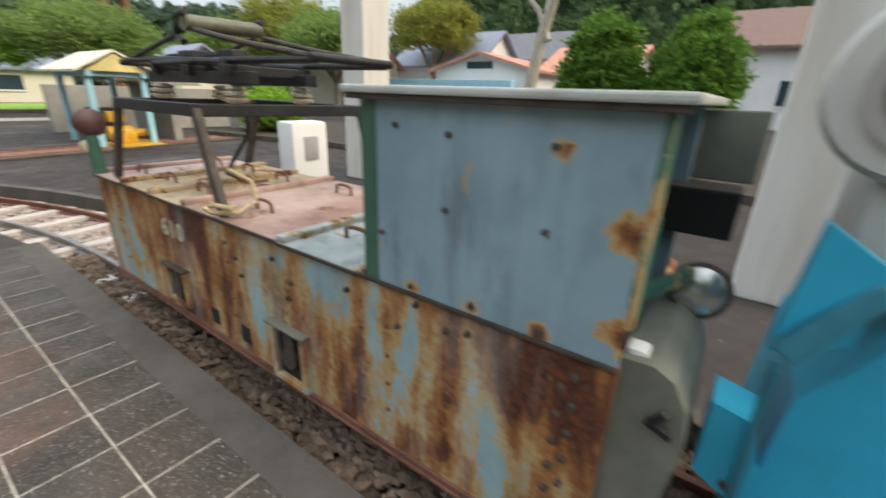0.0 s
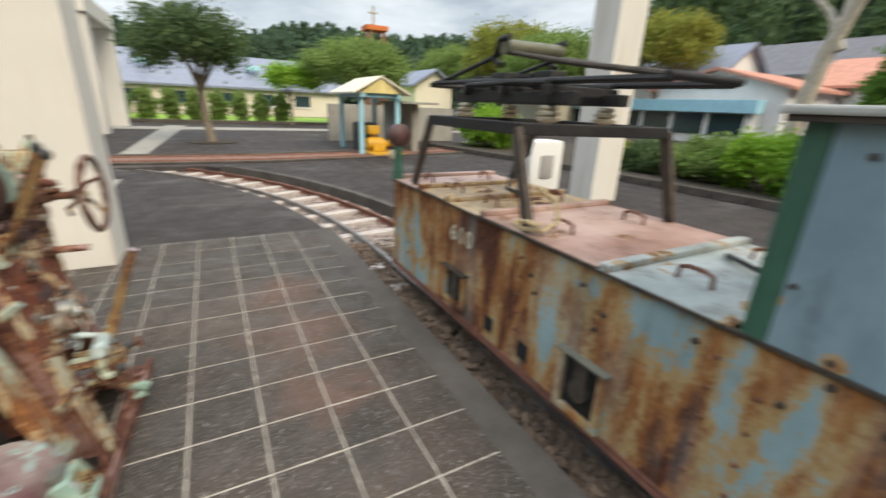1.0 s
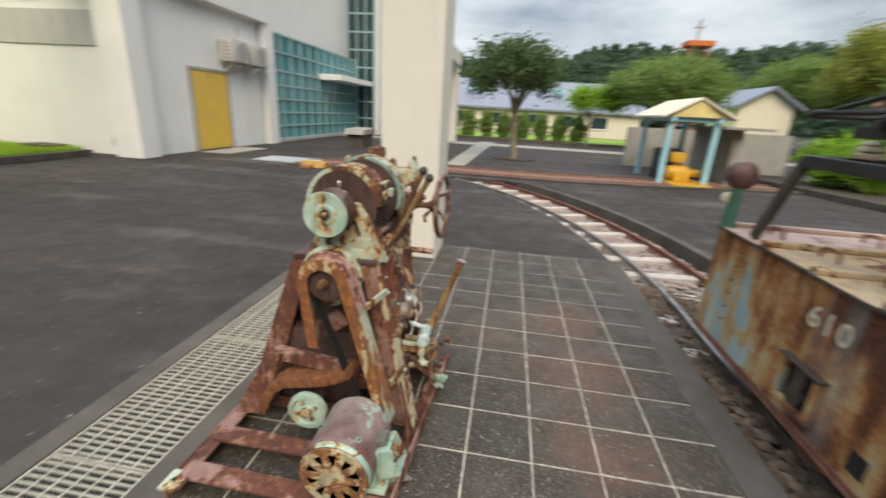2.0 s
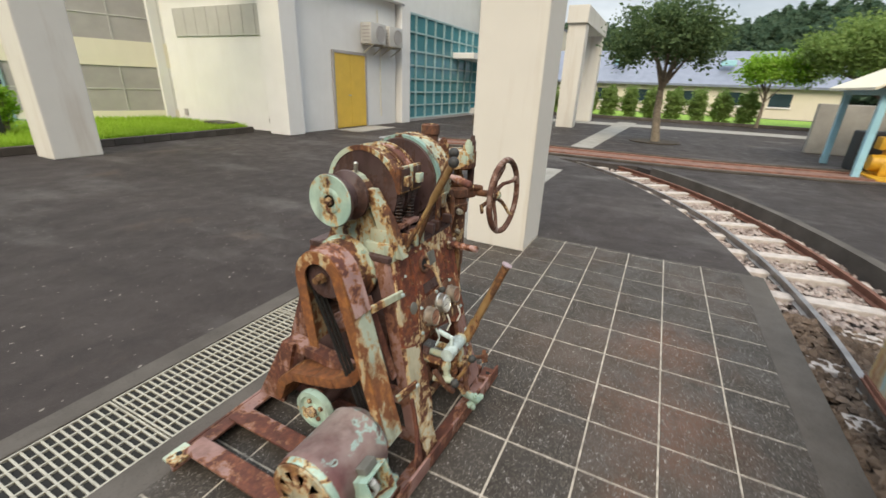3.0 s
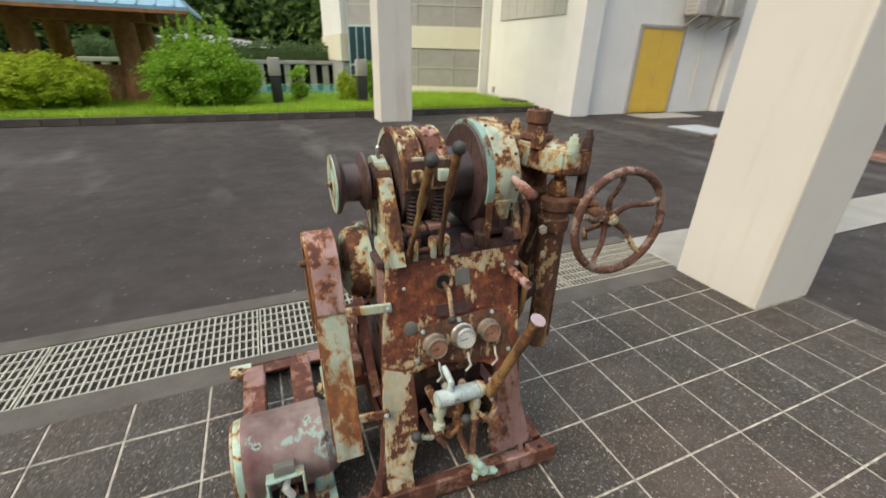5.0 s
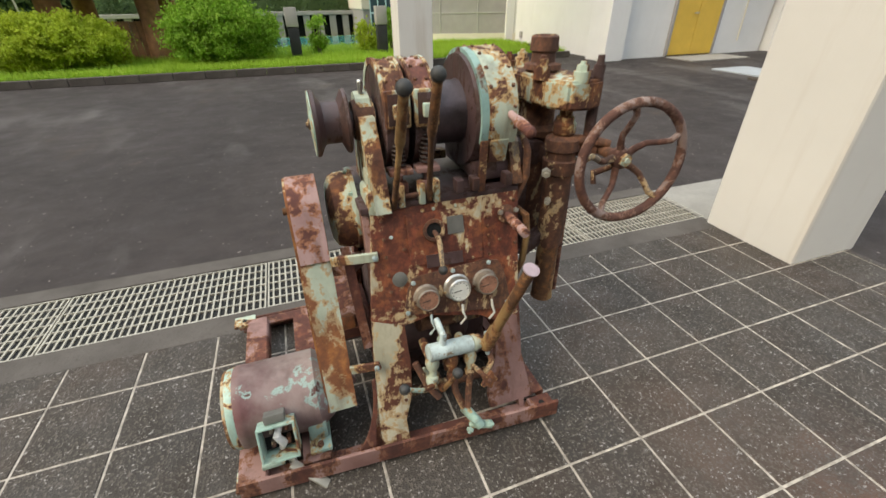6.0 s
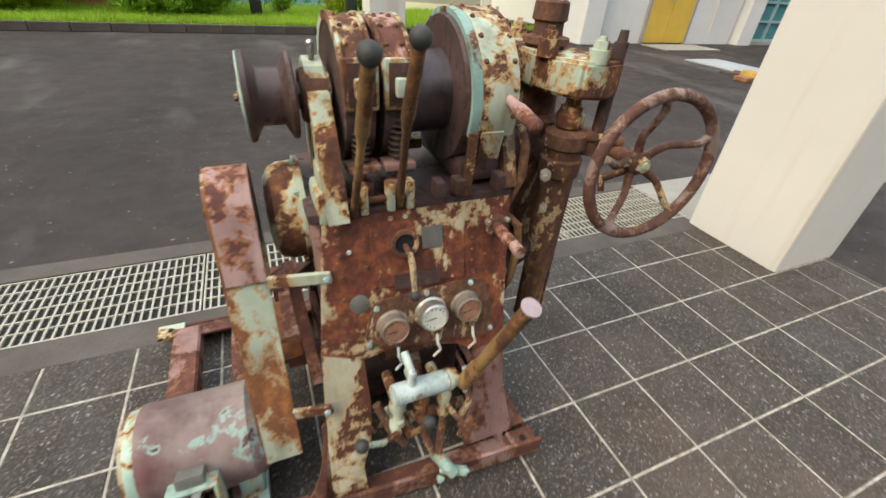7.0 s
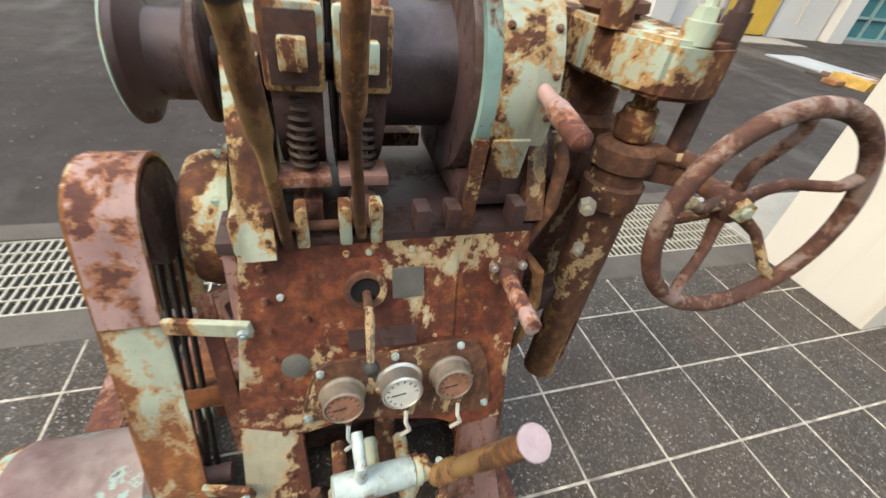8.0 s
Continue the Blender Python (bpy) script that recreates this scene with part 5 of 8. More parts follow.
for x, y in ((-1.890, 1.86), (-1.834, 2.22), (-2.702, 1.84), (-2.679, 2.2)):
    bm = B()
    lathe(bm, (x, y, PZ + 0.03), (0, 0, 1), [(0, 0.03), (0.012, 0.062), (0.025, 0.066), (0.032, 0.035), (0.042, 0.06), (0.055, 0.062), (0.062, 0.034), (0.075, 0.05), (0.085, 0.045), (0.09, 0.02)], 20)
    part("insulator", bm, M_CERAMIC, loco, "cream ribbed ceramic insulator")
panto = thing("pantograph", "black folded pantograph with springs on ceramic insulators", "pantograph", (-2.251, 2.03, PZ + 0.12))
for y in (1.86, 2.21):
    bm = B()
    bar(bm, (-1.710, y, 1.50), (-2.837, y, 1.50), 0.07, 0.06, (0, 0, 1), 0.006)
    part("base_bar", bm, M_BLACK, panto, smooth=False)
for x in (-1.856, -2.251, -2.645):
    bm = B()
    bar(bm, (x, 1.78, 1.535), (x, 2.3, 1.535), 0.05, 0.05, (0, 0, 1), 0.006)
    part("cross_bar", bm, M_BLACK, panto, smooth=False)
for y in (1.93, 2.14):
    bm = B()
    pts = [(-2.082 - 0.004 * i, y + 0.03 * math.cos(i * 0.9), 1.60 + 0.03 * math.sin(i * 0.9)) for i in range(90)]
    tube(bm, pts, 0.006, 4)
    part("spring", bm, M_BLACK, panto)
    bm = B()
    cyl(bm, (-1.913, y, 1.6), (-2.758, y, 1.6), 0.012, seg=8)
    part("spring_rod", bm, M_BLACK, panto)
for y0, y1 in ((1.8, 1.9), (2.27, 2.33)):
    for x0, x1, z0, z1 in ((-2.645, -1.214, 1.57, 1.575), (-1.856, -3.209, 1.57, 1.60)):
        bm = B()
        tube(bm, [(x0, y0, z0), ((x0 + x1) / 2, (y0 + y1) / 2, (z0 + z1) / 2 + 0.01), (x1, y1 - 0.05, z1)], 0.017, 8)
        part("lower_arm", bm, M_BLACK, panto)
    for x0, x1 in ((-1.214, -2.319), (-3.209, -2.420)):
        bm = B()
        tube(bm, [(x0, y1 - 0.05, 1.585), ((x0 + x1) / 2, y1 - 0.04, 1.66), (x1, y1, 1.75)], 0.014, 8)
        part("upper_arm", bm, M_BROWNIRON if x0 > -2 else M_BLACK, panto)
for x in (-1.214, -3.209):
    bm = B()
    cyl(bm, (x, 1.82, 1.585), (x, 2.31, 1.585), 0.018, seg=10)
    part("knee_bar", bm, M_BLACK, panto)
bm = B()
cyl(bm, (-2.330, 1.86, 1.78), (-2.409, 2.36, 1.80), 0.042, seg=20)
part("contact_roller", bm, plain("worn_copper_grey", (0.15, 0.15, 0.11), 0.5, 0.3, vary=0.3, scale=20), panto, "worn grey contact roller")
for p in ((-2.330, 1.86, 1.78), (-2.409, 2.36, 1.80)):
    bm = B()
    tube(bm, [(p[0] + 0.04, p[1], p[2] + 0.05), (p[0] - 0.05, p[1], p[2] + 0.04), (p[0] - 0.1, p[1], p[2] - 0.06), (p[0] - 0.02, p[1], p[2] - 0.1)], 0.02, 8)
    part("roller_bracket", bm, M_BLACK, panto)
for x, y in ((-2.026, 1.95), (-2.476, 2.1), (-2.364, 1.9), (-2.758, 2.0)):
    bm = B()
    box(bm, (x - 0.08, y - 0.05, 1.54), (x + 0.08, y + 0.05, 1.64), 0.012)
    part("bearing_block", bm, M_BLACK, panto)

# far headlamp on a green post
bm = B()
lathe(bm, (-3.265, 1.58, ZT), (0, 0, 1), [(0, 0.05), (0.05, 0.04), (0.2, 0.035), (0.28, 0.03)], 14)
part("lamp_post", bm, M_LGREEN, loco, "dark green lamp post")
bm = B()
lathe(bm, (-3.367, 1.58, 1.2), (1, 0.1, 0), [(0, 0.0), (0.01, 0.06), (0.05, 0.085), (0.12, 0.09), (0.15, 0.06), (0.16, 0)], 22)
part("rear_lamp", bm, plain("maroon_lamp", (0.085, 0.04, 0.04), 0.55, 0.1, vary=0.4, scale=20), loco, "maroon round lamp body")
bm = B()
lathe(bm, (-3.333, 1.55, 1.05), (1, 0.1, 0), [(0, 0.0), (0.01, 0.035), (0.06, 0.04), (0.07, 0)], 14)
part("horn", bm, M_CERAMIC, loco, "small cream horn")

# ---- drilling machine ----
M_RPLATE = rusted("machine_rust", (0.56, 0.49, 0.33), 0.69, (0.66, 0.6, 0.44), dark=(0.06, 0.02, 0.015), mid=(0.235, 0.062, 0.032), hot=(0.46, 0.165, 0.05), scale=7, streak=(1, 1, 0.5))
M_RLEG = rusted("leg_paint", (0.54, 0.5, 0.36), 0.55, (0.66, 0.62, 0.47), dark=(0.07, 0.026, 0.018), mid=(0.18, 0.058, 0.03), hot=(0.34, 0.13, 0.045), scale=7, streak=(1, 1, 0.35))
M_RMAROON = rusted("machine_maroon", (0.3, 0.16, 0.14), 0.5, (0.36, 0.22, 0.2), dark=(0.07, 0.028, 0.022), mid=(0.15, 0.05, 0.035), hot=(0.26, 0.095, 0.045), primer=(0.22, 0.1, 0.06), scale=6)
M_RGUARD = rusted("guard_paint", (0.42, 0.52, 0.42), 0.47, (0.46, 0.5, 0.4), mid=(0.3, 0.11, 0.04), hot=(0.46, 0.2, 0.06), dark=(0.14, 0.055, 0.03), primer=(0.42, 0.3, 0.17), scale=6, streak=(1, 1, 0.35))
M_RPINK = rusted("guard_top_pink", (0.42, 0.25, 0.24), 0.42, (0.48, 0.32, 0.3), dark=(0.09, 0.035, 0.03), mid=(0.13, 0.045, 0.035), hot=(0.3, 0.12, 0.06), primer=(0.32, 0.14, 0.08), scale=9, streak=(1, 1, 1))
M_RMINT = rusted("mint_paint", (0.34, 0.52, 0.45), 0.34, (0.46, 0.6, 0.51), primer=(0.5, 0.36, 0.18), scale=9, streak=(1, 1, 0.6))
M_RCREAM = rusted("cream_paint", (0.56, 0.55, 0.41), 0.46, (0.44, 0.56, 0.47), primer=(0.46, 0.3, 0.14), mid=(0.16, 0.06, 0.03), scale=8, streak=(1, 1, 0.5))
M_RDRUM = rusted("dark_drum_iron", (0.075, 0.044, 0.043), 0.38, (0.1, 0.06, 0.06), dark=(0.03, 0.016, 0.014), mid=(0.09, 0.036, 0.026), hot=(0.17, 0.07, 0.035), primer=(0.07, 0.036, 0.03), scale=8, streak=(1, 1, 0.6), rough=0.62)
M_RBROWN = rusted("brown_cast_iron", (0.24, 0.18, 0.13), 0.62, dark=(0.06, 0.03, 0.022), mid=(0.17, 0.072, 0.042), hot=(0.3, 0.14, 0.06), scale=9)
M_ROCHRE = rusted("ochre_tube", (0.27, 0.155, 0.06), 0.46, (0.33, 0.21, 0.09), dark=(0.06, 0.03, 0.018), mid=(0.15, 0.07, 0.03), primer=(0.24, 0.12, 0.05), scale=9)
M_RWHEEL = rusted("wheel_iron", (0.24, 0.16, 0.14), 0.5, (0.3, 0.22, 0.2), dark=(0.07, 0.032, 0.025), mid=(0.13, 0.055, 0.04), hot=(0.2, 0.09, 0.05), primer=(0.2, 0.11, 0.08), scale=12, streak=(1, 1, 1))
M_KNOB = plain("black_knob", (0.035, 0.036, 0.036), 0.6, vary=0.3, scale=30, bump=0.3)
M_PALEBLUE = rusted("pale_blue_valve", (0.38, 0.5, 0.52), 0.22, (0.5, 0.6, 0.6), primer=(0.3, 0.26, 0.2), scale=14, streak=(1, 1, 1))
# rust colour of the springs, darkened for the recess shadow they sit in
M_SPRING = plain("shaded_spring_rust", (0.035, 0.022, 0.018), 0.6, 0.2, vary=0.4, scale=30, bump=0.3)
M_CHROME = plain("dull_chrome", (0.62, 0.61, 0.57), 0.3, 0.85, vary=0.2, scale=30)
M_DIAL = plain("pale_dial", (0.62, 0.62, 0.57), 0.35, vary=0.12, scale=40, bump=0.05)
M_CASE = plain("tarnished_gauge_case", (0.26, 0.22, 0.18), 0.45, 0.4, vary=0.4, scale=30)
M_DIALR = plain("rust_dial", (0.3, 0.15, 0.1), 0.4, vary=0.4, scale=45, bump=0.1)
M_BELT = plain("black_rubber", (0.012, 0.012, 0.013), 0.6)
M_CAP = plain("mauve_cap", (0.36, 0.28, 0.31), 0.5, vary=0.15, scale=30)
M_GREYPL = plain("grey_name_plate", (0.17, 0.17, 0.155), 0.5, 0.3, vary=0.2, scale=25)
M_WHITEPUTTY = plain("white_insulation", (0.62, 0.62, 0.62), 0.8)

drill = thing("drilling_machine", "rusted exploration drilling machine with flaking mint paint and a handwheel", "machine", (-2.05, -0.58, 0))


SHIFT = Vector()          # place of the sub-assembly in hand


def dp(name, bm, mat, label="", parent=None, smooth=True):
    bmesh.ops.translate(bm, vec=SHIFT, verts=bm.verts[:])
    return part(name, bm, mat, parent or drill, label, smooth)


def FP(x, z, w=0.0):
    """A place on the leaning front plate, w metres proud of it."""
    return Vector((x + 0.006, -0.402 + (0.86 - z) * 0.25 + 0.97 * w, z - 0.012 + 0.2425 * w))


FN = Vector((0, 0.97, 0.2425))
AX, AZ = -0.585, 1.077     # the winch shaft's y and z


def nut(bm, p, way, r=0.012, h=0.012):
    p, way = Vector(p), Vector(way).normalized()
    cyl(bm, p, p + way * h, r, r * 0.92, seg=6)
    cyl(bm, p + way * h, p + way * (h * 1.5), r * 0.5, r * 0.45, seg=8)


# leaning front casting with its opening
bm = B()
prism(bm, [(-1.935, 0.868), (-2.412, 0.868), (-2.395, 0.45), (-2.31, 0.44), (-2.25, 0.475), (-2.08, 0.515), (-1.99, 0.50), (-1.89, 0.54)], lambda u, v, w: FP(u, v, -w), 0.018)
front = dp("front_plate", bm, M_RPLATE, "red-brown rusted front plate with cream paint remains", smooth=False)
bm = B()
prism(bm, [(-1.89, 0.54), (-1.99, 0.50), (-1.995, 0.36), (-1.985, 0.25), (-1.955, 0.16), (-1.96, 0.04), (-1.83, 0.04), (-1.872, 0.29)], lambda u, v, w: FP(u, v, -w), 0.02)
dp("left_leg", bm, M_RLEG, "rusted front leg with peeling cream patches", smooth=False)
bm = B()
prism(bm, [(-2.395, 0.45), (-2.31, 0.44), (-2.30, 0.3), (-2.265, 0.16), (-2.27, 0.10), (-2.44, 0.10), (-2.385, 0.38)], lambda u, v, w: FP(u, v, -w), 0.02)
dp("right_leg", bm, M_RMAROON, "dark red rusted front leg", smooth=False)
bm = B()
bar(bm, (-1.40, -0.245, 0.04), (-2.50, -0.175, 0.05), 0.075, 0.012, (0, 0, 1), 0.003)
bar(bm, (-1.40, -0.21, 0.07), (-2.50, -0.14, 0.08), 0.012, 0.07, (0, 0, 1), 0.003)
dp("front_skid", bm, M_RMAROON, "rusted angle-iron skid", smooth=False)
bm = B()
bar(bm, (-1.36, -1.03, 0.085), (-2.50, -1.03, 0.085), 0.07, 0.012, (0, 0, 1), 0.003)
bar(bm, (-1.36, -1.06, 0.05), (-2.50, -1.06, 0.05), 0.012, 0.09, (0, 0, 1), 0.003)
dp("rear_skid", bm, M_RMAROON, "rusted angle-iron skid", smooth=False)
for x, w in ((-1.44, 0.085), (-1.64, 0.085), (-2.45, 0.07)):
    bm = B()
    bar(bm, (x, -1.03, 0.10), (x, -0.22, 0.085), w, 0.012, (0, 0, 1), 0.003)
    bar(bm, (x - w / 2, -1.03, 0.07), (x - w / 2, -0.22, 0.055), 0.01, 0.06, (0, 0, 1), 0.002)
    dp("cross_member", bm, M_RMAROON, "dark red rusted cross bar", smooth=False)
for x, y, z in ((-1.385, -1.03, 0.091), (-2.455, -0.175, 0.066), (-1.43, -0.25, 0.048), (-2.455, -1.03, 0.091)):
    bm = B()
    box(bm, (x - 0.045, y - 0.035, z), (x + 0.045, y + 0.035, z + 0.014), 0.003)
    tab = dp("foot_tab", bm, M_RCREAM if x > -2 else M_RMAROON, "drilled foot tab with flaking paint", smooth=False)
    # black disc on the tab paints the shade of its bolt hole
    bm = B()
    cyl(bm, (x, y, z + 0.0135), (x, y, z + 0.0155), 0.011, seg=12)
    dp("bolt_hole", bm, M_SHADE, "", tab)

# side castings of the A-frame
for x, t in ((-1.905, 0.018), (-2.38, 0.018)):
    bm = B()
    for ol in ([(-0.415, 0.85), (-0.47, 0.85), (-0.33, 0.1), (-0.215, 0.1)], [(-0.70, 0.865), (-0.77, 0.865), (-1.04, 0.1), (-0.93, 0.1)],
               [(-0.47, 0.85), (-0.70, 0.85), (-0.72, 0.78), (-0.457, 0.78)], [(-0.367, 0.30), (-0.86, 0.30), (-0.885, 0.23), (-0.354, 0.23)],
               [(-0.33, 0.1), (-0.215, 0.1), (-0.2, 0.05), (-1.05, 0.05), (-1.04, 0.1)]):
        prism(bm, ol, lambda u, v, w: Vector((x - w, u, v)), t)
    dp("side_frame", bm, M_RMAROON, "rusted A-shaped side casting", smooth=False)
bm = B()
prism(bm, [(-0.775, 0.87), (-1.05, 0.1), (-1.03, 0.1), (-0.755, 0.87)], lambda u, v, w: Vector((-1.91 - w, u, v)), 0.47)
dp("rear_plate", bm, M_RMAROON, smooth=False)
bm = B()
box(bm, (-2.41, -0.78, 0.848), (-1.90, -0.405, 0.872), 0.006)
dp("deck", bm, M_RDRUM, "dark iron top deck")
bm = B()
box(bm, (-2.36, -0.7, 0.46), (-1.94, -0.44, 0.84), 0.03)
dp("gearbox", bm, M_RDRUM, "dark gearbox inside the frame")
bm = B()
lathe(bm, (-1.95, -0.55, 0.27), (-1, 0, 0), [(0, 0.0), (0, 0.09), (0.05, 0.1), (0.3, 0.1), (0.33, 0.07), (0.33, 0)], 22)
dp("oil_pump", bm, M_RDRUM, "dark pump body inside the frame")
bm = B()
cyl(bm, (-2.05, -0.4, 0.42), (-2.28, -0.42, 0.40), 0.04, seg=16)
dp("inner_pipe", bm, M_RBROWN)
bm = B()
cyl(bm, (-2.16, -0.36, 0.18), (-2.16, -0.5, 0.42), 0.025, seg=10)
dp("inner_pipe", bm, M_RBROWN)
bm = B()
cyl(bm, (-2.0, -0.34, 0.14), (-2.3, -0.32, 0.16), 0.018, seg=10)
dp("inner_pipe", bm, M_RBROWN)
# gusset rib curving down to the skid
bm = B()
arc = [(-1.86 + 0.14 * (1 - math.cos(a)), 0.33 - 0.27 * math.sin(a)) for a in [i * 0.157 for i in range(11)]]
prism(bm, [(-1.872, 0.34)] + arc + [(-1.72, 0.05), (-1.86, 0.05)], lambda u, v, w: FP(u, v, -w), 0.012)
dp("gusset", bm, M_RMAROON, smooth=False)
# rows of small bolts on plate edges
for spots, m in (([(-1.962, 0.84 - 0.055 * i) for i in range(12)], M_RBROWN), ([(-2.395, 0.84 - 0.07 * i) for i in range(6)], M_RBROWN), ([(-2.30, 0.83 - 0.03 * i) for i in range(6)], M_RCREAM),
                 ([(-2.09 - 0.035 * i, 0.852) for i in range(5)], M_RCREAM), ([(-1.985, 0.788)], M_PALEBLUE), ([(-2.02, 0.745), (-2.05, 0.82), (-2.27, 0.7), (-2.34, 0.72), (-2.24, 0.68)], M_RBROWN)):
    for x, z in spots:
        bm = B()
        cyl(bm, FP(x, z, 0.0), FP(x, z, 0.006), 0.006, 0.0045, seg=8)
        dp("rivet", bm, m, "", front)
# raised cover plate, window, name plates
bm = B()
prism(bm, [(-2.035, 0.845), (-2.275, 0.845), (-2.275, 0.675), (-2.035, 0.69)], lambda u, v, w: FP(u, v, w), 0.005)
cover = dp("cover_plate", bm, M_RPLATE, "raised cover plate with cream remains", front, False)
bm = B()
lathe(bm, FP(-2.117, 0.79, 0.004), FN, [(0, 0.034), (0.006, 0.036), (0.012, 0.034), (0.012, 0.025), (0.003, 0.024), (0.003, 0.0)], 28)
dp("window_ring", bm, M_RBROWN, "", cover)
# black disc for the shaded opening within the ring
bm = B()
cyl(bm, FP(-2.117, 0.79, 0.0075), FP(-2.117, 0.79, 0.0085), 0.0238, seg=24)
dp("dark_opening", bm, M_SHADE, "", cover)
bm = B()
prism(bm, [(-2.162, 0.822), (-2.215, 0.822), (-2.215, 0.768), (-2.162, 0.768)], lambda u, v, w: FP(u, v, 0.005 + w), 0.004)
dp("name_plate", bm, M_GREYPL, "small grey name plate", cover, False)
bm = B()
prism(bm, [(-2.085, 0.715), (-2.205, 0.71), (-2.205, 0.672), (-2.085, 0.675)], lambda u, v, w: FP(u, v, 0.005 + w), 0.003)
dp("instruction_plate", bm, M_RDRUM, "dark instruction plate", cover, False)
bm = B()
tube(bm, [FP(-2.118, 0.785, 0.01), FP(-2.118, 0.775, 0.045), FP(-2.117, 0.755, 0.06), FP(-2.115, 0.695, 0.07)], [0.007, 0.008, 0.008, 0.0065], 9)
crank = dp("selector_lever", bm, M_RBROWN, "thin brown selector lever")
bm = B()
ball(bm, FP(-2.115, 0.683, 0.072), 0.0145)
dp("knob", bm, M_KNOB, "black ball knob", crank)
bm = B()
lathe(bm, FP(-1.995, 0.655, 0.0), FN, [(0, 0.024), (0.004, 0.024), (0.006, 0.018), (0.007, 0.0)], 22)
dp("sight_glass", bm, M_GREYPL, "round grey sight glass", front)

# gauge panel and three gauges
bm = B()
prism(bm, [(-2.015, 0.62), (-2.03, 0.645), (-2.05, 0.655), (-2.285, 0.665), (-2.325, 0.655), (-2.345, 0.62), (-2.362, 0.515), (-2.355, 0.49), (-2.335, 0.485), (-2.02, 0.535), (-1.995, 0.53), (-1.995, 0.548)], lambda u, v, w: FP(u, v, 0.002 + w), 0.008)
panel = dp("gauge_panel", bm, M_RBROWN, "dark rusted gauge panel with worn cream edge", smooth=False)
for x, z in ((-2.033, 0.638), (-2.165, 0.652), (-2.29, 0.655), (-2.005, 0.545), (-2.35, 0.505)):
    bm = B()
    nut(bm, FP(x, z, 0.010), FN, 0.008, 0.006)
    dp("nut", bm, M_PALEBLUE, "", panel)


def gauge(x, z, r, dial, label, tilt):
    n = (FN + Vector((0, 0, -tilt))).normalized()
    p = FP(x, z, 0.010)
    bm = B()
    lathe(bm, p, n, [(0, 0.0), (0, r * 1.12), (0.006, r * 1.18), (0.01, r * 1.05), (0.026, r), (0.036, r), (0.039, r * 0.9), (0.034, r * 0.86), (0.034, 0.0)], 36)
    g = dp("gauge", bm, M_CHROME if dial is M_DIAL else M_CASE, label)
    bm = B()
    lathe(bm, p + n * 0.0345, n, [(0, 0.0), (0, r * 0.85), (0.0015, r * 0.85), (0.0015, 0.0)], 32)
    dp("dial", bm, dial, "", g)
    e1 = n.orthogonal().normalized()
    e2 = n.cross(e1)
    bm = B()
    for i in range(11):
        a = math.radians(-130 + 26 * i)
        d = e1 * math.cos(a) + e2 * math.sin(a)
        bar(bm, p + n * 0.0368 + d * r * 0.62, p + n * 0.0368 + d * r * 0.76, 0.0014, 0.001, n)
    d = e1 * 0.6 + e2 * 0.8
    bar(bm, p + n * 0.0375 - d * r * 0.15, p + n * 0.0375 + d * r * 0.55, 0.0022, 0.001, n)
    dp("dial_marks", bm, M_KNOB, "", g, False)
    for k in range(3):
        a = math.radians(60 + 60 * k)
        d = e1 * math.cos(a) + e2 * math.sin(a)
        bm = B()
        nut(bm, p + d * r * 1.08 + n * 0.006, n, 0.006, 0.006)
        dp("flange_screw", bm, M_RBROWN, "", g)
    return g


gauge(-2.068, 0.588, 0.036, M_DIALR, "pressure gauge with rust-clouded dial", 0.05)
gauge(-2.172, 0.598, 0.038, M_DIAL, "pressure gauge with white dial and bright rim", 0.05)
gauge(-2.27, 0.597, 0.036, M_DIALR, "pressure gauge with reddish faded dial", 0.05)
for x, z0, c in ((-2.075, 0.54, M_PALEBLUE), (-2.182, 0.55, M_DIAL), (-2.285, 0.545, M_DIAL)):
    bm = B()
    tube(bm, [FP(x, z0, 0.03), FP(x + 0.003, z0 - 0.03, 0.04), FP(x - 0.006, z0 - 0.055, 0.035), FP(x + 0.008, z0 - 0.08, 0.02)], 0.004, 7)
    dp("gauge_tube", bm, c, "thin pale gauge tube")
    bm = B()
    nut(bm, FP(x, z0 + 0.002, 0.03), (0, 0.1, -1), 0.008, 0.01)
    dp("tube_nut", bm, M_RBROWN)

# hydraulic control valve and cocks below it
SHIFT = Vector((0.003, -0.032, 0.015))
va, vb = Vector((-2.035, -0.185, 0.425)), Vector((-2.20, -0.20, 0.405))
vw = (vb - va).normalized()
bm = B()
lathe(bm, va, vw, [(0, 0.0), (0, 0.026), (0.004, 0.028), (0.15, 0.028), (0.15, 0.0)], 28)
valve = dp("valve_body", bm, M_PALEBLUE, "pale blue control valve cylinder")
bm = B()
lathe(bm, va + vw * 0.152, vw, [(0, 0.0), (0, 0.029), (0.012, 0.03), (0.012, 0.025), (0.03, 0.025), (0.03, 0.0)], 24)
dp("valve_collar", bm, M_RCREAM, "", valve)
bm = B()
q = va + vw * 0.20
tube(bm, [q + Vector((0, 0.012, 0.045)), q + Vector((-0.004, 0.02, 0.015)), q + Vector((0, 0.018, -0.01)), q + Vector((-0.008, 0.02, -0.045))], [0.007, 0.009, 0.009, 0.008], 9)
cyl(bm, va + vw * 0.18, q + Vector((0, 0.01, 0)), 0.009, seg=10)
dp("tee_handle", bm, M_PALEBLUE, "", valve)
bm = B()
tube(bm, [va + vw * 0.05 + Vector((0, 0, 0.025)), va + vw * 0.052 + Vector((0, 0, 0.06)), va + vw * 0.05 + Vector((0, -0.06, 0.075))], [0.013, 0.011, 0.011], 10)
dp("inlet_stub", bm, M_PALEBLUE, "", valve)
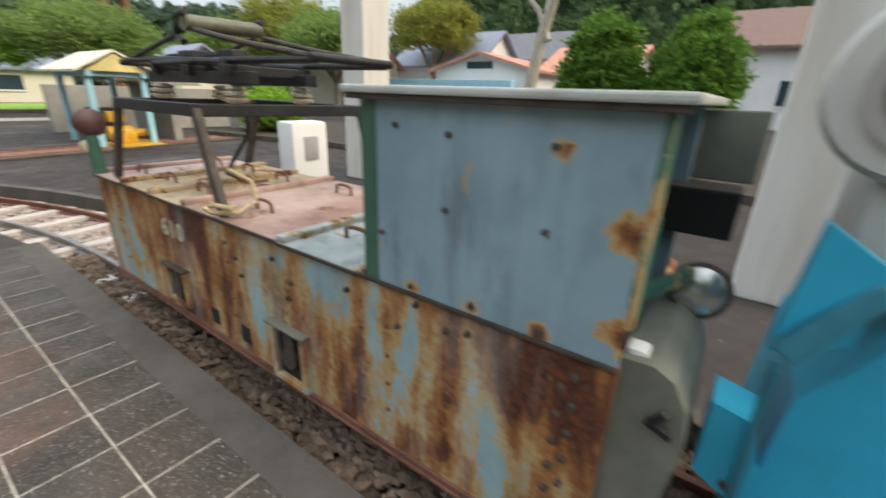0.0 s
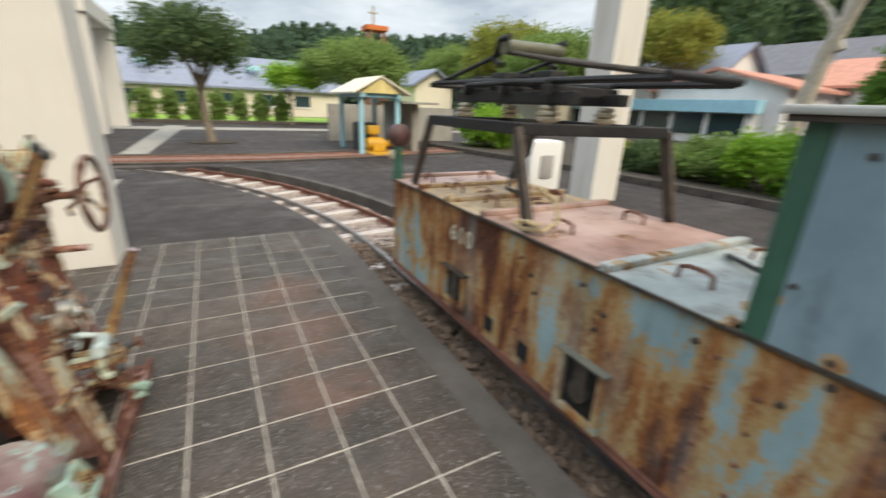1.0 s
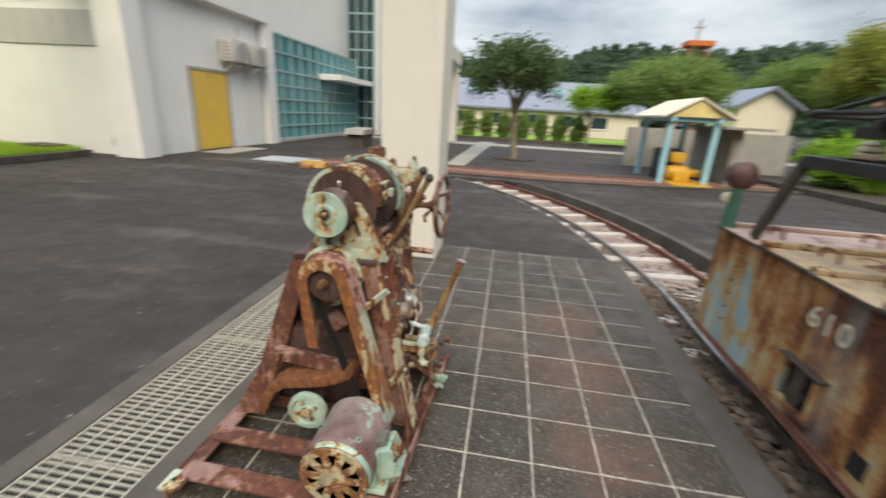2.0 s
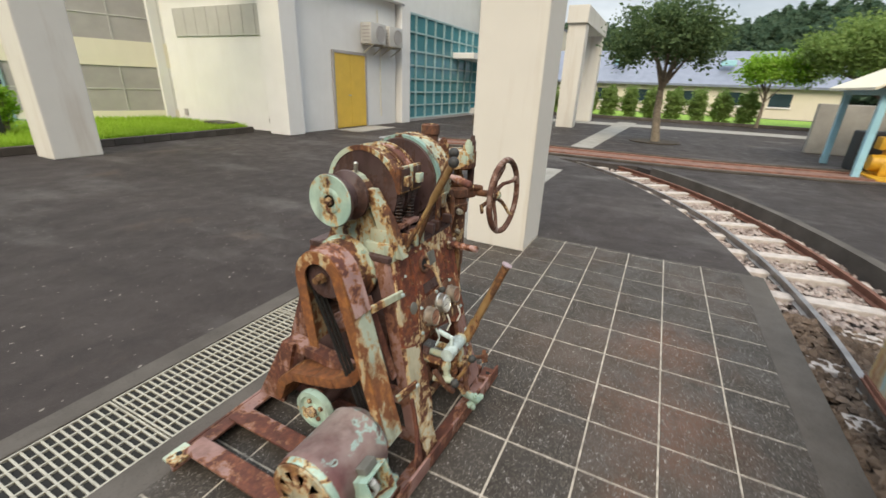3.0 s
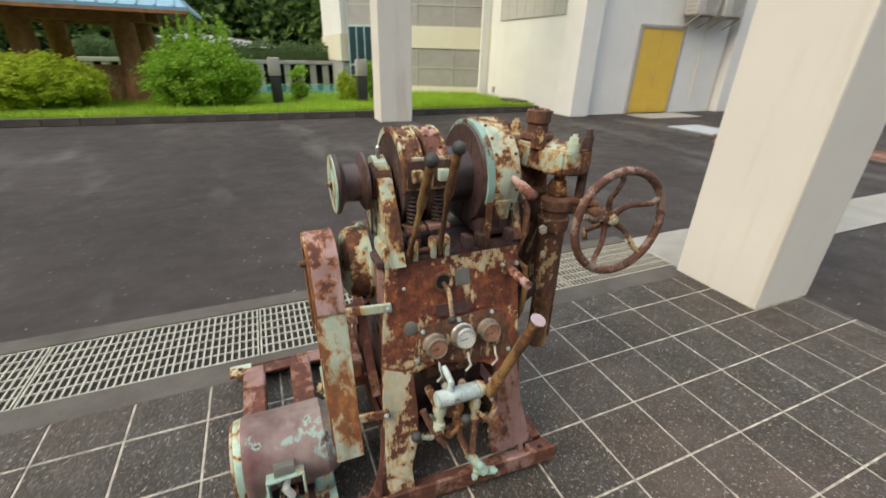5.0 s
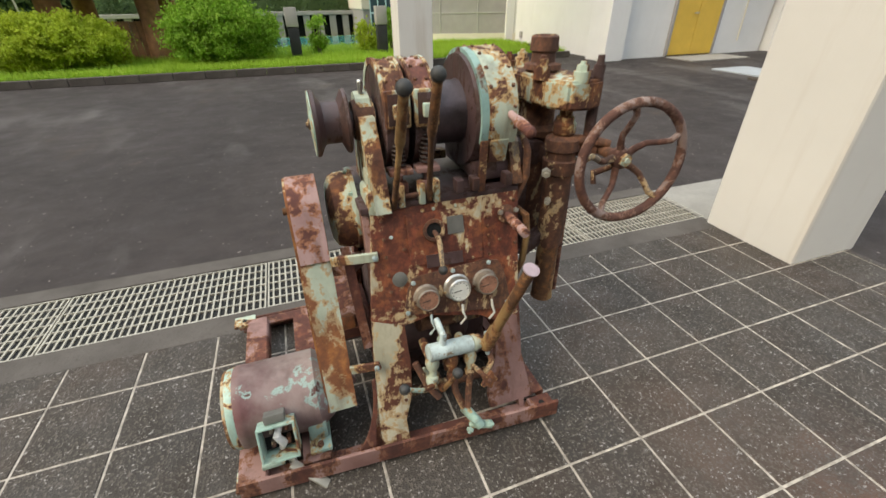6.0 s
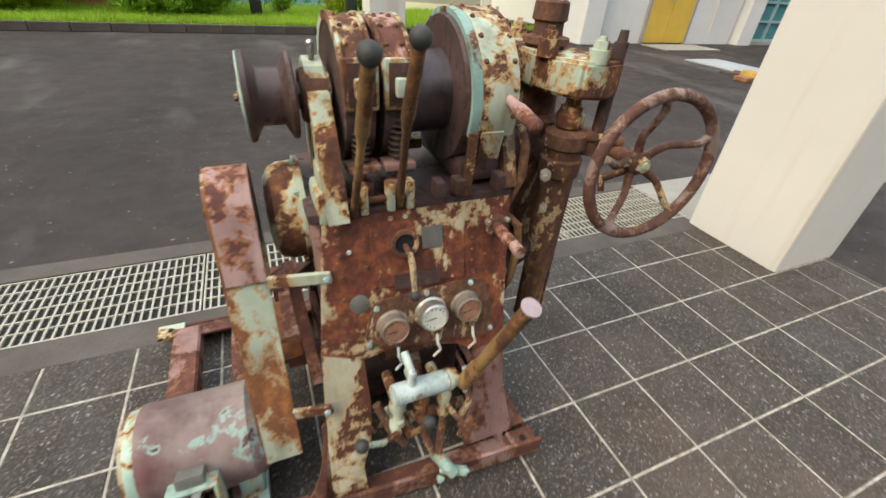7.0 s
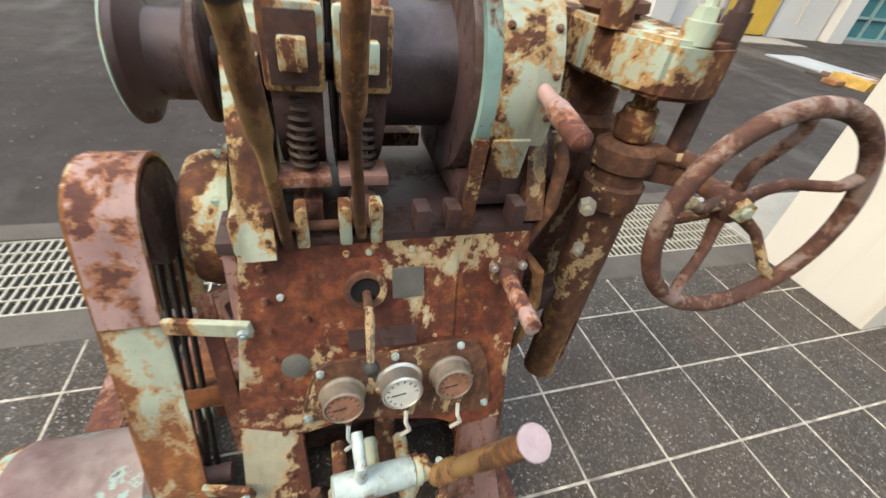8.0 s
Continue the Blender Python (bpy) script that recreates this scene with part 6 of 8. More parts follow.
for x, z in ((-2.05, 0.36), (-2.115, 0.35), (-2.18, 0.345)):
    bm = B()
    lathe(bm, (x, -0.2, z + 0.04), (0, 0.15, -1), [(0, 0.012), (0.01, 0.02), (0.03, 0.024), (0.05, 0.02), (0.055, 0.013), (0.08, 0.013), (0.085, 0.018), (0.1, 0.018), (0.1, 0.0)], 14)
    cyl(bm, (x, -0.2, z + 0.01), (x, -0.3, z + 0.01), 0.015, seg=10)
    dp("cock", bm, M_RCREAM, "rust and cream valve cock")
for a, b, c in (((-1.935, -0.10, 0.395), (-1.99, -0.12, 0.345), (-2.035, -0.15, 0.315)), ((-2.10, -0.10, 0.40), (-2.085, -0.13, 0.33), (-2.075, -0.16, 0.275))):
    bm = B()
    tube(bm, [a, b, c], [0.006, 0.008, 0.009], 9)
    lv = dp("control_lever", bm, M_RMINT if a[0] > -2 else M_ROCHRE, "short control lever")
    bm = B()
    ball(bm, a, 0.017)
    dp("knob", bm, M_KNOB, "grey ball knob", lv)
    bm = B()
    cyl(bm, c, (c[0], c[1] - 0.09, c[2] - 0.02), 0.013, seg=10)
    dp("lever_hub", bm, M_RCREAM, "", lv)
# star handwheel
bm = B()
hw = Vector((-2.195, -0.085, 0.355))
hn = Vector((-0.1, 0.95, 0.3)).normalized()
e1 = hn.orthogonal().normalized()
e2 = hn.cross(e1)
ol = []
for i in range(30):
    a = 2 * math.pi * i / 30
    r = 0.023 + 0.006 * math.cos(5 * a)
    ol.append((r * math.cos(a), r * math.sin(a)))
prism(bm, ol, lambda u, v, w: hw + e1 * u + e2 * v + hn * w, 0.012)
star = dp("star_handwheel", bm, M_RCREAM, "small cream star-shaped valve wheel")
bm = B()
cyl(bm, hw - hn * 0.1, hw + hn * 0.016, 0.008, seg=10)
nut(bm, hw + hn * 0.012, hn, 0.008, 0.006)
dp("spindle", bm, M_RBROWN, "", star)
# drain cock near the foot
bm = B()
cyl(bm, (-2.14, -0.14, 0.18), (-2.185, -0.09, 0.125), 0.017, seg=12)
cyl(bm, (-2.165, -0.13, 0.09), (-2.22, -0.085, 0.125), 0.014, seg=12)
nut(bm, (-2.165, -0.1, 0.155), (0.2, 0.5, 0.9), 0.014, 0.015)
nut(bm, (-2.21, -0.09, 0.12), (-0.8, 0.4, 0.2), 0.013, 0.014)
nut(bm, (-2.15, -0.1, 0.115), (0.5, 0.6, -0.3), 0.013, 0.012)
dp("drain_cock", bm, M_RMINT, "mint and rust drain cock")
bm = B()
tube(bm, [(-2.14, -0.14, 0.18), (-2.12, -0.17, 0.24), (-2.13, -0.22, 0.3)], 0.012, 9)
tube(bm, [(-2.17, -0.16, 0.32), (-2.16, -0.15, 0.25), (-2.15, -0.13, 0.19)], 0.011, 9)
tube(bm, [(-2.245, -0.2, 0.38), (-2.25, -0.17, 0.33), (-2.22, -0.16, 0.28)], 0.01, 9)
tube(bm, [(-2.0, -0.22, 0.36), (-2.03, -0.18, 0.28), (-2.06, -0.16, 0.24)], 0.012, 9)
dp("pipework", bm, M_RBROWN, "short rusted pipes")
# long pipe lever with a capped grip
SHIFT = Vector()
tip, foot = Vector((-2.276, -0.080, 0.777)), Vector((-2.235, -0.21, 0.43))
bm = B()
mid = foot.lerp(tip, 0.45)
tube(bm, [foot, mid, tip], [0.016, 0.017, 0.0165], 14)
long_lever = dp("long_lever", bm, M_ROCHRE, "long ochre-rusted pipe lever")
bm = B()
dirn = (tip - foot).normalized()
lathe(bm, tip, dirn, [(0, 0.017), (0.004, 0.0225), (0.008, 0.0225), (0.009, 0.004), (0.007, 0.0)], 24)
dp("grip_cap", bm, M_CAP, "pale mauve end cap", long_lever)
bm = B()
lathe(bm, foot - dirn * 0.03, dirn, [(0, 0.0), (0, 0.022), (0.1, 0.022), (0.11, 0.018)], 16)
dp("lever_socket", bm, M_ROCHRE, "", long_lever)

# feed control stub
a, b = FP(-2.365, 0.80, 0.0), Vector((-2.35, -0.21, 0.79))
w = (b - a).normalized()
bm = B()
lathe(bm, a, FN, [(0, 0.0), (0, 0.03), (0.01, 0.03), (0.014, 0.02), (0.014, 0)], 20)
stub = dp("stub_valve", bm, M_RBROWN, "rusted valve stub with pale rings")
bm = B()
lathe(bm, a + w * 0.005, w, [(0, 0.012), (0.02, 0.013), (0.02, 0.016), (0.05, 0.015), (0.052, 0.012), (0.06, 0.012), (0.062, 0.016), (0.1, 0.015), (0.102, 0.013), (0.115, 0.015), (0.14, 0.0145), (0.143, 0)], 18)
dp("stub_spindle", bm, M_RPINK, "", stub)
for x in (-2.34, -2.395):
    bm = B()
    nut(bm, FP(x, 0.81, 0.012), FN, 0.009, 0.008)
    dp("stub_bolt", bm, M_CHROME, "", stub)
bm = B()
tube(bm, [FP(-2.43, 0.80, -0.04), (-2.435, -0.385, 0.77), (-2.44, -0.375, 0.7), (-2.435, -0.38, 0.6), (-2.42, -0.4, 0.52)], 0.012, 9)
dp("side_pipe", bm, M_ROCHRE, "ochre bent pipe")
bm = B()
lathe(bm, (-2.36, -0.41, 1.10), (-0.15, 0.88, -0.30), [(0, 0.011), (0.03, 0.012), (0.05, 0.0165), (0.11, 0.0165), (0.115, 0.012), (0.125, 0.0)], 16)
cyl(bm, (-2.35, -0.48, 1.12), (-2.36, -0.41, 1.10), 0.013, seg=10)
dp("catch_handle", bm, M_RPINK, "maroon catch handle")

# winch: shaft, cathead, brake bands, drum, gear guard
S0 = Vector((-1.80, AX, AZ))
SX_ = Vector((-1, 0, 0))
bm = B()
lathe(bm, (-1.818, AX, AZ), SX_, [(0, 0.0), (0.0, 0.016), (0.012, 0.016), (0.012, 0.046), (0.004, 0.05), (0.0, 0.09), (0.003, 0.094), (0.012, 0.092), (0.02, 0.075), (0.03, 0.06), (0.075, 0.06), (0.084, 0.078), (0.09, 0.09), (0.098, 0.092), (0.102, 0.088), (0.102, 0.0)], 44)
cat = dp("cathead", bm, M_RDRUM, "dark maroon flanged cathead pulley")
bm = B()
lathe(bm, (-1.8165, AX, AZ), SX_, [(0, 0.058), (-0.002, 0.09), (0.001, 0.092), (0.003, 0.088), (0.003, 0.059)], 40)
dp("painted_face", bm, M_RMINT, "mint painted pulley face", cat)
bm = B()
lathe(bm, (-1.8148, AX, AZ), SX_, [(0, 0.022), (-0.004, 0.03), (-0.004, 0.038), (0.001, 0.046), (0.001, 0.022), (0, 0.022)], 32)
dp("face_boss", bm, M_RMINT, "mint boss round the shaft nut", cat)
bm = B()
nut(bm, (-1.818, AX, AZ), (1, 0, 0), 0.016, 0.012)
dp("shaft_nut", bm, M_RBROWN, "", cat)
bm = B()
cyl(bm, (-1.85, AX, AZ), (-2.44, AX, AZ), 0.028, seg=18)
dp("shaft", bm, M_RDRUM)
# bearing pillar
for x0, x1 in ((-1.945, -1.985),):
    bm = B()
    prism(bm, [(-0.47, 0.86), (-0.73, 0.86), (-0.67, 1.0), (-0.665, AZ + 0.03), (-0.64, AZ + 0.065), (-0.6, AZ + 0.08), (-0.56, AZ + 0.065), (-0.535, AZ + 0.03), (-0.52, 1.0)], lambda u, v, w: Vector((x0 - w, u, v)), x0 - x1)
    pil = dp("bearing_pillar", bm, M_RCREAM, "bearing pillar with cream and rust", smooth=False)
    bm = B()
    lathe(bm, (x0 + 0.012, AX, AZ), SX_, [(0, 0.03), (0, 0.055), (0.012, 0.06), (0.06, 0.06), (0.06, 0.03)], 26)
    dp("bearing_cap", bm, M_RBROWN, "", pil)
    bm = B()
    cyl(bm, (-1.965, AX, AZ + 0.075), (-1.965, AX, AZ + 0.1), 0.007, seg=8)
    ball(bm, (-1.965, AX, AZ + 0.105), 0.009, 10)
    dp("grease_nipple", bm, M_CHROME, "", pil)
bm = B()
prism(bm, [(-0.372, 0.86), (-0.44, 0.86), (-0.5, 1.02), (-0.535, 1.1), (-0.5, 1.1), (-0.43, 1.0)], lambda u, v, w: Vector((-1.94 - w, u, v)), 0.045)
dp("front_strut", bm, M_RCREAM, "flaking strut of the bearing", smooth=False)
# top-left corner casting with two bolts
bm = B()
box(bm, (-1.992, -0.53, 0.84), (-1.922, -0.40, 0.912), 0.014)
box(bm, (-1.988, -0.51, 0.905), (-1.934, -0.435, 0.962), 0.012)
corner = dp("corner_casting", bm, M_RCREAM, "mint corner casting")
for p in ((-1.955, -0.42, 0.911), (-1.958, -0.465, 0.961)):
    bm = B()
    cyl(bm, p, (p[0], p[1] + 0.004, p[2] + 0.012), 0.0135, seg=6)
    cyl(bm, (p[0], p[1] + 0.004, p[2] + 0.014), (p[0], p[1] + 0.007, p[2] + 0.022), 0.0105, seg=8)
    dp("bolt", bm, M_RMINT, "", corner)


SHIFT = Vector()


def ring_band(bm, x0, x1, r, thick, a0, a1, n=30):
    """Part of a band round the winch shaft; angles in degrees from the front, over the top."""
    pr = []
    for i in range(n + 1):
        a = math.radians(a0 + (a1 - a0) * i / n)
        c, s_ = math.cos(a), math.sin(a)
        pr.append([bm.verts.new((x, AX + q * c, AZ + q * s_)) for x, q in ((x0, r), (x1, r), (x1, r + thick), (x0, r + thick))])
    for u, v in zip(pr, pr[1:]):
        for k in range(4):
            bm.faces.new((u[k], u[(k + 1) % 4], v[(k + 1) % 4], v[k]))
    bm.faces.new(pr[0]), bm.faces.new(pr[-1])
    bmesh.ops.recalc_face_normals(bm, faces=bm.faces[:])


for x0, m, lab in ((-2.0, M_RCREAM, "brake band with cream edge and rivets"), (-2.082, M_RPINK, "brake band of flaking pink and rust")):
    bm = B()
    lathe(bm, (x0 - 0.003, AX, AZ), SX_, [(0, 0.0), (0, 0.15), (0.062, 0.15), (0.062, 0.0)], 40)
    dp("brake_drum", bm, M_RDRUM)
    bm = B()
    ring_band(bm, x0, x0 - 0.068, 0.15, 0.012, 8, 300)
    band = dp("brake_band", bm, m, lab)
    for e in (0.0, -0.06):
        bm = B()
        ring_band(bm, x0 + e, x0 + e - 0.008, 0.162, 0.006, 10, 200)
        dp("band_edge", bm, M_RCREAM, "", band)
    for i in range(9):
        for dx in (0.018, 0.05):
            a = math.radians(30 + 18 * i)
            d = Vector((0, math.cos(a), math.sin(a)))
            bm = B()
            p = Vector((x0 - dx, AX, AZ)) + d * 0.161
            cyl(bm, p, p + d * 0.006, 0.0065, 0.004, seg=8)
            dp("rivet", bm, M_RBROWN, "", band)
    # lug, nut, spring and rod in front
    bm = B()
    yl, zl = AX + 0.155, AZ + 0.055
    box(bm, (x0 - 0.07, yl - 0.006, zl - 0.05), (x0 + 0.002, yl + 0.012, zl + 0.05), 0.008)
    lug = dp("band_lug", bm, M_RCREAM, "pale band lug")
    # flat dark plate stands in for the shaded recess of the lug
    bm = B()
    box(bm, (x0 - 0.062, yl + 0.0125, zl - 0.04), (x0 - 0.006, yl + 0.016, zl + 0.042), 0.006)
    dp("lug_recess", bm, M_RDRUM, "", lug)
    bm = B()
    box(bm, (x0 - 0.05, yl + 0.012, zl - 0.02), (x0 - 0.018, yl + 0.034, zl + 0.016), 0.004)
    dp("square_nut", bm, M_RCREAM, "", lug)
    bm = B()
    pts = [(x0 - 0.034 + 0.0175 * math.cos(i * 0.75), yl - 0.022 + 0.0175 * math.sin(i * 0.75), zl - 0.06 - 0.0016 * i) for i in range(64)]
    tube(bm, pts, 0.0042, 5)
    dp("spring", bm, M_SPRING, "rusty coil spring, coloured darker for its shade", lug)
    bm = B()
    cyl(bm, (x0 - 0.034, yl - 0.022, zl - 0.02), (x0 - 0.034, yl - 0.022, 0.875), 0.009, seg=10)
    box(bm, (x0 - 0.07, yl - 0.045, zl - 0.185), (x0 + 0.002, yl + 0.008, zl - 0.168), 0.004)
    box(bm, (x0 - 0.055, yl - 0.037, 0.87), (x0 - 0.013, yl, 0.92), 0.006)
    dp("spring_rod", bm, M_RMAROON, "", lug)
bm = B()
lathe(bm, (-2.15, AX, AZ), SX_, [(0, 0.0), (0, 0.098), (0.02, 0.095), (0.10, 0.095), (0.12, 0.1), (0.12, 0)], 40)
dp("winch_drum", bm, plain("worn_purple_iron", (0.09, 0.07, 0.075), 0.38, 0.5, vary=0.5, scale=14, bump=0.2), "smooth dark winch drum")
bm = B()
lathe(bm, (-2.262, AX, AZ), SX_, [(0, 0.0), (0, 0.168), (0.01, 0.172), (0.10, 0.172), (0.10, 0.0)], 48)
disc = dp("gear_disc", bm, M_RDRUM, "dark brown gear disc")
bm = B()
ring_band(bm, -2.272, -2.295, 0.172, 0.012, -20, 240, 40)
dp("guard_edge", bm, rusted("mint_edge", (0.24, 0.4, 0.37), 0.3, (0.3, 0.46, 0.42), primer=(0.2, 0.22, 0.18), scale=11), "mint painted guard edge", disc)
bm = B()
ring_band(bm, -2.295, -2.385, 0.172, 0.014, -20, 240, 40)
gg = dp("gear_guard", bm, M_RCREAM, "gear guard with flaking cream and pink paint")
for i in range(12):
    a = math.radians(-5 + 18 * i)
    d = Vector((0, math.cos(a), math.sin(a)))
    for x in (-2.305, -2.375):
        bm = B()
        p = Vector((x, AX, AZ)) + d * 0.185
        cyl(bm, p, p + d * 0.006, 0.007, 0.004, seg=7)
        dp("guard_rivet", bm, M_RBROWN, "", gg)
bm = B()
bar(bm, (-2.283, AX + 0.178, AZ - 0.05), (-2.28, -0.41, 0.87), 0.022, 0.012, (0, 1, 0), 0.002)
bar(bm, (-2.33, AX + 0.178, AZ - 0.05), (-2.33, AX + 0.165, AZ - 0.12), 0.06, 0.012, (0, 1, 0), 0.002)
dp("guard_strap", bm, M_RCREAM, "", gg, False)
bm = B()
prism(bm, [(-0.40, 0.88), (-0.75, 0.88), (-0.72, 1.0), (-0.66, 1.1), (-0.54, 1.1), (-0.45, 1.0)], lambda u, v, w: Vector((-2.385 - w, u, v)), 0.035)
dp("right_pillar", bm, M_RBROWN, "", None, False)
bm = B()
tube(bm, [(-2.42, -0.43, 1.03), (-2.435, -0.415, 0.98), (-2.435, -0.41, 0.9), (-2.41, -0.415, 0.82)], [0.010, 0.012, 0.012, 0.009], 10)
dp("curved_link", bm, M_RBROWN, "curved rusted link")
for x in (-2.2, -2.25, -2.36):
    bm = B()
    box(bm, (x - 0.012, -0.42, 0.885), (x + 0.012, -0.38, 0.925), 0.005)
    dp("deck_lug", bm, M_RDRUM)
bm = B()
box(bm, (-2.255, -0.7, 0.90), (-2.16, -0.66, 0.93), 0.004)
dp("deck_rail", bm, M_RBROWN)
bm = B()
box(bm, (-2.40, -0.73, 0.886), (-2.27, -0.44, 0.95), 0.02)
dp("deck_block", bm, M_RDRUM)

# two long hand levers with black knobs
for top, mid, low in (((-2.0, -0.215, 1.217), (-2.001, -0.29, 1.075), (-2.0, -0.405, 0.86)), ((-2.092, -0.258, 1.232), (-2.093, -0.32, 1.085), (-2.108, -0.405, 0.87))):
    top, mid, low = Vector(top), Vector(mid), Vector(low)
    bm = B()
    tube(bm, [low, low.lerp(mid, 0.9), mid, mid.lerp(top, 0.1), top], [0.009, 0.008, 0.010, 0.0135, 0.012], 12)
    lever = dp("hand_lever", bm, M_ROCHRE, "ochre rusted hand lever")
    bm = B()
    ball(bm, top + (top - mid).normalized() * 0.008, 0.019, 20)
    dp("knob", bm, M_KNOB, "large black ball knob", lever)
    for dx in (-0.026, 0.02):
        bm = B()
        box(bm, (low.x + dx - 0.006, low.y - 0.02, 0.862), (low.x + dx + 0.012, low.y + 0.014, 0.93), 0.004)
        dp("lever_lug", bm, M_RCREAM, "", lever)
bm = B()
cyl(bm, (-1.975, -0.41, 0.89), (-2.14, -0.41, 0.89), 0.008, seg=10)
dp("lever_pivot", bm, M_RBROWN)

# gearbox bell and belt guard
SHIFT = Vector((0.013, 0.0, -0.012))
PY, PZ2 = -0.555, 0.845
bm = B()
lathe(bm, (-1.832, PY, PZ2), SX_, [(0, 0.0), (0.0, 0.05), (0.004, 0.09), (0.018, 0.115), (0.04, 0.124), (0.075, 0.125), (0.078, 0.135), (0.09, 0.135), (0.09, 0.0)], 36)
SHIFT = Vector((0.013, -0.045, -0.055))
bell = dp("gearbox_bell", bm, M_RCREAM, "rounded bell housing of mint and cream paint")
for i in range(8):
    a = i * 0.785
    bm = B()
    nut(bm, (-1.91, PY + 0.128 * math.cos(a), PZ2 + 0.128 * math.sin(a)), (1, 0, 0), 0.009, 0.008)
    dp("bell_bolt", bm, M_RMINT, "", bell)
SHIFT = Vector((0.013, 0.0, -0.012))
GA = math.radians(17.5)


def guard_path(r):
    """Outline of the belt guard: short leg at the back, over the pulley, long leg to the front."""
    pts = [(-0.62 - (r - 0.10) * 1.0, 0.56)]
    for i in range(13):
        a = math.pi + 0.03 - (math.pi + 0.03 - GA) * i / 12
        pts.append((PY + r * math.cos(a), PZ2 - 0.005 + r * math.sin(a)))
    end = (-0.285 + (r - 0.10), 0.235)
    pts.append(end)
    return pts


po, pi_ = guard_path(0.105), guard_path(0.099)
bm = B()
ro = [[bm.verts.new((x, y, z)) for (y, z) in po] for x in (-1.722, -1.81)]
ri = [[bm.verts.new((x, y, z)) for (y, z) in pi_] for x in (-1.722, -1.81)]
n = len(po)
for i in range(n - 1):
    bm.faces.new((ro[0][i], ro[0][i + 1], ro[1][i + 1], ro[1][i]))
    bm.faces.new((ri[0][i], ri[1][i], ri[1][i + 1], ri[0][i + 1]))
    for s_ in (0, 1):
        bm.faces.new((ro[s_][i], ri[s_][i], ri[s_][i + 1], ro[s_][i + 1]))
for i in (0, n - 1):
    bm.faces.new((ro[0][i], ro[1][i], ri[1][i], ri[0][i]))
bmesh.ops.recalc_face_normals(bm, faces=bm.faces[:])
guard = dp("belt_guard", bm, M_RGUARD, "orange rusted belt guard with mint remains")
# pink painted crown of the guard, a hair proud
bm = B()
po2, pi2 = guard_path(0.1072)[4:14], guard_path(0.1052)[4:14]
e0 = (po2[-1][0] + 0.045, po2[-1][1] - 0.14)
po2.append(e0), pi2.append((e0[0] - 0.002, e0[1]))
ro = [[bm.verts.new((x, y, z)) for (y, z) in po2] for x in (-1.7235, -1.8085)]
ri = [[bm.verts.new((x, y, z)) for (y, z) in pi2] for x in (-1.7235, -1.8085)]
n = len(po2)
for i in range(n - 1):
    bm.faces.new((ro[0][i], ro[0][i + 1], ro[1][i + 1], ro[1][i]))
    bm.faces.new((ri[0][i], ri[1][i], ri[1][i + 1], ri[0][i + 1]))
    for s_ in (0, 1):
        bm.faces.new((ro[s_][i], ri[s_][i], ri[s_][i + 1], ro[s_][i + 1]))
for i in (0, n - 1):
    bm.faces.new((ro[0][i], ro[1][i], ri[1][i], ri[0][i]))
bmesh.ops.recalc_face_normals(bm, faces=bm.faces[:])
dp("guard_crown", bm, M_RPINK, "pink flaking crown of the guard", guard)
# flat outer flange of the guard
bm = B()
fo, fi = guard_path(0.104), guard_path(0.062)
a = [[bm.verts.new((x, y, z)) for (y, z) in fo] for x in (-1.716, -1.722)]
b = [[bm.verts.new((x, y, z)) for (y, z) in fi] for x in (-1.716, -1.722)]
for i in range(len(fo) - 1):
    bm.faces.new((a[0][i], b[0][i], b[0][i + 1], a[0][i + 1]))
    bm.faces.new((a[1][i], a[1][i + 1], b[1][i + 1], b[1][i]))
    bm.faces.new((a[0][i], a[0][i + 1], a[1][i + 1], a[1][i]))
    bm.faces.new((b[0][i], b[1][i], b[1][i + 1], b[0][i + 1]))
bmesh.ops.recalc_face_normals(bm, faces=bm.faces[:])
dp("guard_flange", bm, rusted("guard_orange", (0.4, 0.42, 0.32), 0.72, mid=(0.3, 0.11, 0.035), hot=(0.5, 0.22, 0.06), dark=(0.13, 0.05, 0.025), scale=7), "orange rusted outer flange", guard, False)
bm = B()
lathe(bm, (-1.74, PY, PZ2), SX_, [(0, 0.0), (0.0, 0.02), (0.005, 0.02), (0.005, 0.08), (0.015, 0.085), (0.07, 0.085), (0.07, 0.0)], 32)
pulley = dp("upper_pulley", bm, M_RDRUM, "dark belt pulley inside the guard")
bm = B()
nut(bm, (-1.735, PY, PZ2), (1, 0, 0), 0.02, 0.016)
cyl(bm, (-1.72, PY, PZ2), (-1.70, PY, PZ2), 0.012, seg=10)
dp("shaft_nut", bm, M_ROCHRE, "", pulley)
MY, MZ = -0.365, 0.275
for i in range(3):
    x = -1.757 - 0.018 * i
    d = Vector((0, MY - PY, MZ - PZ2))
    ln = d.length
    d.normalize()
    nrm = Vector((0, -d.z, d.y))
    pts = []
    for k in range(9):
        a = math.pi * k / 8
        pts.append(Vector((x, PY, PZ2)) + nrm * 0.087 * math.cos(a) - d * 0.087 * math.sin(a))
    for k in range(9):
        a = math.pi * k / 8
        pts.append(Vector((x, MY, MZ)) - nrm * 0.055 * math.cos(a) + d * 0.055 * math.sin(a))
    bm = B()
    tube(bm, pts, 0.0065, 6, closed=True)
    dp("drive_belt", bm, M_BELT, "black rubber drive belt")
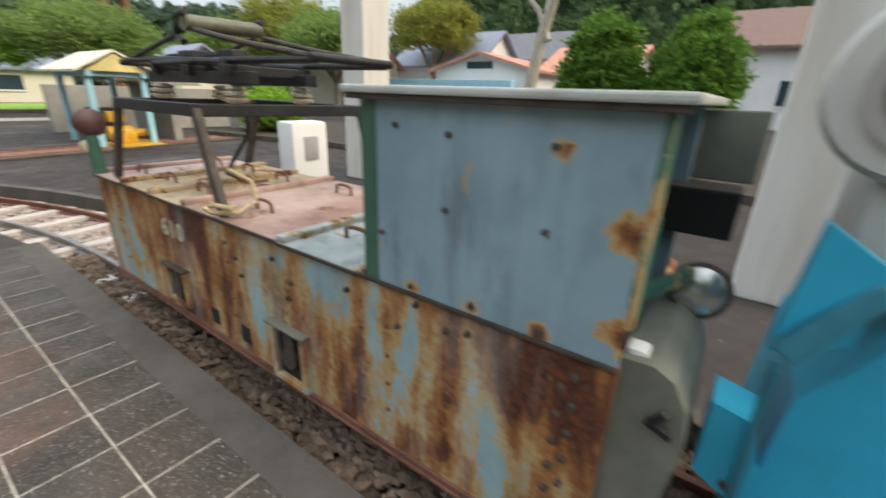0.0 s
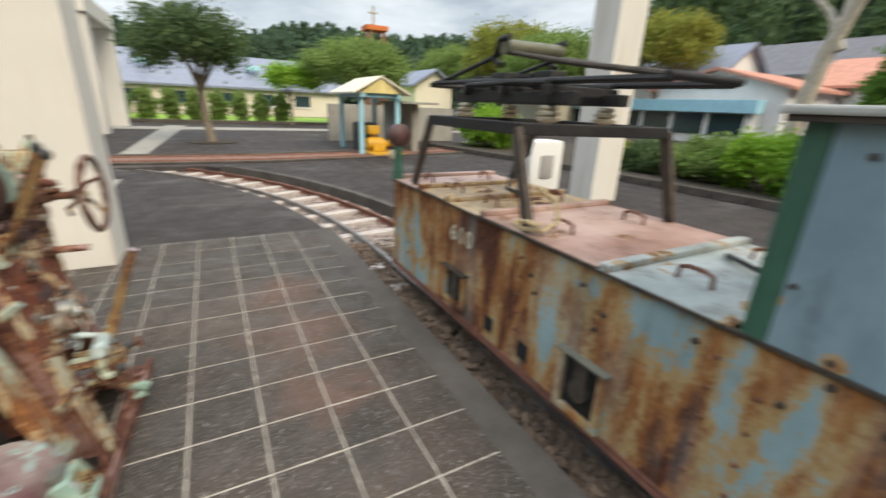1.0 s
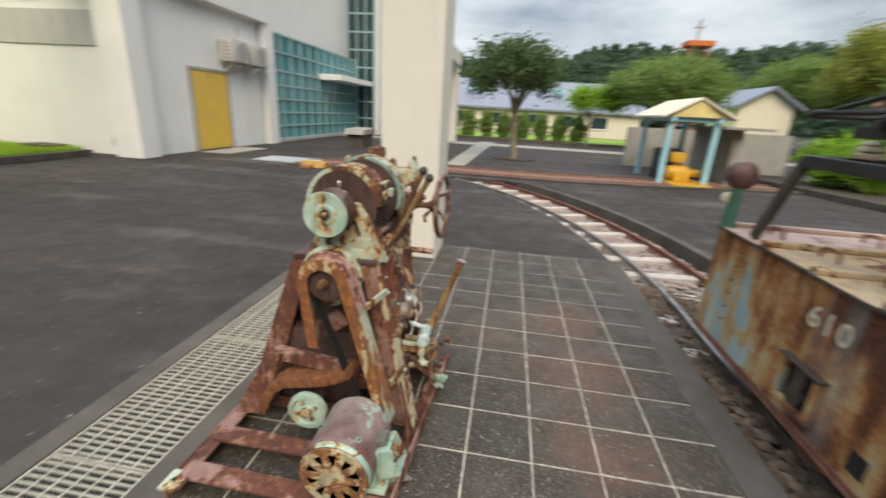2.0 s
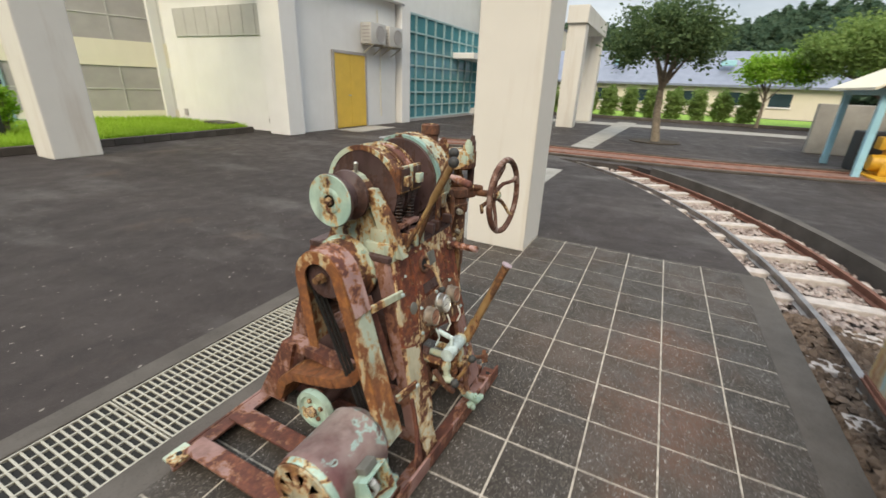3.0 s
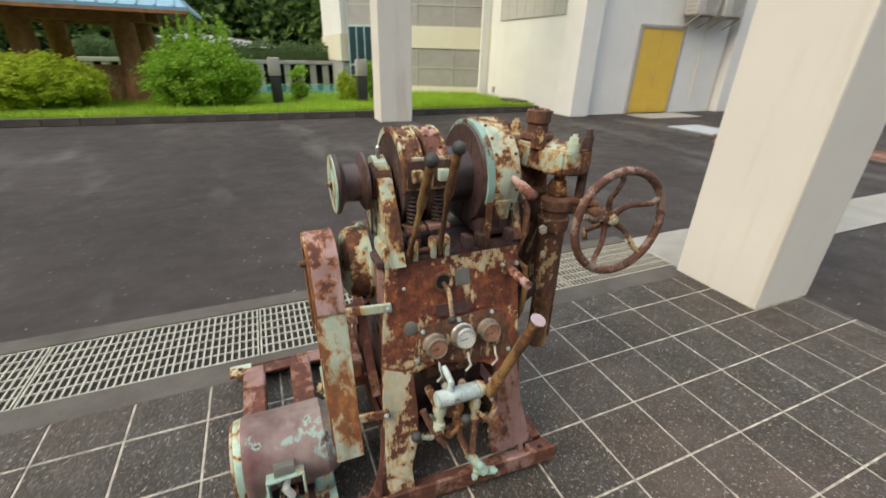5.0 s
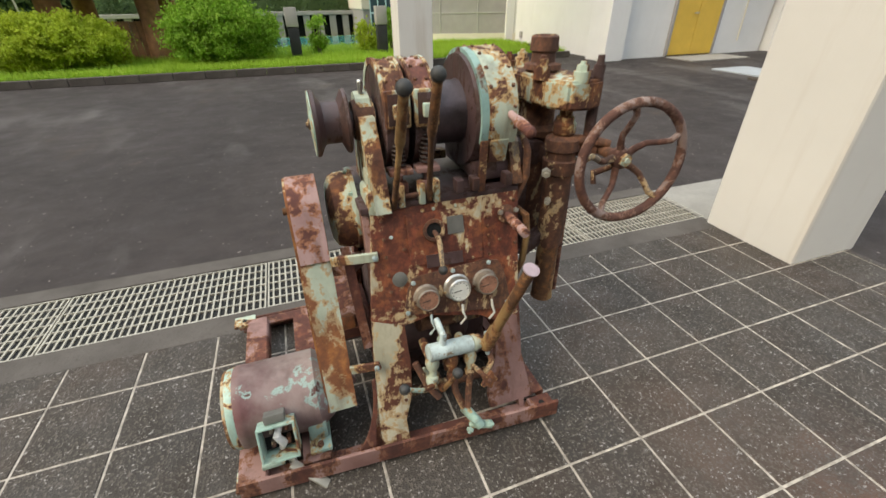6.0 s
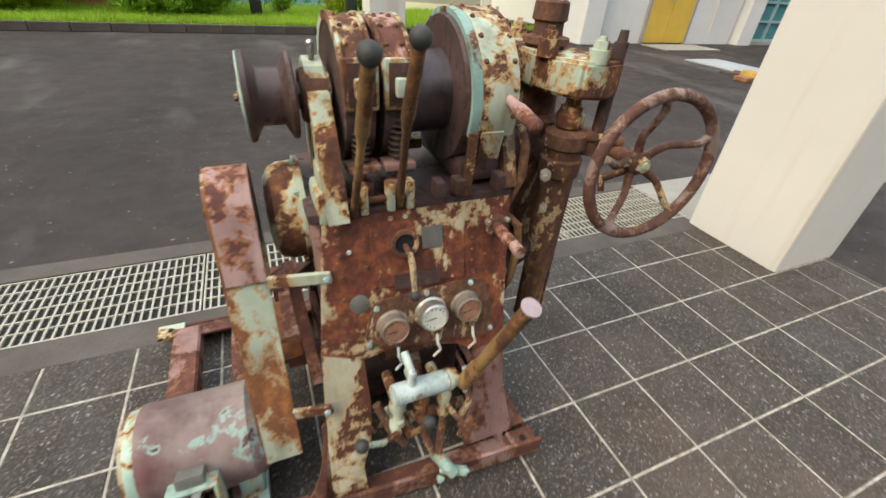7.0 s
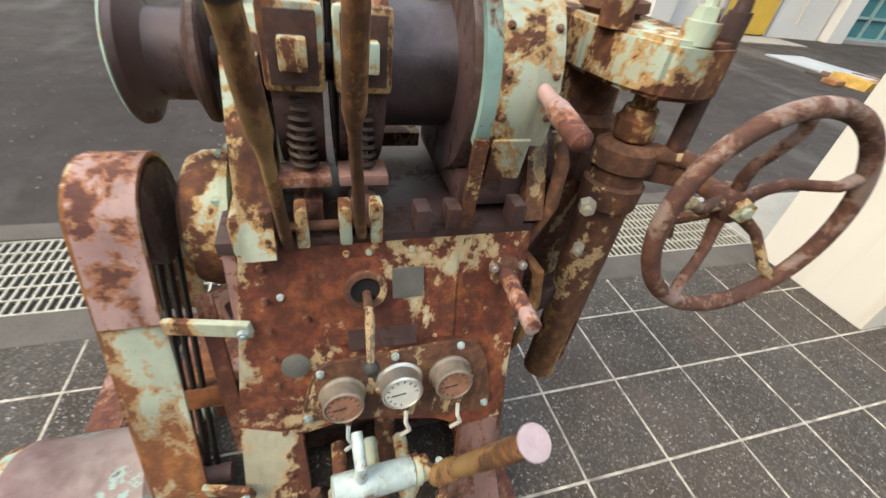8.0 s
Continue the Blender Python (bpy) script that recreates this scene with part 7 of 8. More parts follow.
for p, q, m in (((-1.81, -0.41, 0.725), (-1.945, -0.365, 0.742), M_RCREAM), ((-1.81, -0.305, 0.375), (-1.90, -0.27, 0.40), M_RCREAM)):
    bm = B()
    bar(bm, p, q, 0.012, 0.03, (0, 0, 1), 0.003)
    br = dp("guard_bracket", bm, m, "rusted strap bracket", smooth=False)
    bm = B()
    nut(bm, Vector(q) + Vector((0.012, 0.006, 0)), (0, 1, 0), 0.009, 0.008)
    dp("bracket_nut", bm, M_PALEBLUE, "", br)
bm = B()
bar(bm, (-1.86, -0.46, 0.74), (-1.88, -0.36, 0.40), 0.03, 0.008, (0, 1, 0.2), 0.002)
bar(bm, (-1.83, -0.62, 0.58), (-1.9, -0.55, 0.62), 0.08, 0.05, (0, 0, 1), 0.006)
dp("inner_brace", bm, M_RMAROON, "", None, False)

# idler wheel and curved bracket behind the motor
SHIFT = Vector()
bm = B()
lathe(bm, (-1.715, -0.655, 0.215), SX_, [(0, 0.0), (0, 0.025), (0.012, 0.025), (0.012, 0.06), (0.0, 0.066), (0.0, 0.085), (0.02, 0.088), (0.03, 0.085), (0.03, 0.0)], 32)
idler = dp("idler_wheel", bm, M_RMINT, "pale mint idler wheel")
bm = B()
nut(bm, (-1.716, -0.655, 0.215), (1, 0, 0), 0.026, 0.016)
for i in range(4):
    a = 0.5 + i * 1.57
    nut(bm, (-1.724, -0.655 + 0.042 * math.cos(a), 0.215 + 0.042 * math.sin(a)), (1, 0, 0), 0.011, 0.008)
dp("wheel_nuts", bm, M_RBROWN, "", idler)
bm = B()
cyl(bm, (-1.745, -0.655, 0.215), (-1.93, -0.655, 0.215), 0.03, seg=14)
dp("idler_shaft", bm, M_RDRUM, "", idler)
bm = B()
pts = [(-0.88, 0.17), (-0.84, 0.27), (-0.78, 0.32), (-0.66, 0.345), (-0.56, 0.37), (-0.47, 0.42)]
for i in range(len(pts) - 1):
    bar(bm, (-1.79, pts[i][0], pts[i][1]), (-1.79, pts[i + 1][0], pts[i + 1][1]), 0.11, 0.045, (0, -0.3, 1), 0.008)
dp("curved_bracket", bm, rusted("bracket_orange", (0.4, 0.4, 0.3), 0.8, mid=(0.24, 0.085, 0.03), hot=(0.42, 0.18, 0.05), dark=(0.1, 0.04, 0.02), scale=7), "orange rusted curved bracket")
bm = B()
prism(bm, [(-0.90, 0.10), (-1.05, 0.10), (-0.86, 0.44), (-0.80, 0.44)], lambda u, v, w: Vector((-1.78 - w, u, v)), 0.02)
prism(bm, [(-0.46, 0.40), (-0.86, 0.44), (-0.86, 0.40), (-0.46, 0.36)], lambda u, v, w: Vector((-1.80 - w, u, v)), 0.06)
dp("rear_bracket", bm, M_RMAROON, "", None, False)

# electric motor
MY, MZ = -0.40, 0.232
SHIFT = Vector((-0.04, 0, 0))
bm = B()
R = 0.133
lathe(bm, (-1.37, MY, MZ), SX_, [(0.0, 0.102), (0.0, 0.112), (0.01, 0.124), (0.03, R + 0.002), (0.05, R + 0.002), (0.055, R), (0.27, R), (0.285, 0.12), (0.31, 0.105), (0.32, 0.06), (0.325, 0.02), (0.40, 0.02), (0.40, 0.0)], 44)
motor = dp("motor_housing", bm, rusted("motor_paint", (0.2, 0.085, 0.085), 0.26, (0.33, 0.27, 0.25), dark=(0.07, 0.03, 0.028), mid=(0.15, 0.06, 0.05), hot=(0.26, 0.12, 0.07), primer=(0.3, 0.4, 0.37), scale=5.5, streak=(1, 1, 1)), "maroon and mint motor housing")
# black disc behind the ribs paints shade into the cowl slots
bm = B()
lathe(bm, (-1.385, MY, MZ), SX_, [(0, 0.0), (0, 0.1), (0.006, 0.1), (0.006, 0.0)], 32)
dp("cowl_hollow", bm, M_SHADE, "", motor)
M_COWL = rusted("cowl_ochre", (0.45, 0.42, 0.3), 0.55, mid=(0.26, 0.11, 0.04), hot=(0.5, 0.3, 0.1), dark=(0.12, 0.05, 0.03), scale=10, streak=(1, 1, 1))
bm = B()
lathe(bm, (-1.36, MY, MZ), SX_, [(0, 0.0), (-0.004, 0.03), (0.0, 0.045), (0.008, 0.045), (0.008, 0)], 24)
for r0, r1 in ((0.062, 0.07), (0.085, 0.092), (0.1, 0.126)):
    lathe(bm, (-1.363, MY, MZ), SX_, [(0, r0), (0, r1), (0.008, r1), (0.008, r0), (0, r0)], 36)
cowl = dp("fan_cowl", bm, M_COWL, "ochre rusted slotted fan cowl", motor)
for i in range(10):
    a = i * 0.628
    bm = B()
    bar(bm, (-1.361, MY + 0.04 * math.cos(a), MZ + 0.04 * math.sin(a)), (-1.368, MY + 0.108 * math.cos(a), MZ + 0.108 * math.sin(a)), 0.03, 0.008, (1, 0, 0))
    dp("cowl_rib", bm, M_COWL, "", motor)
for x in (-1.47, -1.62):
    bm = B()
    box(bm, (x - 0.03, MY - 0.12, 0.12), (x + 0.03, MY + 0.13, 0.20), 0.01)
    box(bm, (x - 0.035, MY - 0.15, 0.105), (x + 0.035, MY + 0.17, 0.122), 0.004)
    ft = dp("motor_foot", bm, M_RMINT, "mint flaking motor foot", motor)
    bm = B()
    nut(bm, (x, MY + 0.15, 0.122), (0, 0, 1), 0.011, 0.01)
    dp("foot_bolt", bm, M_RBROWN, "", motor)
bm = B()
lathe(bm, (-1.372, MY, MZ), SX_, [(0.0, 0.128), (0.004, 0.1305), (0.026, 0.1325), (0.032, 0.129), (0.0, 0.128)], 40)
dp("end_ring", bm, M_RMINT, "mint flaking ring at the fan end", motor)
SHIFT = Vector()
bm = B()
box(bm, (-2.36, -0.9, 0.06), (-1.93, -0.5, 0.5), 0.02)
dp("oil_tank", bm, M_RDRUM, "dark rusted oil tank behind the front plate")
# open terminal box
SHIFT = Vector((0.0, -0.035, -0.045))
tb = Matrix.Translation((-1.55, -0.205, 0.275)) @ Matrix.Rotation(radians(24), 4, "X")
bm = B()
wd, ht, dpth, th = 0.055, 0.058, 0.042, 0.007
for lo, hi in (((-wd, -dpth, ht - th), (wd, dpth, ht)), ((-wd, -dpth, -ht), (wd, dpth, -ht + th)), ((-wd, -dpth, -ht + th), (-wd + th, dpth, ht - th)), ((wd - th, -dpth, -ht + th), (wd, dpth, ht - th))):
    box(bm, lo, hi, 0.003, tb)
tbox = dp("terminal_box", bm, M_RMINT, "open mint terminal box", motor)
# black sheet for the shade at the back of the terminal box
bm = B()
box(bm, (-wd + th, -dpth, -ht + th), (wd - th, -dpth + 0.006, ht - th), 0, tb)
dp("box_hollow", bm, M_SHADE, "", tbox)
bm = B()
for i in range(6):
    box(bm, (-0.03 + 0.022 * (i % 3), -dpth + 0.008, -0.03 + 0.045 * (i // 3)), (-0.018 + 0.022 * (i % 3), 0.0, -0.01 + 0.045 * (i // 3)), 0.003, tb)
dp("terminals", bm, M_RBROWN, "", tbox)
bm = B()
tube(bm, [tb @ Vector(p) for p in ((0.0, -0.02, -0.045), (-0.01, 0.0, -0.02), (0.005, 0.01, 0.01), (-0.005, -0.01, 0.03))], [0.01, 0.013, 0.013, 0.01], 8)
dp("wire_wrap", bm, M_WHITEPUTTY, "white insulation wad", tbox)
bm = B()
box(bm, (-0.03, -0.01, ht + 0.004), (0.03, 0.03, ht + 0.03), 0.003, tb)
dp("motor_plate", bm, M_GREYPL, "small grey rating plate", motor)
bm = B()
bar(bm, (-1.56, -0.2, 0.14), (-1.66, -0.14, 0.06), 0.03, 0.01, (0, 0, 1), 0.003)
tube(bm, [(-1.56, -0.22, 0.15), (-1.58, -0.19, 0.1), (-1.62, -0.17, 0.08)], 0.012, 8)
dp("cable_gland", bm, M_STEEL, "", motor)

# rotary head: spindle, crosshead, feed cylinders
SHIFT = Vector((0.028, -0.04, -0.012))
HX, HY = -2.61, -0.575
bm = B()
lathe(bm, (HX, HY, 0.55), (0, 0, 1), [(0, 0.0), (0, 0.07), (0.22, 0.075), (0.3, 0.085), (0.40, 0.085), (0.405, 0.06), (0.43, 0.06), (0.435, 0.082), (0.455, 0.085), (0.47, 0.06), (0.52, 0.058), (0.55, 0.058), (0.56, 0.0)], 30)
dp("rotary_head", bm, M_RBROWN, "brown cast rotary head")
bm = B()
lathe(bm, (HX, HY, 1.10), (0, 0, 1), [(0, 0.05), (0.09, 0.05), (0.095, 0.062), (0.11, 0.06), (0.115, 0.04), (0.145, 0.038), (0.15, 0.046), (0.19, 0.044), (0.195, 0.036), (0.17, 0.03)], 24)
dp("spindle", bm, M_RBROWN, "rusted hollow spindle")
bm = B()
ol = [(-2.53, -0.50), (-2.545, -0.42), (-2.58, -0.36), (-2.64, -0.345), (-2.70, -0.365), (-2.72, -0.42), (-2.70, -0.50), (-2.71, -0.62), (-2.70, -0.74), (-2.63, -0.79), (-2.56, -0.76), (-2.53, -0.66)]
prism(bm, ol, lambda u, v, w: Vector((u, v, 1.10 + w)), 0.085)
bmesh.ops.bevel(bm, geom=[e for e in bm.edges], offset=0.008, segments=2, affect="EDGES")
cross = dp("crosshead", bm, M_RCREAM, "cream and mint flaking crosshead casting")
for x, y, h in ((-2.625, -0.378, 0.02), (-2.545, -0.47, 0.03), (-2.69, -0.40, 0.0), (-2.63, -0.75, 0.02), (-2.55, -0.7, 0.02)):
    bm = B()
    cyl(bm, (x, y, 1.18), (x, y, 1.19 + h), 0.026, seg=16)
    nut(bm, (x, y, 1.19 + h), (0, 0, 1), 0.019, 0.018)
    dp("crosshead_bolt", bm, M_RCREAM if h > 0 else M_RDRUM, "", cross)
bm = B()
cyl(bm, (-2.69, -0.385, 0.98), (-2.69, -0.385, 1.225), 0.017, seg=14)
cyl(bm, (-2.69, -0.385, 1.22), (-2.69, -0.385, 1.25), 0.013, 0.01, seg=10)
dp("guide_pin", bm, M_RDRUM, "dark guide pin", cross)
for y, front_ in ((-0.425, True), (-0.73, False)):
    x = -2.622
    bm = B()
    cyl(bm, (x, y, 1.0), (x, y, 1.11), 0.02, seg=14)
    lathe(bm, (x, y, 1.015), (0, 0, 1), [(0, 0.034), (0.004, 0.037), (0.035, 0.037), (0.04, 0.032), (0.055, 0.028), (0.055, 0.0)], 8)
    dp("cylinder_nut", bm, M_RCREAM, "cream hexagonal gland nut")
    bm = B()
    lathe(bm, (x, y, 0.60), (0, 0, 1), [(0, 0.0), (0, 0.045), (0.2, 0.048), (0.28, 0.048), (0.285, 0.056), (0.33, 0.058), (0.335, 0.05), (0.36, 0.05), (0.365, 0.058), (0.40, 0.056), (0.41, 0.04), (0.415, 0.0)], 26)
    dp("feed_cylinder", bm, M_RBROWN, "brown feed cylinder with collars")
    bm = B()
    cyl(bm, (x, y, 0.37), (x, y, 0.60), 0.040, seg=24)
    cyl(bm, (x, y, 0.355), (x, y, 0.375), 0.043, 0.041, seg=24)
    dp("cylinder_tube", bm, M_ROCHRE, "ochre lower cylinder tube")
bm = B()
cyl(bm, (-2.68, -0.43, 0.37), (-2.675, -0.43, 0.82), 0.011, seg=10)
dp("hydraulic_pipe", bm, M_RMAROON, "dark red hydraulic pipe")
bm = B()
nut(bm, (-2.54, -0.375, 0.91), (0.5, 0.9, 0), 0.016, 0.02)
dp("pipe_union", bm, M_STEEL)
bm = B()
nut(bm, (-2.57, -0.39, 0.80), (0.6, 0.8, 0), 0.012, 0.02)
dp("pipe_union", bm, M_STEEL)
bm = B()
bar(bm, (-2.42, -0.6, 0.72), (-2.56, -0.58, 0.72), 0.2, 0.25, (0, 0, 1), 0.02)
dp("head_bracket", bm, M_RDRUM)
bm = B()
bar(bm, (-2.5, -0.44, 0.58), (-2.62, -0.44, 0.66), 0.05, 0.05, (0, 0, 1), 0.01)
dp("head_bracket", bm, M_RDRUM)
bm = B()
bar(bm, (-2.42, -0.58, 0.95), (-2.6, -0.58, 0.93), 0.18, 0.09, (0, 0, 1), 0.02)
bar(bm, (-2.6, -0.7, 0.93), (-2.62, -0.40, 0.93), 0.07, 0.06, (0, 0, 1), 0.01)
dp("head_bracket", bm, M_RDRUM)

# handwheel with five bent spokes
SHIFT = Vector()
WC = Vector((-2.701, -0.256, 0.956))
WN = Vector((0.056, 1.0, 0.028)).normalized()
w1 = Vector((0, 0, 1)) - WN * WN.z
w1.normalize()
w2 = WN.cross(w1)
WR = 0.176
WH = WC - WN * 0.052       # hub centre
bm = B()
tube(bm, [WC + (w1 * math.cos(a) + w2 * math.sin(a)) * WR for a in [2 * math.pi * i / 64 for i in range(64)]], 0.0145, 12, closed=True)
wheel = dp("handwheel", bm, M_RWHEEL, "brown rusted handwheel rim")
bm = B()
lathe(bm, WH - WN * 0.03, WN, [(0, 0.0), (0, 0.027), (0.012, 0.03), (0.03, 0.034), (0.042, 0.031), (0.046, 0.024), (0.05, 0.0)], 24)
dp("hub", bm, M_RWHEEL, "", wheel)
bm = B()
nut(bm, WH + WN * 0.018, WN, 0.021, 0.012)
dp("hub_nut", bm, M_RCREAM, "", wheel)
for i in range(5):
    a = math.radians(8 + 72 * i)
    d = w1 * math.cos(a) + w2 * math.sin(a)
    e = w1 * math.cos(a + 1.57) + w2 * math.sin(a + 1.57)
    bm = B()
    pts = [WH + d * 0.022, WH + d * 0.05 + e * 0.008 + WN * 0.006, WH + d * 0.08 + e * 0.012 + WN * 0.018,
           WH + d * 0.11 + e * 0.002 + WN * 0.034, WH + d * 0.14 - e * 0.008 + WN * 0.046, WC + d * (WR - 0.004)]
    tube(bm, pts, [0.0125, 0.011, 0.0095, 0.009, 0.0095, 0.0115], 10)
    dp("spoke", bm, M_RBROWN if i in (1, 3) else M_RWHEEL, "", wheel)
bm = B()
cyl(bm, WH - WN * 0.03, WH - WN * 0.12, 0.018, seg=14)
bar(bm, (-2.60, -0.47, 0.955), (-2.70, -0.42, 0.955), 0.05, 0.05, (0, 0, 1), 0.012)
tube(bm, [(-2.61, -0.45, 0.985), (-2.67, -0.415, 0.985), (-2.72, -0.385, 0.975)], [0.018, 0.017, 0.014], 10)
dp("wheel_arm", bm, M_RBROWN, "rusted arm of the handwheel")
bm = B()
tube(bm, [WH + w1 * -0.03 + WN * -0.02, (-2.645, -0.35, 0.90), (-2.65, -0.345, 0.865)], [0.008, 0.012, 0.009], 8)
dp("wheel_latch", bm, M_RBROWN, "", wheel)

# ---- blue loader coupled behind ----
loader = thing("blue_loader", "bright blue painted mine loader with a grey drum", "loader", (0.95, 2.1, 0))
bm = B()
prism(bm, [(0.52, 0.16), (1.7, 0.16), (1.7, 1.05), (0.72, 1.05), (0.56, 0.80)], lambda u, v, w: Vector((u, 1.80 + w, v)), 0.7)
part("body", bm, M_BRIGHT, loader, "bright blue steel body", smooth=False)
bm = B()
prism(bm, [(0.47, 0.93), (0.50, 1.24), (0.62, 1.16), (0.60, 0.99)], lambda u, v, w: Vector((u, 1.74 + w, v)), 0.05)
part("side_arm", bm, M_BRIGHT, loader, smooth=False)
bm = B()
prism(bm, [(0.405, 0.54), (0.405, 0.76), (0.50, 0.74), (0.54, 0.58), (0.52, 0.48)], lambda u, v, w: Vector((u, 1.72 + w, v)), 0.14)
part("coupling_box", bm, M_BRIGHT, loader, "light blue coupling box", smooth=False)
bm = B()
bar(bm, (0.49, 1.70, 0.95), (0.62, 1.76, 1.12), 0.05, 0.045, (0, 1, 0), 0.006)
bar(bm, (0.50, 1.70, 0.35), (0.49, 1.70, 0.92), 0.02, 0.04, (0, 1, 0), 0.004)
part("hydraulic_strut", bm, plain("dark_teal_strut", (0.02, 0.14, 0.2), 0.4), loader, smooth=False)
bm = B()
lathe(bm, (0.60, 1.80, 1.50), (0.25, 1, 0), [(0, 0.0), (0.0, 0.17), (0.02, 0.185), (0.03, 0.16), (0.30, 0.16), (0.32, 0.19), (0.34, 0.0)], 32)
drum_ = part("drum", bm, M_SHUTTER, loader, "pale grey drum")
bm = B()
lathe(bm, (0.61, 1.785, 1.50), (0.25, 1, 0), [(0, 0.1), (0, 0.13), (0.012, 0.13), (0.012, 0.1), (0, 0.1)], 28)
part("drum_ring", bm, M_GREYPANEL, drum_)
bm = B()
box(bm, (0.56, 1.86, 1.05), (0.95, 2.2, 1.34), 0.03)
part("drum_mount", bm, M_SHUTTER, loader)
bm = B()
tube(bm, [(0.36, 1.85, 0.60), (0.40, 1.80, 0.56), (0.44, 1.76, 0.55), (0.50, 1.72, 0.53)], 0.02, 8)
solid("coupling_chain", bm, M_BROWNIRON, "rusted coupling link between locomotive and loader", "coupling", True)
for x in (0.85, 1.45):
    bm = B()
    lathe(bm, (x, 1.72, 0.14), (0, 1, 0), [(0, 0.0), (0, 0.17), (0.06, 0.17), (0.065, 0.19), (0.08, 0.19), (0.08, 0)], 24)
    part("wheel", bm, M_BROWNIRON, loader)

# ---- little shelter with a yellow machine ----
sh = thing("shelter", "small open shelter with light blue posts and yellow gable", "shelter", (-13.2, 4.65, 0))
for x, y in ((-12.15, 4.1), (-12.15, 5.2), (-14.2, 4.1), (-14.2, 5.2)):
    bm = B()
    box(bm, (x - 0.06, y - 0.06, 0), (x + 0.06, y + 0.06, 1.62), 0.008)
    part("post", bm, M_SKYBLUE, sh, smooth=False)
bm = B()
for y in (4.1, 5.2):
    box(bm, (-14.35, y - 0.06, 1.58), (-11.98, y + 0.06, 1.7), 0.008)
for x in (-12.15, -14.2):
    box(bm, (x - 0.05, 4.16, 1.585), (x + 0.05, 5.14, 1.695), 0.006)
part("eave_beam", bm, M_SKYBLUE, sh, smooth=False)
for y0 in (3.8, 5.5):
    bm = B()
    vs = [(-14.55, y0, 1.66), (-11.8, y0, 1.66), (-11.95, 4.65, 2.12), (-14.4, 4.65, 2.12)]
    a = [bm.verts.new(q) for q in vs]
    b = [bm.verts.new((q[0], q[1], q[2] + 0.05)) for q in vs]
    bm.faces.new(a), bm.faces.new(b[::-1])
    for i in range(4):
        bm.faces.new((a[i], b[i], b[(i + 1) % 4], a[(i + 1) % 4]))
    bmesh.ops.recalc_face_normals(bm, faces=bm.faces[:])
    part("roof_slope", bm, M_CREAM, sh, "cream white roof slope", smooth=False)
bm = B()
prism(bm, [(4.0, 1.70), (5.3, 1.70), (4.65, 2.08)], lambda u, v, w: Vector((-11.98 - w, u, v)), 0.04)
part("gable", bm, plain("pale_yellow_paint", (0.72, 0.6, 0.26), 0.6), sh, "pale yellow gable", smooth=False)
pump = thing("yellow_pump", "yellow painted pump on a base plate under the shelter", "pump", (-12.6, 4.65, 0))
M_YEL = plain("machine_yellow", (0.6, 0.33, 0.03), 0.5, vary=0.2)
bm = B()
box(bm, (-13.0, 4.3, 0.0), (-11.7, 5.3, 0.05), 0.01)
part("base_plate", bm, M_YEL, pump)
bm = B()
lathe(bm, (-12.5, 4.35, 0.28), (0, 1, 0), [(0, 0.0), (0, 0.16), (0.2, 0.18), (0.5, 0.18), (0.6, 0.1), (0.8, 0.1), (0.8, 0)], 20)
box(bm, (-12.7, 4.5, 0.05), (-12.3, 4.9, 0.3), 0.02)
part("casing", bm, M_YEL, pump)
bm = B()
box(bm, (-12.7, 4.4, 0.55), (-12.4, 4.75, 0.8), 0.03)
cyl(bm, (-12.55, 4.58, 0.4), (-12.55, 4.58, 0.6), 0.06, seg=12)
part("head", bm, M_YEL, pump)
bm = B()
box(bm, (-13.7, 4.3, 0.0), (-13.1, 4.9, 0.85), 0.04)
solid("switch_box", bm, plain_dark, "dark equipment box under the shelter", "box")
gw = thing("garden_wall", "beige block wall behind the shelter", "wall", (-16, 5.5, 0))
gw["kind"] = "structure"
bm = B()
box(bm, (-16.6, 4.2, 0), (-16.4, 9.5, 1.35), 0.02)
part("wall_panel", bm, M_CONC2, gw, smooth=False)
bm = B()
box(bm, (-15.2, 5.9, 0), (-12.6, 6.1, 1.45), 0.02)
box(bm, (-15.4, 5.4, 1.45), (-12.2, 6.6, 1.52), 0.01)
part("wall_screen", bm, M_CONC2, gw, smooth=False)

# ---- trees of the yard ----
tree("tree", "dark green rounded tree in the asphalt yard", (-15.9, 0.28, 0), 1.9, 0.12, (-15.9, 0.0, 2.9), (1.4, 1.45, 0.98), M_LEAFD, 31, 120, 85, 0.2, 0.11, lean=(0.0, -0.15))
bm = B()
prism(bm, [(-15.9 + 0.7 * math.cos(a), 0.28 + 0.75 * math.sin(a)) for a in [i * 0.35 for i in range(18)]], lambda u, v, w: Vector((u, v, 0.002 + w)), 0.03)
solid("tree_bed", bm, M_SOIL, "bare brown soil round the yard tree", kind="structure")
tree("tree", "light green spreading tree beyond the shelter", (-26, 8.6, 0), 2.0, 0.16, (-26, 8.3, 3.3), (2.3, 2.9, 1.4), M_LEAF, 32, 200, 100, 0.3, 0.16)
tree("tree", "small yellow-green tree by the road", (-27, 4.6, 0), 1.6, 0.08, (-27, 4.9, 2.6), (1.0, 1.5, 0.7), M_LEAFB, 33, 60, 70, 0.25, 0.16)
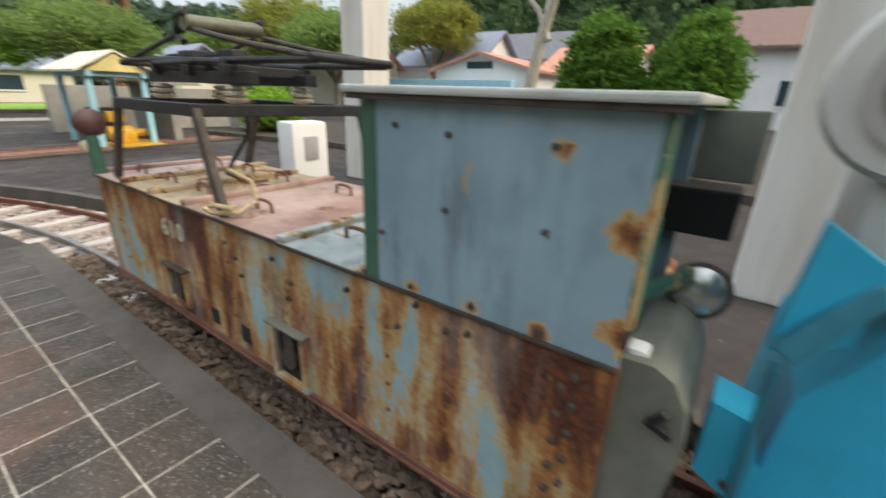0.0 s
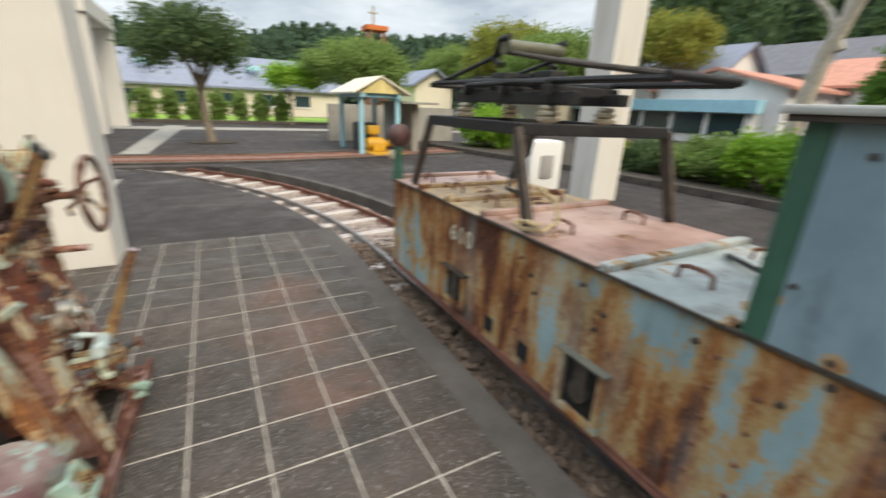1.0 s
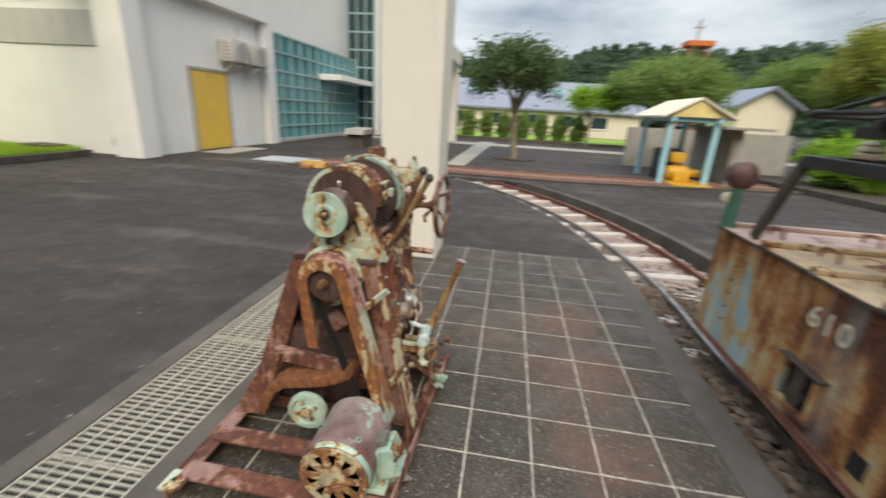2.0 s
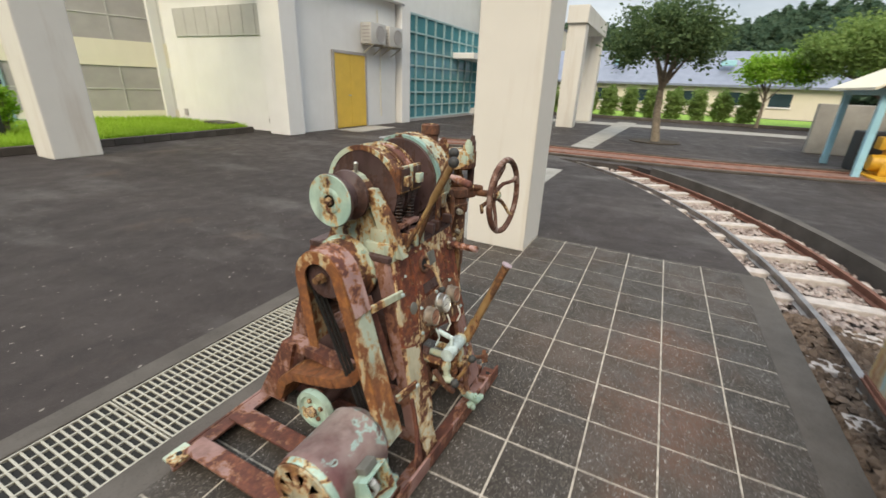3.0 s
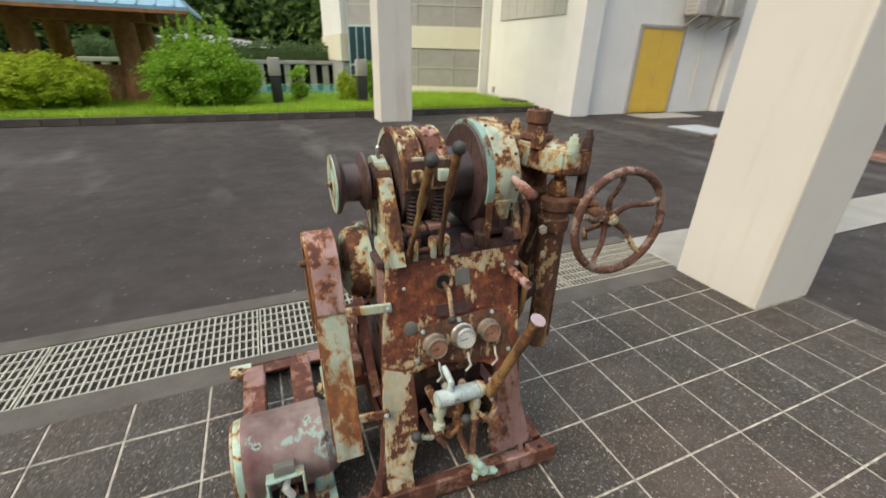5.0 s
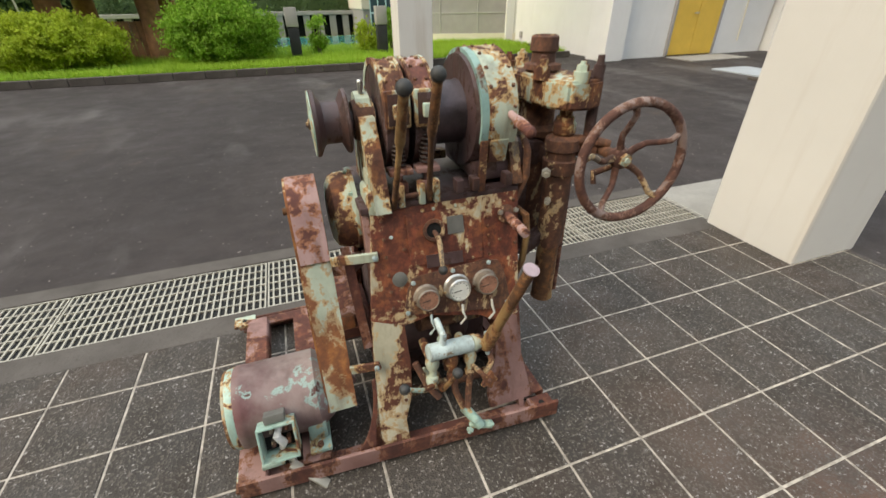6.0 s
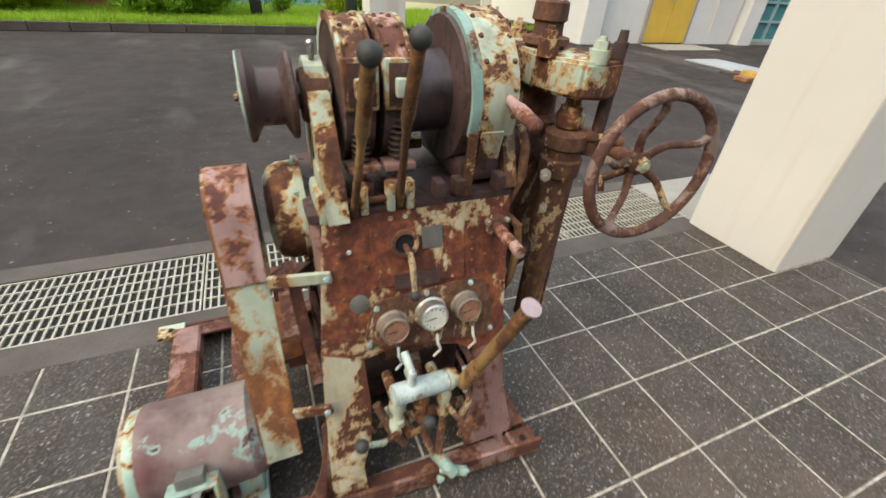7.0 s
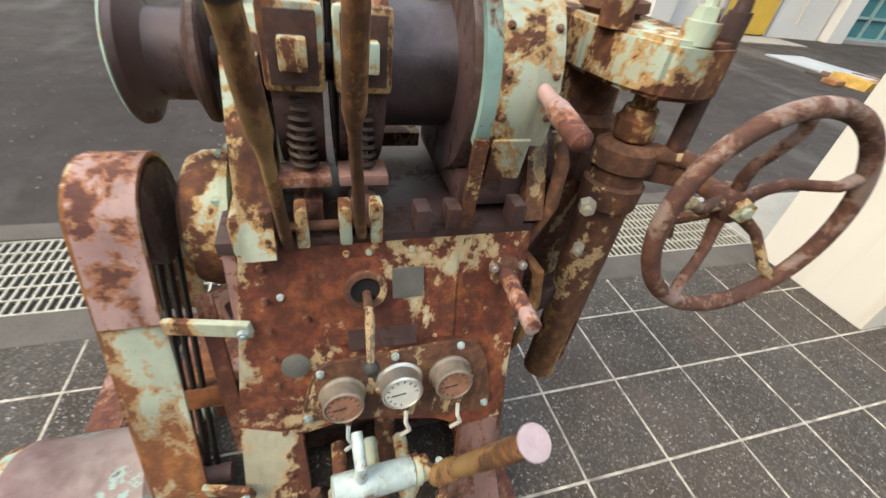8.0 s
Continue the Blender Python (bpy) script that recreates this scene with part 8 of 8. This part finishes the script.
for i, (x, y, z, r, m) in enumerate(((-40, 22.5, 4.6, 3.4, M_LEAF), (-30, 22.5, 5.4, 3.6, M_LEAFY), (-24, 21.5, 4.4, 3.0, M_LEAF), (-38, 28, 5.6, 4.0, M_LEAF), (-22, 30, 6.2, 3.0, M_LEAFY))):
    tree("tree", ("green", "yellowing", "green", "broad green", "tall yellowing")[i] + " leafy tree behind the yard", (x, y, 0), z * 0.55, 0.2, (x, y, z), (r, r, r * 0.62), m, 40 + i, 150, 130, 0.42, 0.22)
bush("shrub", "light green shrub behind the locomotive", (-13.2, 9.2, 0.75), (1.3, 0.9, 0.65), M_LEAFB, 51, 200, 60, 0.14, 0.1)
for i, (x, y, z, r) in enumerate(((-5.6, 9.9, 0.5, 0.9), (-4.4, 9.8, 0.6, 0.8), (-6.9, 9.9, 0.4, 0.7), (-7.9, 9.8, 0.35, 0.6), (-3.3, 9.7, 0.5, 0.7))):
    bush("shrub", "green garden shrub in the planting bed", (x, y, z), (r, 0.6, z), (M_LEAF, M_LEAFB, M_LEAFD, M_LEAFY, M_LEAFB)[i], 52 + i, 90, 60, 0.13, 0.09)
for x, y, z, r in ((-2.5, 10.0, 1.6, 0.73), (-0.8, 10.0, 1.54, 0.7)):
    bush("conifer", "bright green rounded clipped conifer", (x, y, z), (r, r, z - 0.18), M_CONIFER, 60 + int(x * 10) % 7, 700, 60, 0.1, 0.085)
bm = B()
prism(bm, [(-14, 7.3), (-9, 8.35), (-2, 8.75), (4, 8.75), (4, 14), (-16, 14)], lambda u, v, w: Vector((u, v, 0.002 + w)), 0.1)
solid("planting_bed", bm, M_SOIL, "brown soil bed behind a kerb", kind="structure")
kb = new("kerb_bed")
tagged(kb, "dark kerb stones along the planting bed", kind="structure")
line = [(-14, 7.2), (-9, 8.25), (-2, 8.65), (4, 8.65)]
for (ax, ay), (bx, by) in zip(line, line[1:]):
    n = int(math.hypot(bx - ax, by - ay) / 0.6)
    for i in range(n):
        f = (i + 0.5) / n
        o = new("kerb_stone", mk)
        o.matrix_basis = Matrix.Translation((ax + (bx - ax) * f, ay + (by - ay) * f, 0.075)) @ Matrix.Rotation(math.atan2(by - ay, bx - ax), 4, "Z")
        o.parent = kb
t = thing("bare_tree", "pale leaning tree trunk with few branches", "tree", (-5.1, 13.0, 0))
bm = B()
tube(bm, [(-5.6, 13, 0), (-5.45, 13, 1.5), (-5.25, 13, 3.0), (-4.85, 13, 4.4), (-4.2, 13, 5.6), (-3.7, 13, 7)], [0.22, 0.19, 0.17, 0.13, 0.1, 0.05], 10)
tube(bm, [(-5.1, 13, 3.5), (-5.15, 13.1, 4.6), (-5.4, 13.2, 5.8)], [0.1, 0.08, 0.04], 8)
tube(bm, [(-4.85, 13, 4.4), (-4.1, 12.9, 4.9), (-3.1, 12.8, 5.2)], [0.1, 0.07, 0.03], 8)
tube(bm, [(-5, 13, 3.0), (-5.4, 13, 3.8), (-6, 13, 4.4), (-6.7, 13, 4.7)], [0.1, 0.08, 0.05, 0.03], 8)
part("trunk", bm, M_BARKPALE, t)

# row of cone shrubs with a kerb in front of the far building
for i in range(13):
    y = -9.4 + i * 1.13
    c = bush("conifer", "narrow clipped cone shrub in a row", (-28.0, y, 0.85), (0.4, 0.4, 0.85), M_LEAF, 80 + i % 3, 70, 45, 0.1, 0.12)
    c["group"] = "row of cone shrubs"
bm = B()
box(bm, (-27.3, -14, 0.0), (-27.1, 14, 0.16), 0.02)
solid("kerb_road", bm, M_KERB, "dark kerb before the shrub row", kind="structure")
bm = B()
box(bm, (-36, -14, 0.002), (-27.3, 14, 0.1))
solid("verge", bm, M_TURF, "grassy verge behind the kerb", kind="structure")
bm = B()
box(bm, (-23.5, -14, 0.003), (-21.8, 16, 0.01))
solid("pavement_far", bm, M_CONC2, "pale concrete path across the yard", kind="structure")


def house(name, label, lo, hi, roof_z, roof_mat, wall_mat, ridge_along_x, overhang=0.5, windows=()):
    t = thing(name, label, "house", ((lo[0] + hi[0]) / 2, (lo[1] + hi[1]) / 2, 0))
    bm = B()
    box(bm, (lo[0], lo[1], 0), (hi[0], hi[1], hi[2]))
    if ridge_along_x:
        for x, w in ((lo[0], 0.2), (hi[0] - 0.2, 0.2)):
            prism(bm, [(lo[1], hi[2]), (hi[1], hi[2]), ((lo[1] + hi[1]) / 2, roof_z)], lambda u, v, q: Vector((x + q, u, v)), w)
    else:
        for y, w in ((lo[1], 0.2), (hi[1] - 0.2, 0.2)):
            prism(bm, [(lo[0], hi[2]), (hi[0], hi[2]), ((lo[0] + hi[0]) / 2, roof_z)], lambda u, v, q: Vector((u, y + q, v)), w)
    part("wall", bm, wall_mat, t, smooth=False)
    o = overhang
    for s_ in (0, 1):
        bm = B()
        if ridge_along_x:
            y = lo[1] - o if s_ == 0 else hi[1] + o
            ym = (lo[1] + hi[1]) / 2
            k = (roof_z - hi[2]) / (hi[1] - ym)
            vs = [(lo[0] - o, y, hi[2] - o * k), (hi[0] + o, y, hi[2] - o * k), (hi[0] + o, ym, roof_z), (lo[0] - o, ym, roof_z)]
        else:
            x = lo[0] - o if s_ == 0 else hi[0] + o
            xm = (lo[0] + hi[0]) / 2
            k = (roof_z - hi[2]) / (hi[0] - xm)
            vs = [(x, lo[1] - o, hi[2] - o * k), (x, hi[1] + o, hi[2] - o * k), (xm, hi[1] + o, roof_z), (xm, lo[1] - o, roof_z)]
        a = [bm.verts.new((q[0], q[1], q[2] + 0.02)) for q in vs]
        b = [bm.verts.new((q[0], q[1], q[2] + 0.18)) for q in vs]
        bm.faces.new(a), bm.faces.new(b[::-1])
        for i in range(4):
            bm.faces.new((a[i], b[i], b[(i + 1) % 4], a[(i + 1) % 4]))
        bmesh.ops.recalc_face_normals(bm, faces=bm.faces[:])
        part("roof", bm, roof_mat, t, smooth=False)
    for axis, a0, a1, z0, z1 in windows:
        bm = B()
        if axis == "y":
            box(bm, (a0, lo[1] - 0.06, z0), (a1, lo[1] + 0.05, z1))
        else:
            box(bm, (hi[0] - 0.05, a0, z0), (hi[0] + 0.06, a1, z1))
        w = part("window", bm, M_TEALD, t, smooth=False)
        bm = B()
        if axis == "y":
            box(bm, (a0 - 0.08, lo[1] - 0.08, z0 - 0.1), (a1 + 0.08, lo[1] - 0.0, z0))
        else:
            box(bm, (hi[0], a0 - 0.08, z0 - 0.1), (hi[0] + 0.08, a1 + 0.08, z0))
        part("sill", bm, M_WHITE, w, smooth=False)
    return t


house("hall", "long cream hall with slate blue roof", (-48, -22, 0), (-40, 11, 2.25), 4.6, M_ROOFBLUE, M_CREAM, False, 0.4, [("x", y, y + 1.3, 0.8, 1.7) for y in range(-20, 10, 3)])
house("hall", "beige flat-roofed hall behind the portal", (-62, -34, 0), (-52, -12, 7.5), 7.9, M_ROOFGREY, M_CREAM, False, 0.1)
for y in (-10.2, -4.2, 3.5):
    bm = B()
    box(bm, (-41.6, y, 3.55), (-41.0, y + 1.0, 3.95), 0.05)
    solid("skylight", bm, M_SKYBLUE, "pale blue skylight on the slate roof", "skylight")
house("house", "white house with slate blue tiled roof and gable", (-27, 31, 0), (-18.5, 38, 3.9), 6.4, M_ROOFBLUE, M_WHITE, True, 0.5, [("y", -25, -23.4, 1.2, 2.4), ("y", -21.5, -20, 1.2, 2.4), ("x", 33, 34.5, 1.3, 2.4)])
house("house", "white house with pink tiled roof and dark gable window", (-19.5, 27, 0), (-12.0, 34, 3.1), 4.1, M_ROOFPINK, M_WHITE, False, 0.5, [("y", -16.8, -14.8, 3.2, 3.65)])
house("house", "low pale house with terracotta roof", (-13.5, 33, 0), (-7.5, 40, 3.6), 5.2, M_ROOFPINK, M_WHITE, True, 0.5)
house("house", "white house with brown roof half hidden by conifers", (-4, 36, 0), (8, 44, 5.2), 7.6, plain("brown_tiles", (0.2, 0.12, 0.1), 0.7, vary=0.2), M_WHITE, True, 0.6, [("y", 1, 3, 1.5, 3)])
house("house", "house with dark grey roof behind", (-31, 40, 0), (-12, 47, 5.0), 7.4, M_ROOFGREY, M_CREAM, True, 0.5)
house("house", "house with terracotta roof behind the pantograph", (-33, 24, 0), (-26, 30, 3.6), 5.6, M_ROOFPINK, M_CREAM, True, 0.5)
house("house", "small house with grey-blue roof by the shelter", (-34, 13.9, 0), (-30, 17.0, 2.9), 3.85, M_ROOFBLUE, M_CREAM, True, 0.4)
shop = thing("shop", "low shop with light blue fascia and large dark windows", "shop", (-19, 31, 0))
bm = B()
box(bm, (-26.5, 26.2, 0), (-13.0, 30.5, 2.3))
part("wall", bm, M_WHITE, shop, smooth=False)
bm = B()
box(bm, (-26.9, 25.6, 1.75), (-12.6, 26.4, 2.45), 0.02)
part("fascia", bm, M_SKYBLUE, shop, "light blue fascia", smooth=False)
for i in range(6):
    bm = B()
    box(bm, (-26.2 + 2.2 * i, 26.12, 0.5), (-24.3 + 2.2 * i, 26.22, 1.7))
    part("window", bm, M_TEALD, shop, smooth=False)
    bm = B()
    box(bm, (-24.3 + 2.2 * i, 26.05, 0), (-24.05 + 2.2 * i, 26.22, 1.74))
    part("post", bm, M_WHITE, shop, smooth=False)
tw = thing("headframe_tower", "small tower with orange top on the hill", "tower", (-60, 21.4, 0))
bm = B()
for dx, dy in ((-1, -1.1), (-1, 1.1), (1, -1.1), (1, 1.1)):
    bar(bm, (-60 + dx, 21.4 + dy, 0), (-60 + dx * 0.9, 21.4 + dy * 0.9, 10.6), 0.35, 0.35)
part("legs", bm, M_WOOD, tw, smooth=False)
bm = B()
box(bm, (-61.3, 19.9, 10.6), (-58.7, 22.9, 11.2), 0.05)
part("deck", bm, M_ORANGE, tw, "orange deck", smooth=False)
bm = B()
cyl(bm, (-60, 21.2, 11.3), (-60, 21.2, 13.6), 0.15, seg=8)
bar(bm, (-60, 20.6, 12.8), (-60, 21.8, 12.8), 0.2, 0.2)
part("mast", bm, M_STEEL, tw)
ts = thing("white_tent", "white tent roof behind the hedge", "tent", (0, -30, 0))
bm = B()
prism(bm, [(-3.3, 1.5), (4.5, 1.5), (4.2, 1.9), (1.0, 2.2), (-2.8, 1.75)], lambda u, v, w: Vector((u, -30 - w, v)), 3.0)
part("roof", bm, M_WHITE, ts, smooth=False)
bm = B()
for x in (-3.2, 4.2):
    cyl(bm, (x, -30.2, 0), (x, -30.2, 1.6), 0.05, seg=8)
    cyl(bm, (x, -32.8, 0), (x, -32.8, 1.6), 0.05, seg=8)
part("poles", bm, M_STEEL, ts)
sg = thing("round_sign", "round red and white road sign on a post", "sign", (6.6, -20, 0))
bm = B()
cyl(bm, (6.6, -20, 0), (6.6, -20, 2.3), 0.035, seg=8)
part("post", bm, M_STEEL, sg)
bm = B()
cyl(bm, (6.6, -19.94, 2.1), (6.6, -19.98, 2.1), 0.28, seg=28)
part("disc", bm, plain("sign_red", (0.6, 0.12, 0.1), 0.5), sg, "red disc")


# ---- wooded hills ----
def slope(a, r, r0, r1, h):
    f = min(1.0, max(0.0, (r - r0) / (r1 - r0)))
    f = f * f * (3 - 2 * f)
    bump_ = 1 + 0.18 * math.sin(a * 7.3) + 0.1 * math.sin(a * 17.1 + 1.3)
    return h * f * bump_


def hill(name, label, a0, a1, r0, r1, h, trees, leaf, seed, tall, wide, size, per):
    """A wooded hillside: ground and canopy, in polar steps round the yard."""
    g = np.random.default_rng(seed)
    bm = B()
    na, nr = 48, 14
    rows = []
    for i in range(na + 1):
        a = a0 + (a1 - a0) * i / na
        rows.append([bm.verts.new((math.cos(a) * r, math.sin(a) * r, slope(a, r, r0, r1, h) - 0.3)) for r in [r0 + (r1 * 1.15 - r0) * j / nr for j in range(nr + 1)]])
    for u, v in zip(rows, rows[1:]):
        for j in range(nr):
            bm.faces.new((u[j], u[j + 1], v[j + 1], v[j]))
    bmesh.ops.recalc_face_normals(bm, faces=bm.faces[:])
    for f in bm.faces:
        if f.normal.z < 0:
            f.normal_flip()
    solid("hillside", bm, M_HILL, label + " ground", kind="structure", smooth=True)
    pts = []
    for i in range(trees):
        a = g.uniform(a0, a1)
        r = r0 + (r1 * 1.1 - r0) * g.uniform(0, 1) ** 0.8
        c = np.array([math.cos(a) * r, math.sin(a) * r, slope(a, r, r0, r1, h)])
        ht = tall * g.uniform(0.6, 1.25)
        q = g.uniform(0.12, 1, per)
        th = g.uniform(0, 6.28, per)
        rad = wide * g.uniform(0.6, 1.3) * (1.08 - q) ** 0.7 * g.uniform(0.65, 1.0, per)
        pts.append(c + np.stack([np.cos(th) * rad, np.sin(th) * rad, q * ht], 1))
    p = np.concatenate(pts)
    o = quads_object(name, p, g.uniform(0.6, 1.4, len(p)) * size, leaf, seed + 1, flat=0.6)
    tagged(o, label, "forest", kind="stuff")


# forest greens made paler and bluer: distance haze put into the leaf colour
M_HAZEWOOD = foliage("hazy_far_forest", (0.08, 0.14, 0.09), (0.11, 0.18, 0.11), (0.15, 0.22, 0.13))
hill("forest", "dark conifer forest on the steep hill behind the houses", radians(38), radians(128), 52, 120, 62, 1500, M_FOREST, 71, 11, 2.6, 1.0, 120)
hill("forest", "distant wooded hills", radians(128), radians(200), 150, 260, 26, 1600, M_HAZEWOOD, 72, 8, 4.5, 2.2, 60)
hill("forest", "mixed green forest behind the pool", radians(238), radians(300), 32, 75, 30, 800, M_MIXWOOD, 73, 6.5, 3.3, 0.55, 260)
hill("forest", "green forest rising over the yard's open side", radians(300), radians(398), 45, 90, 26, 500, M_FOREST, 74, 9, 3.2, 2.0, 45)

# ---- drain gratings ----
def grate_panel(x0):
    t = thing("drain_grate", "galvanised steel drain grating panel in the channel", "grating", (x0 + 0.5, -1.46, 0.0), "drain gratings")
    bm = B()
    for lo, hi in (((x0 + 0.004, -1.69, -0.02), (x0 + 0.012, -1.23, 0.014)), ((x0 + 0.988, -1.69, -0.02), (x0 + 0.996, -1.23, 0.014)), ((x0 + 0.012, -1.69, -0.02), (x0 + 0.988, -1.682, 0.014)), ((x0 + 0.012, -1.238, -0.02), (x0 + 0.988, -1.23, 0.014))):
        box(bm, lo, hi)
    part("frame", bm, M_STEEL, t, smooth=False)
    bm = B()
    box(bm, (-0.0045, -0.222, -0.016), (0.0045, 0.222, 0.012))
    first = part("bar", bm, M_STEEL, t, smooth=False)
    first.matrix_parent_inverse = Matrix.Identity(4)
    n = 30
    for i in range(1, n):
        o = first if i == 1 else new("bar", first.data)
        o.parent = t
        o.matrix_basis = Matrix.Translation((-0.5 + i / n, 0, 0))
    for j in range(1, 6):
        bm = B()
        box(bm, (x0 + 0.012, -1.682 + 0.074 * j - 0.004, 0.0), (x0 + 0.988, -1.682 + 0.074 * j + 0.004, 0.0128))
        part("cross_rod", bm, M_STEEL, t, smooth=False)
    return t


g0 = grate_panel(-1.46)
for k in (-3, -2, -1, 1, 2, 3):
    copy_thing(g0, pose(-0.96 + k, -1.46, 0))

# ---- walkway tiles ----
def edges_between(a, b, first, step):
    e = [a]
    k = math.ceil((a - first) / step - 1e-6)
    while first + k * step < b - 1e-6:
        if first + k * step > a + 0.02:
            e.append(first + k * step)
        k += 1
    return e + [b]


tile_mesh = {}
ex = edges_between(TX1, TX0 + 0.536, -1.846, 0.3)
ey = edges_between(TY0, TY1 - 0.02, 0.04, 0.3)
for x0, x1 in zip(ex, ex[1:]):
    for y0, y1 in zip(ey, ey[1:]):
        if x1 - x0 < 0.05 or y1 - y0 < 0.05:
            continue
        key = (round(x1 - x0, 3), round(y1 - y0, 3))
        if key not in tile_mesh:
            bm = B()
            hx, hy = (x1 - x0) / 2 - 0.0044, (y1 - y0) / 2 - 0.0044
            lo = [bm.verts.new((sx * hx, sy * hy, 0.004)) for sx, sy in ((-1, -1), (1, -1), (1, 1), (-1, 1))]
            md = [bm.verts.new((sx * hx, sy * hy, 0.0155)) for sx, sy in ((-1, -1), (1, -1), (1, 1), (-1, 1))]
            up = [bm.verts.new((sx * (hx - 0.003), sy * (hy - 0.003), 0.0175)) for sx, sy in ((-1, -1), (1, -1), (1, 1), (-1, 1))]
            for i in range(4):
                j = (i + 1) % 4
                bm.faces.new((lo[i], lo[j], md[j], md[i]))
                bm.faces.new((md[i], md[j], up[j], up[i]))
            bm.faces.new(up)
            o = link_mesh("tile", bm, M_TILE)
            tile_mesh[key] = o.data
        else:
            o = new("tile", tile_mesh[key])
        gr = random.Random(int(x0 * 1000) * 7919 + int(y0 * 1000))
        o.matrix_basis = Matrix.Translation(((x0 + x1) / 2, (y0 + y1) / 2, gr.uniform(-0.0012, 0.0008)))
        o.parent = grout_bed
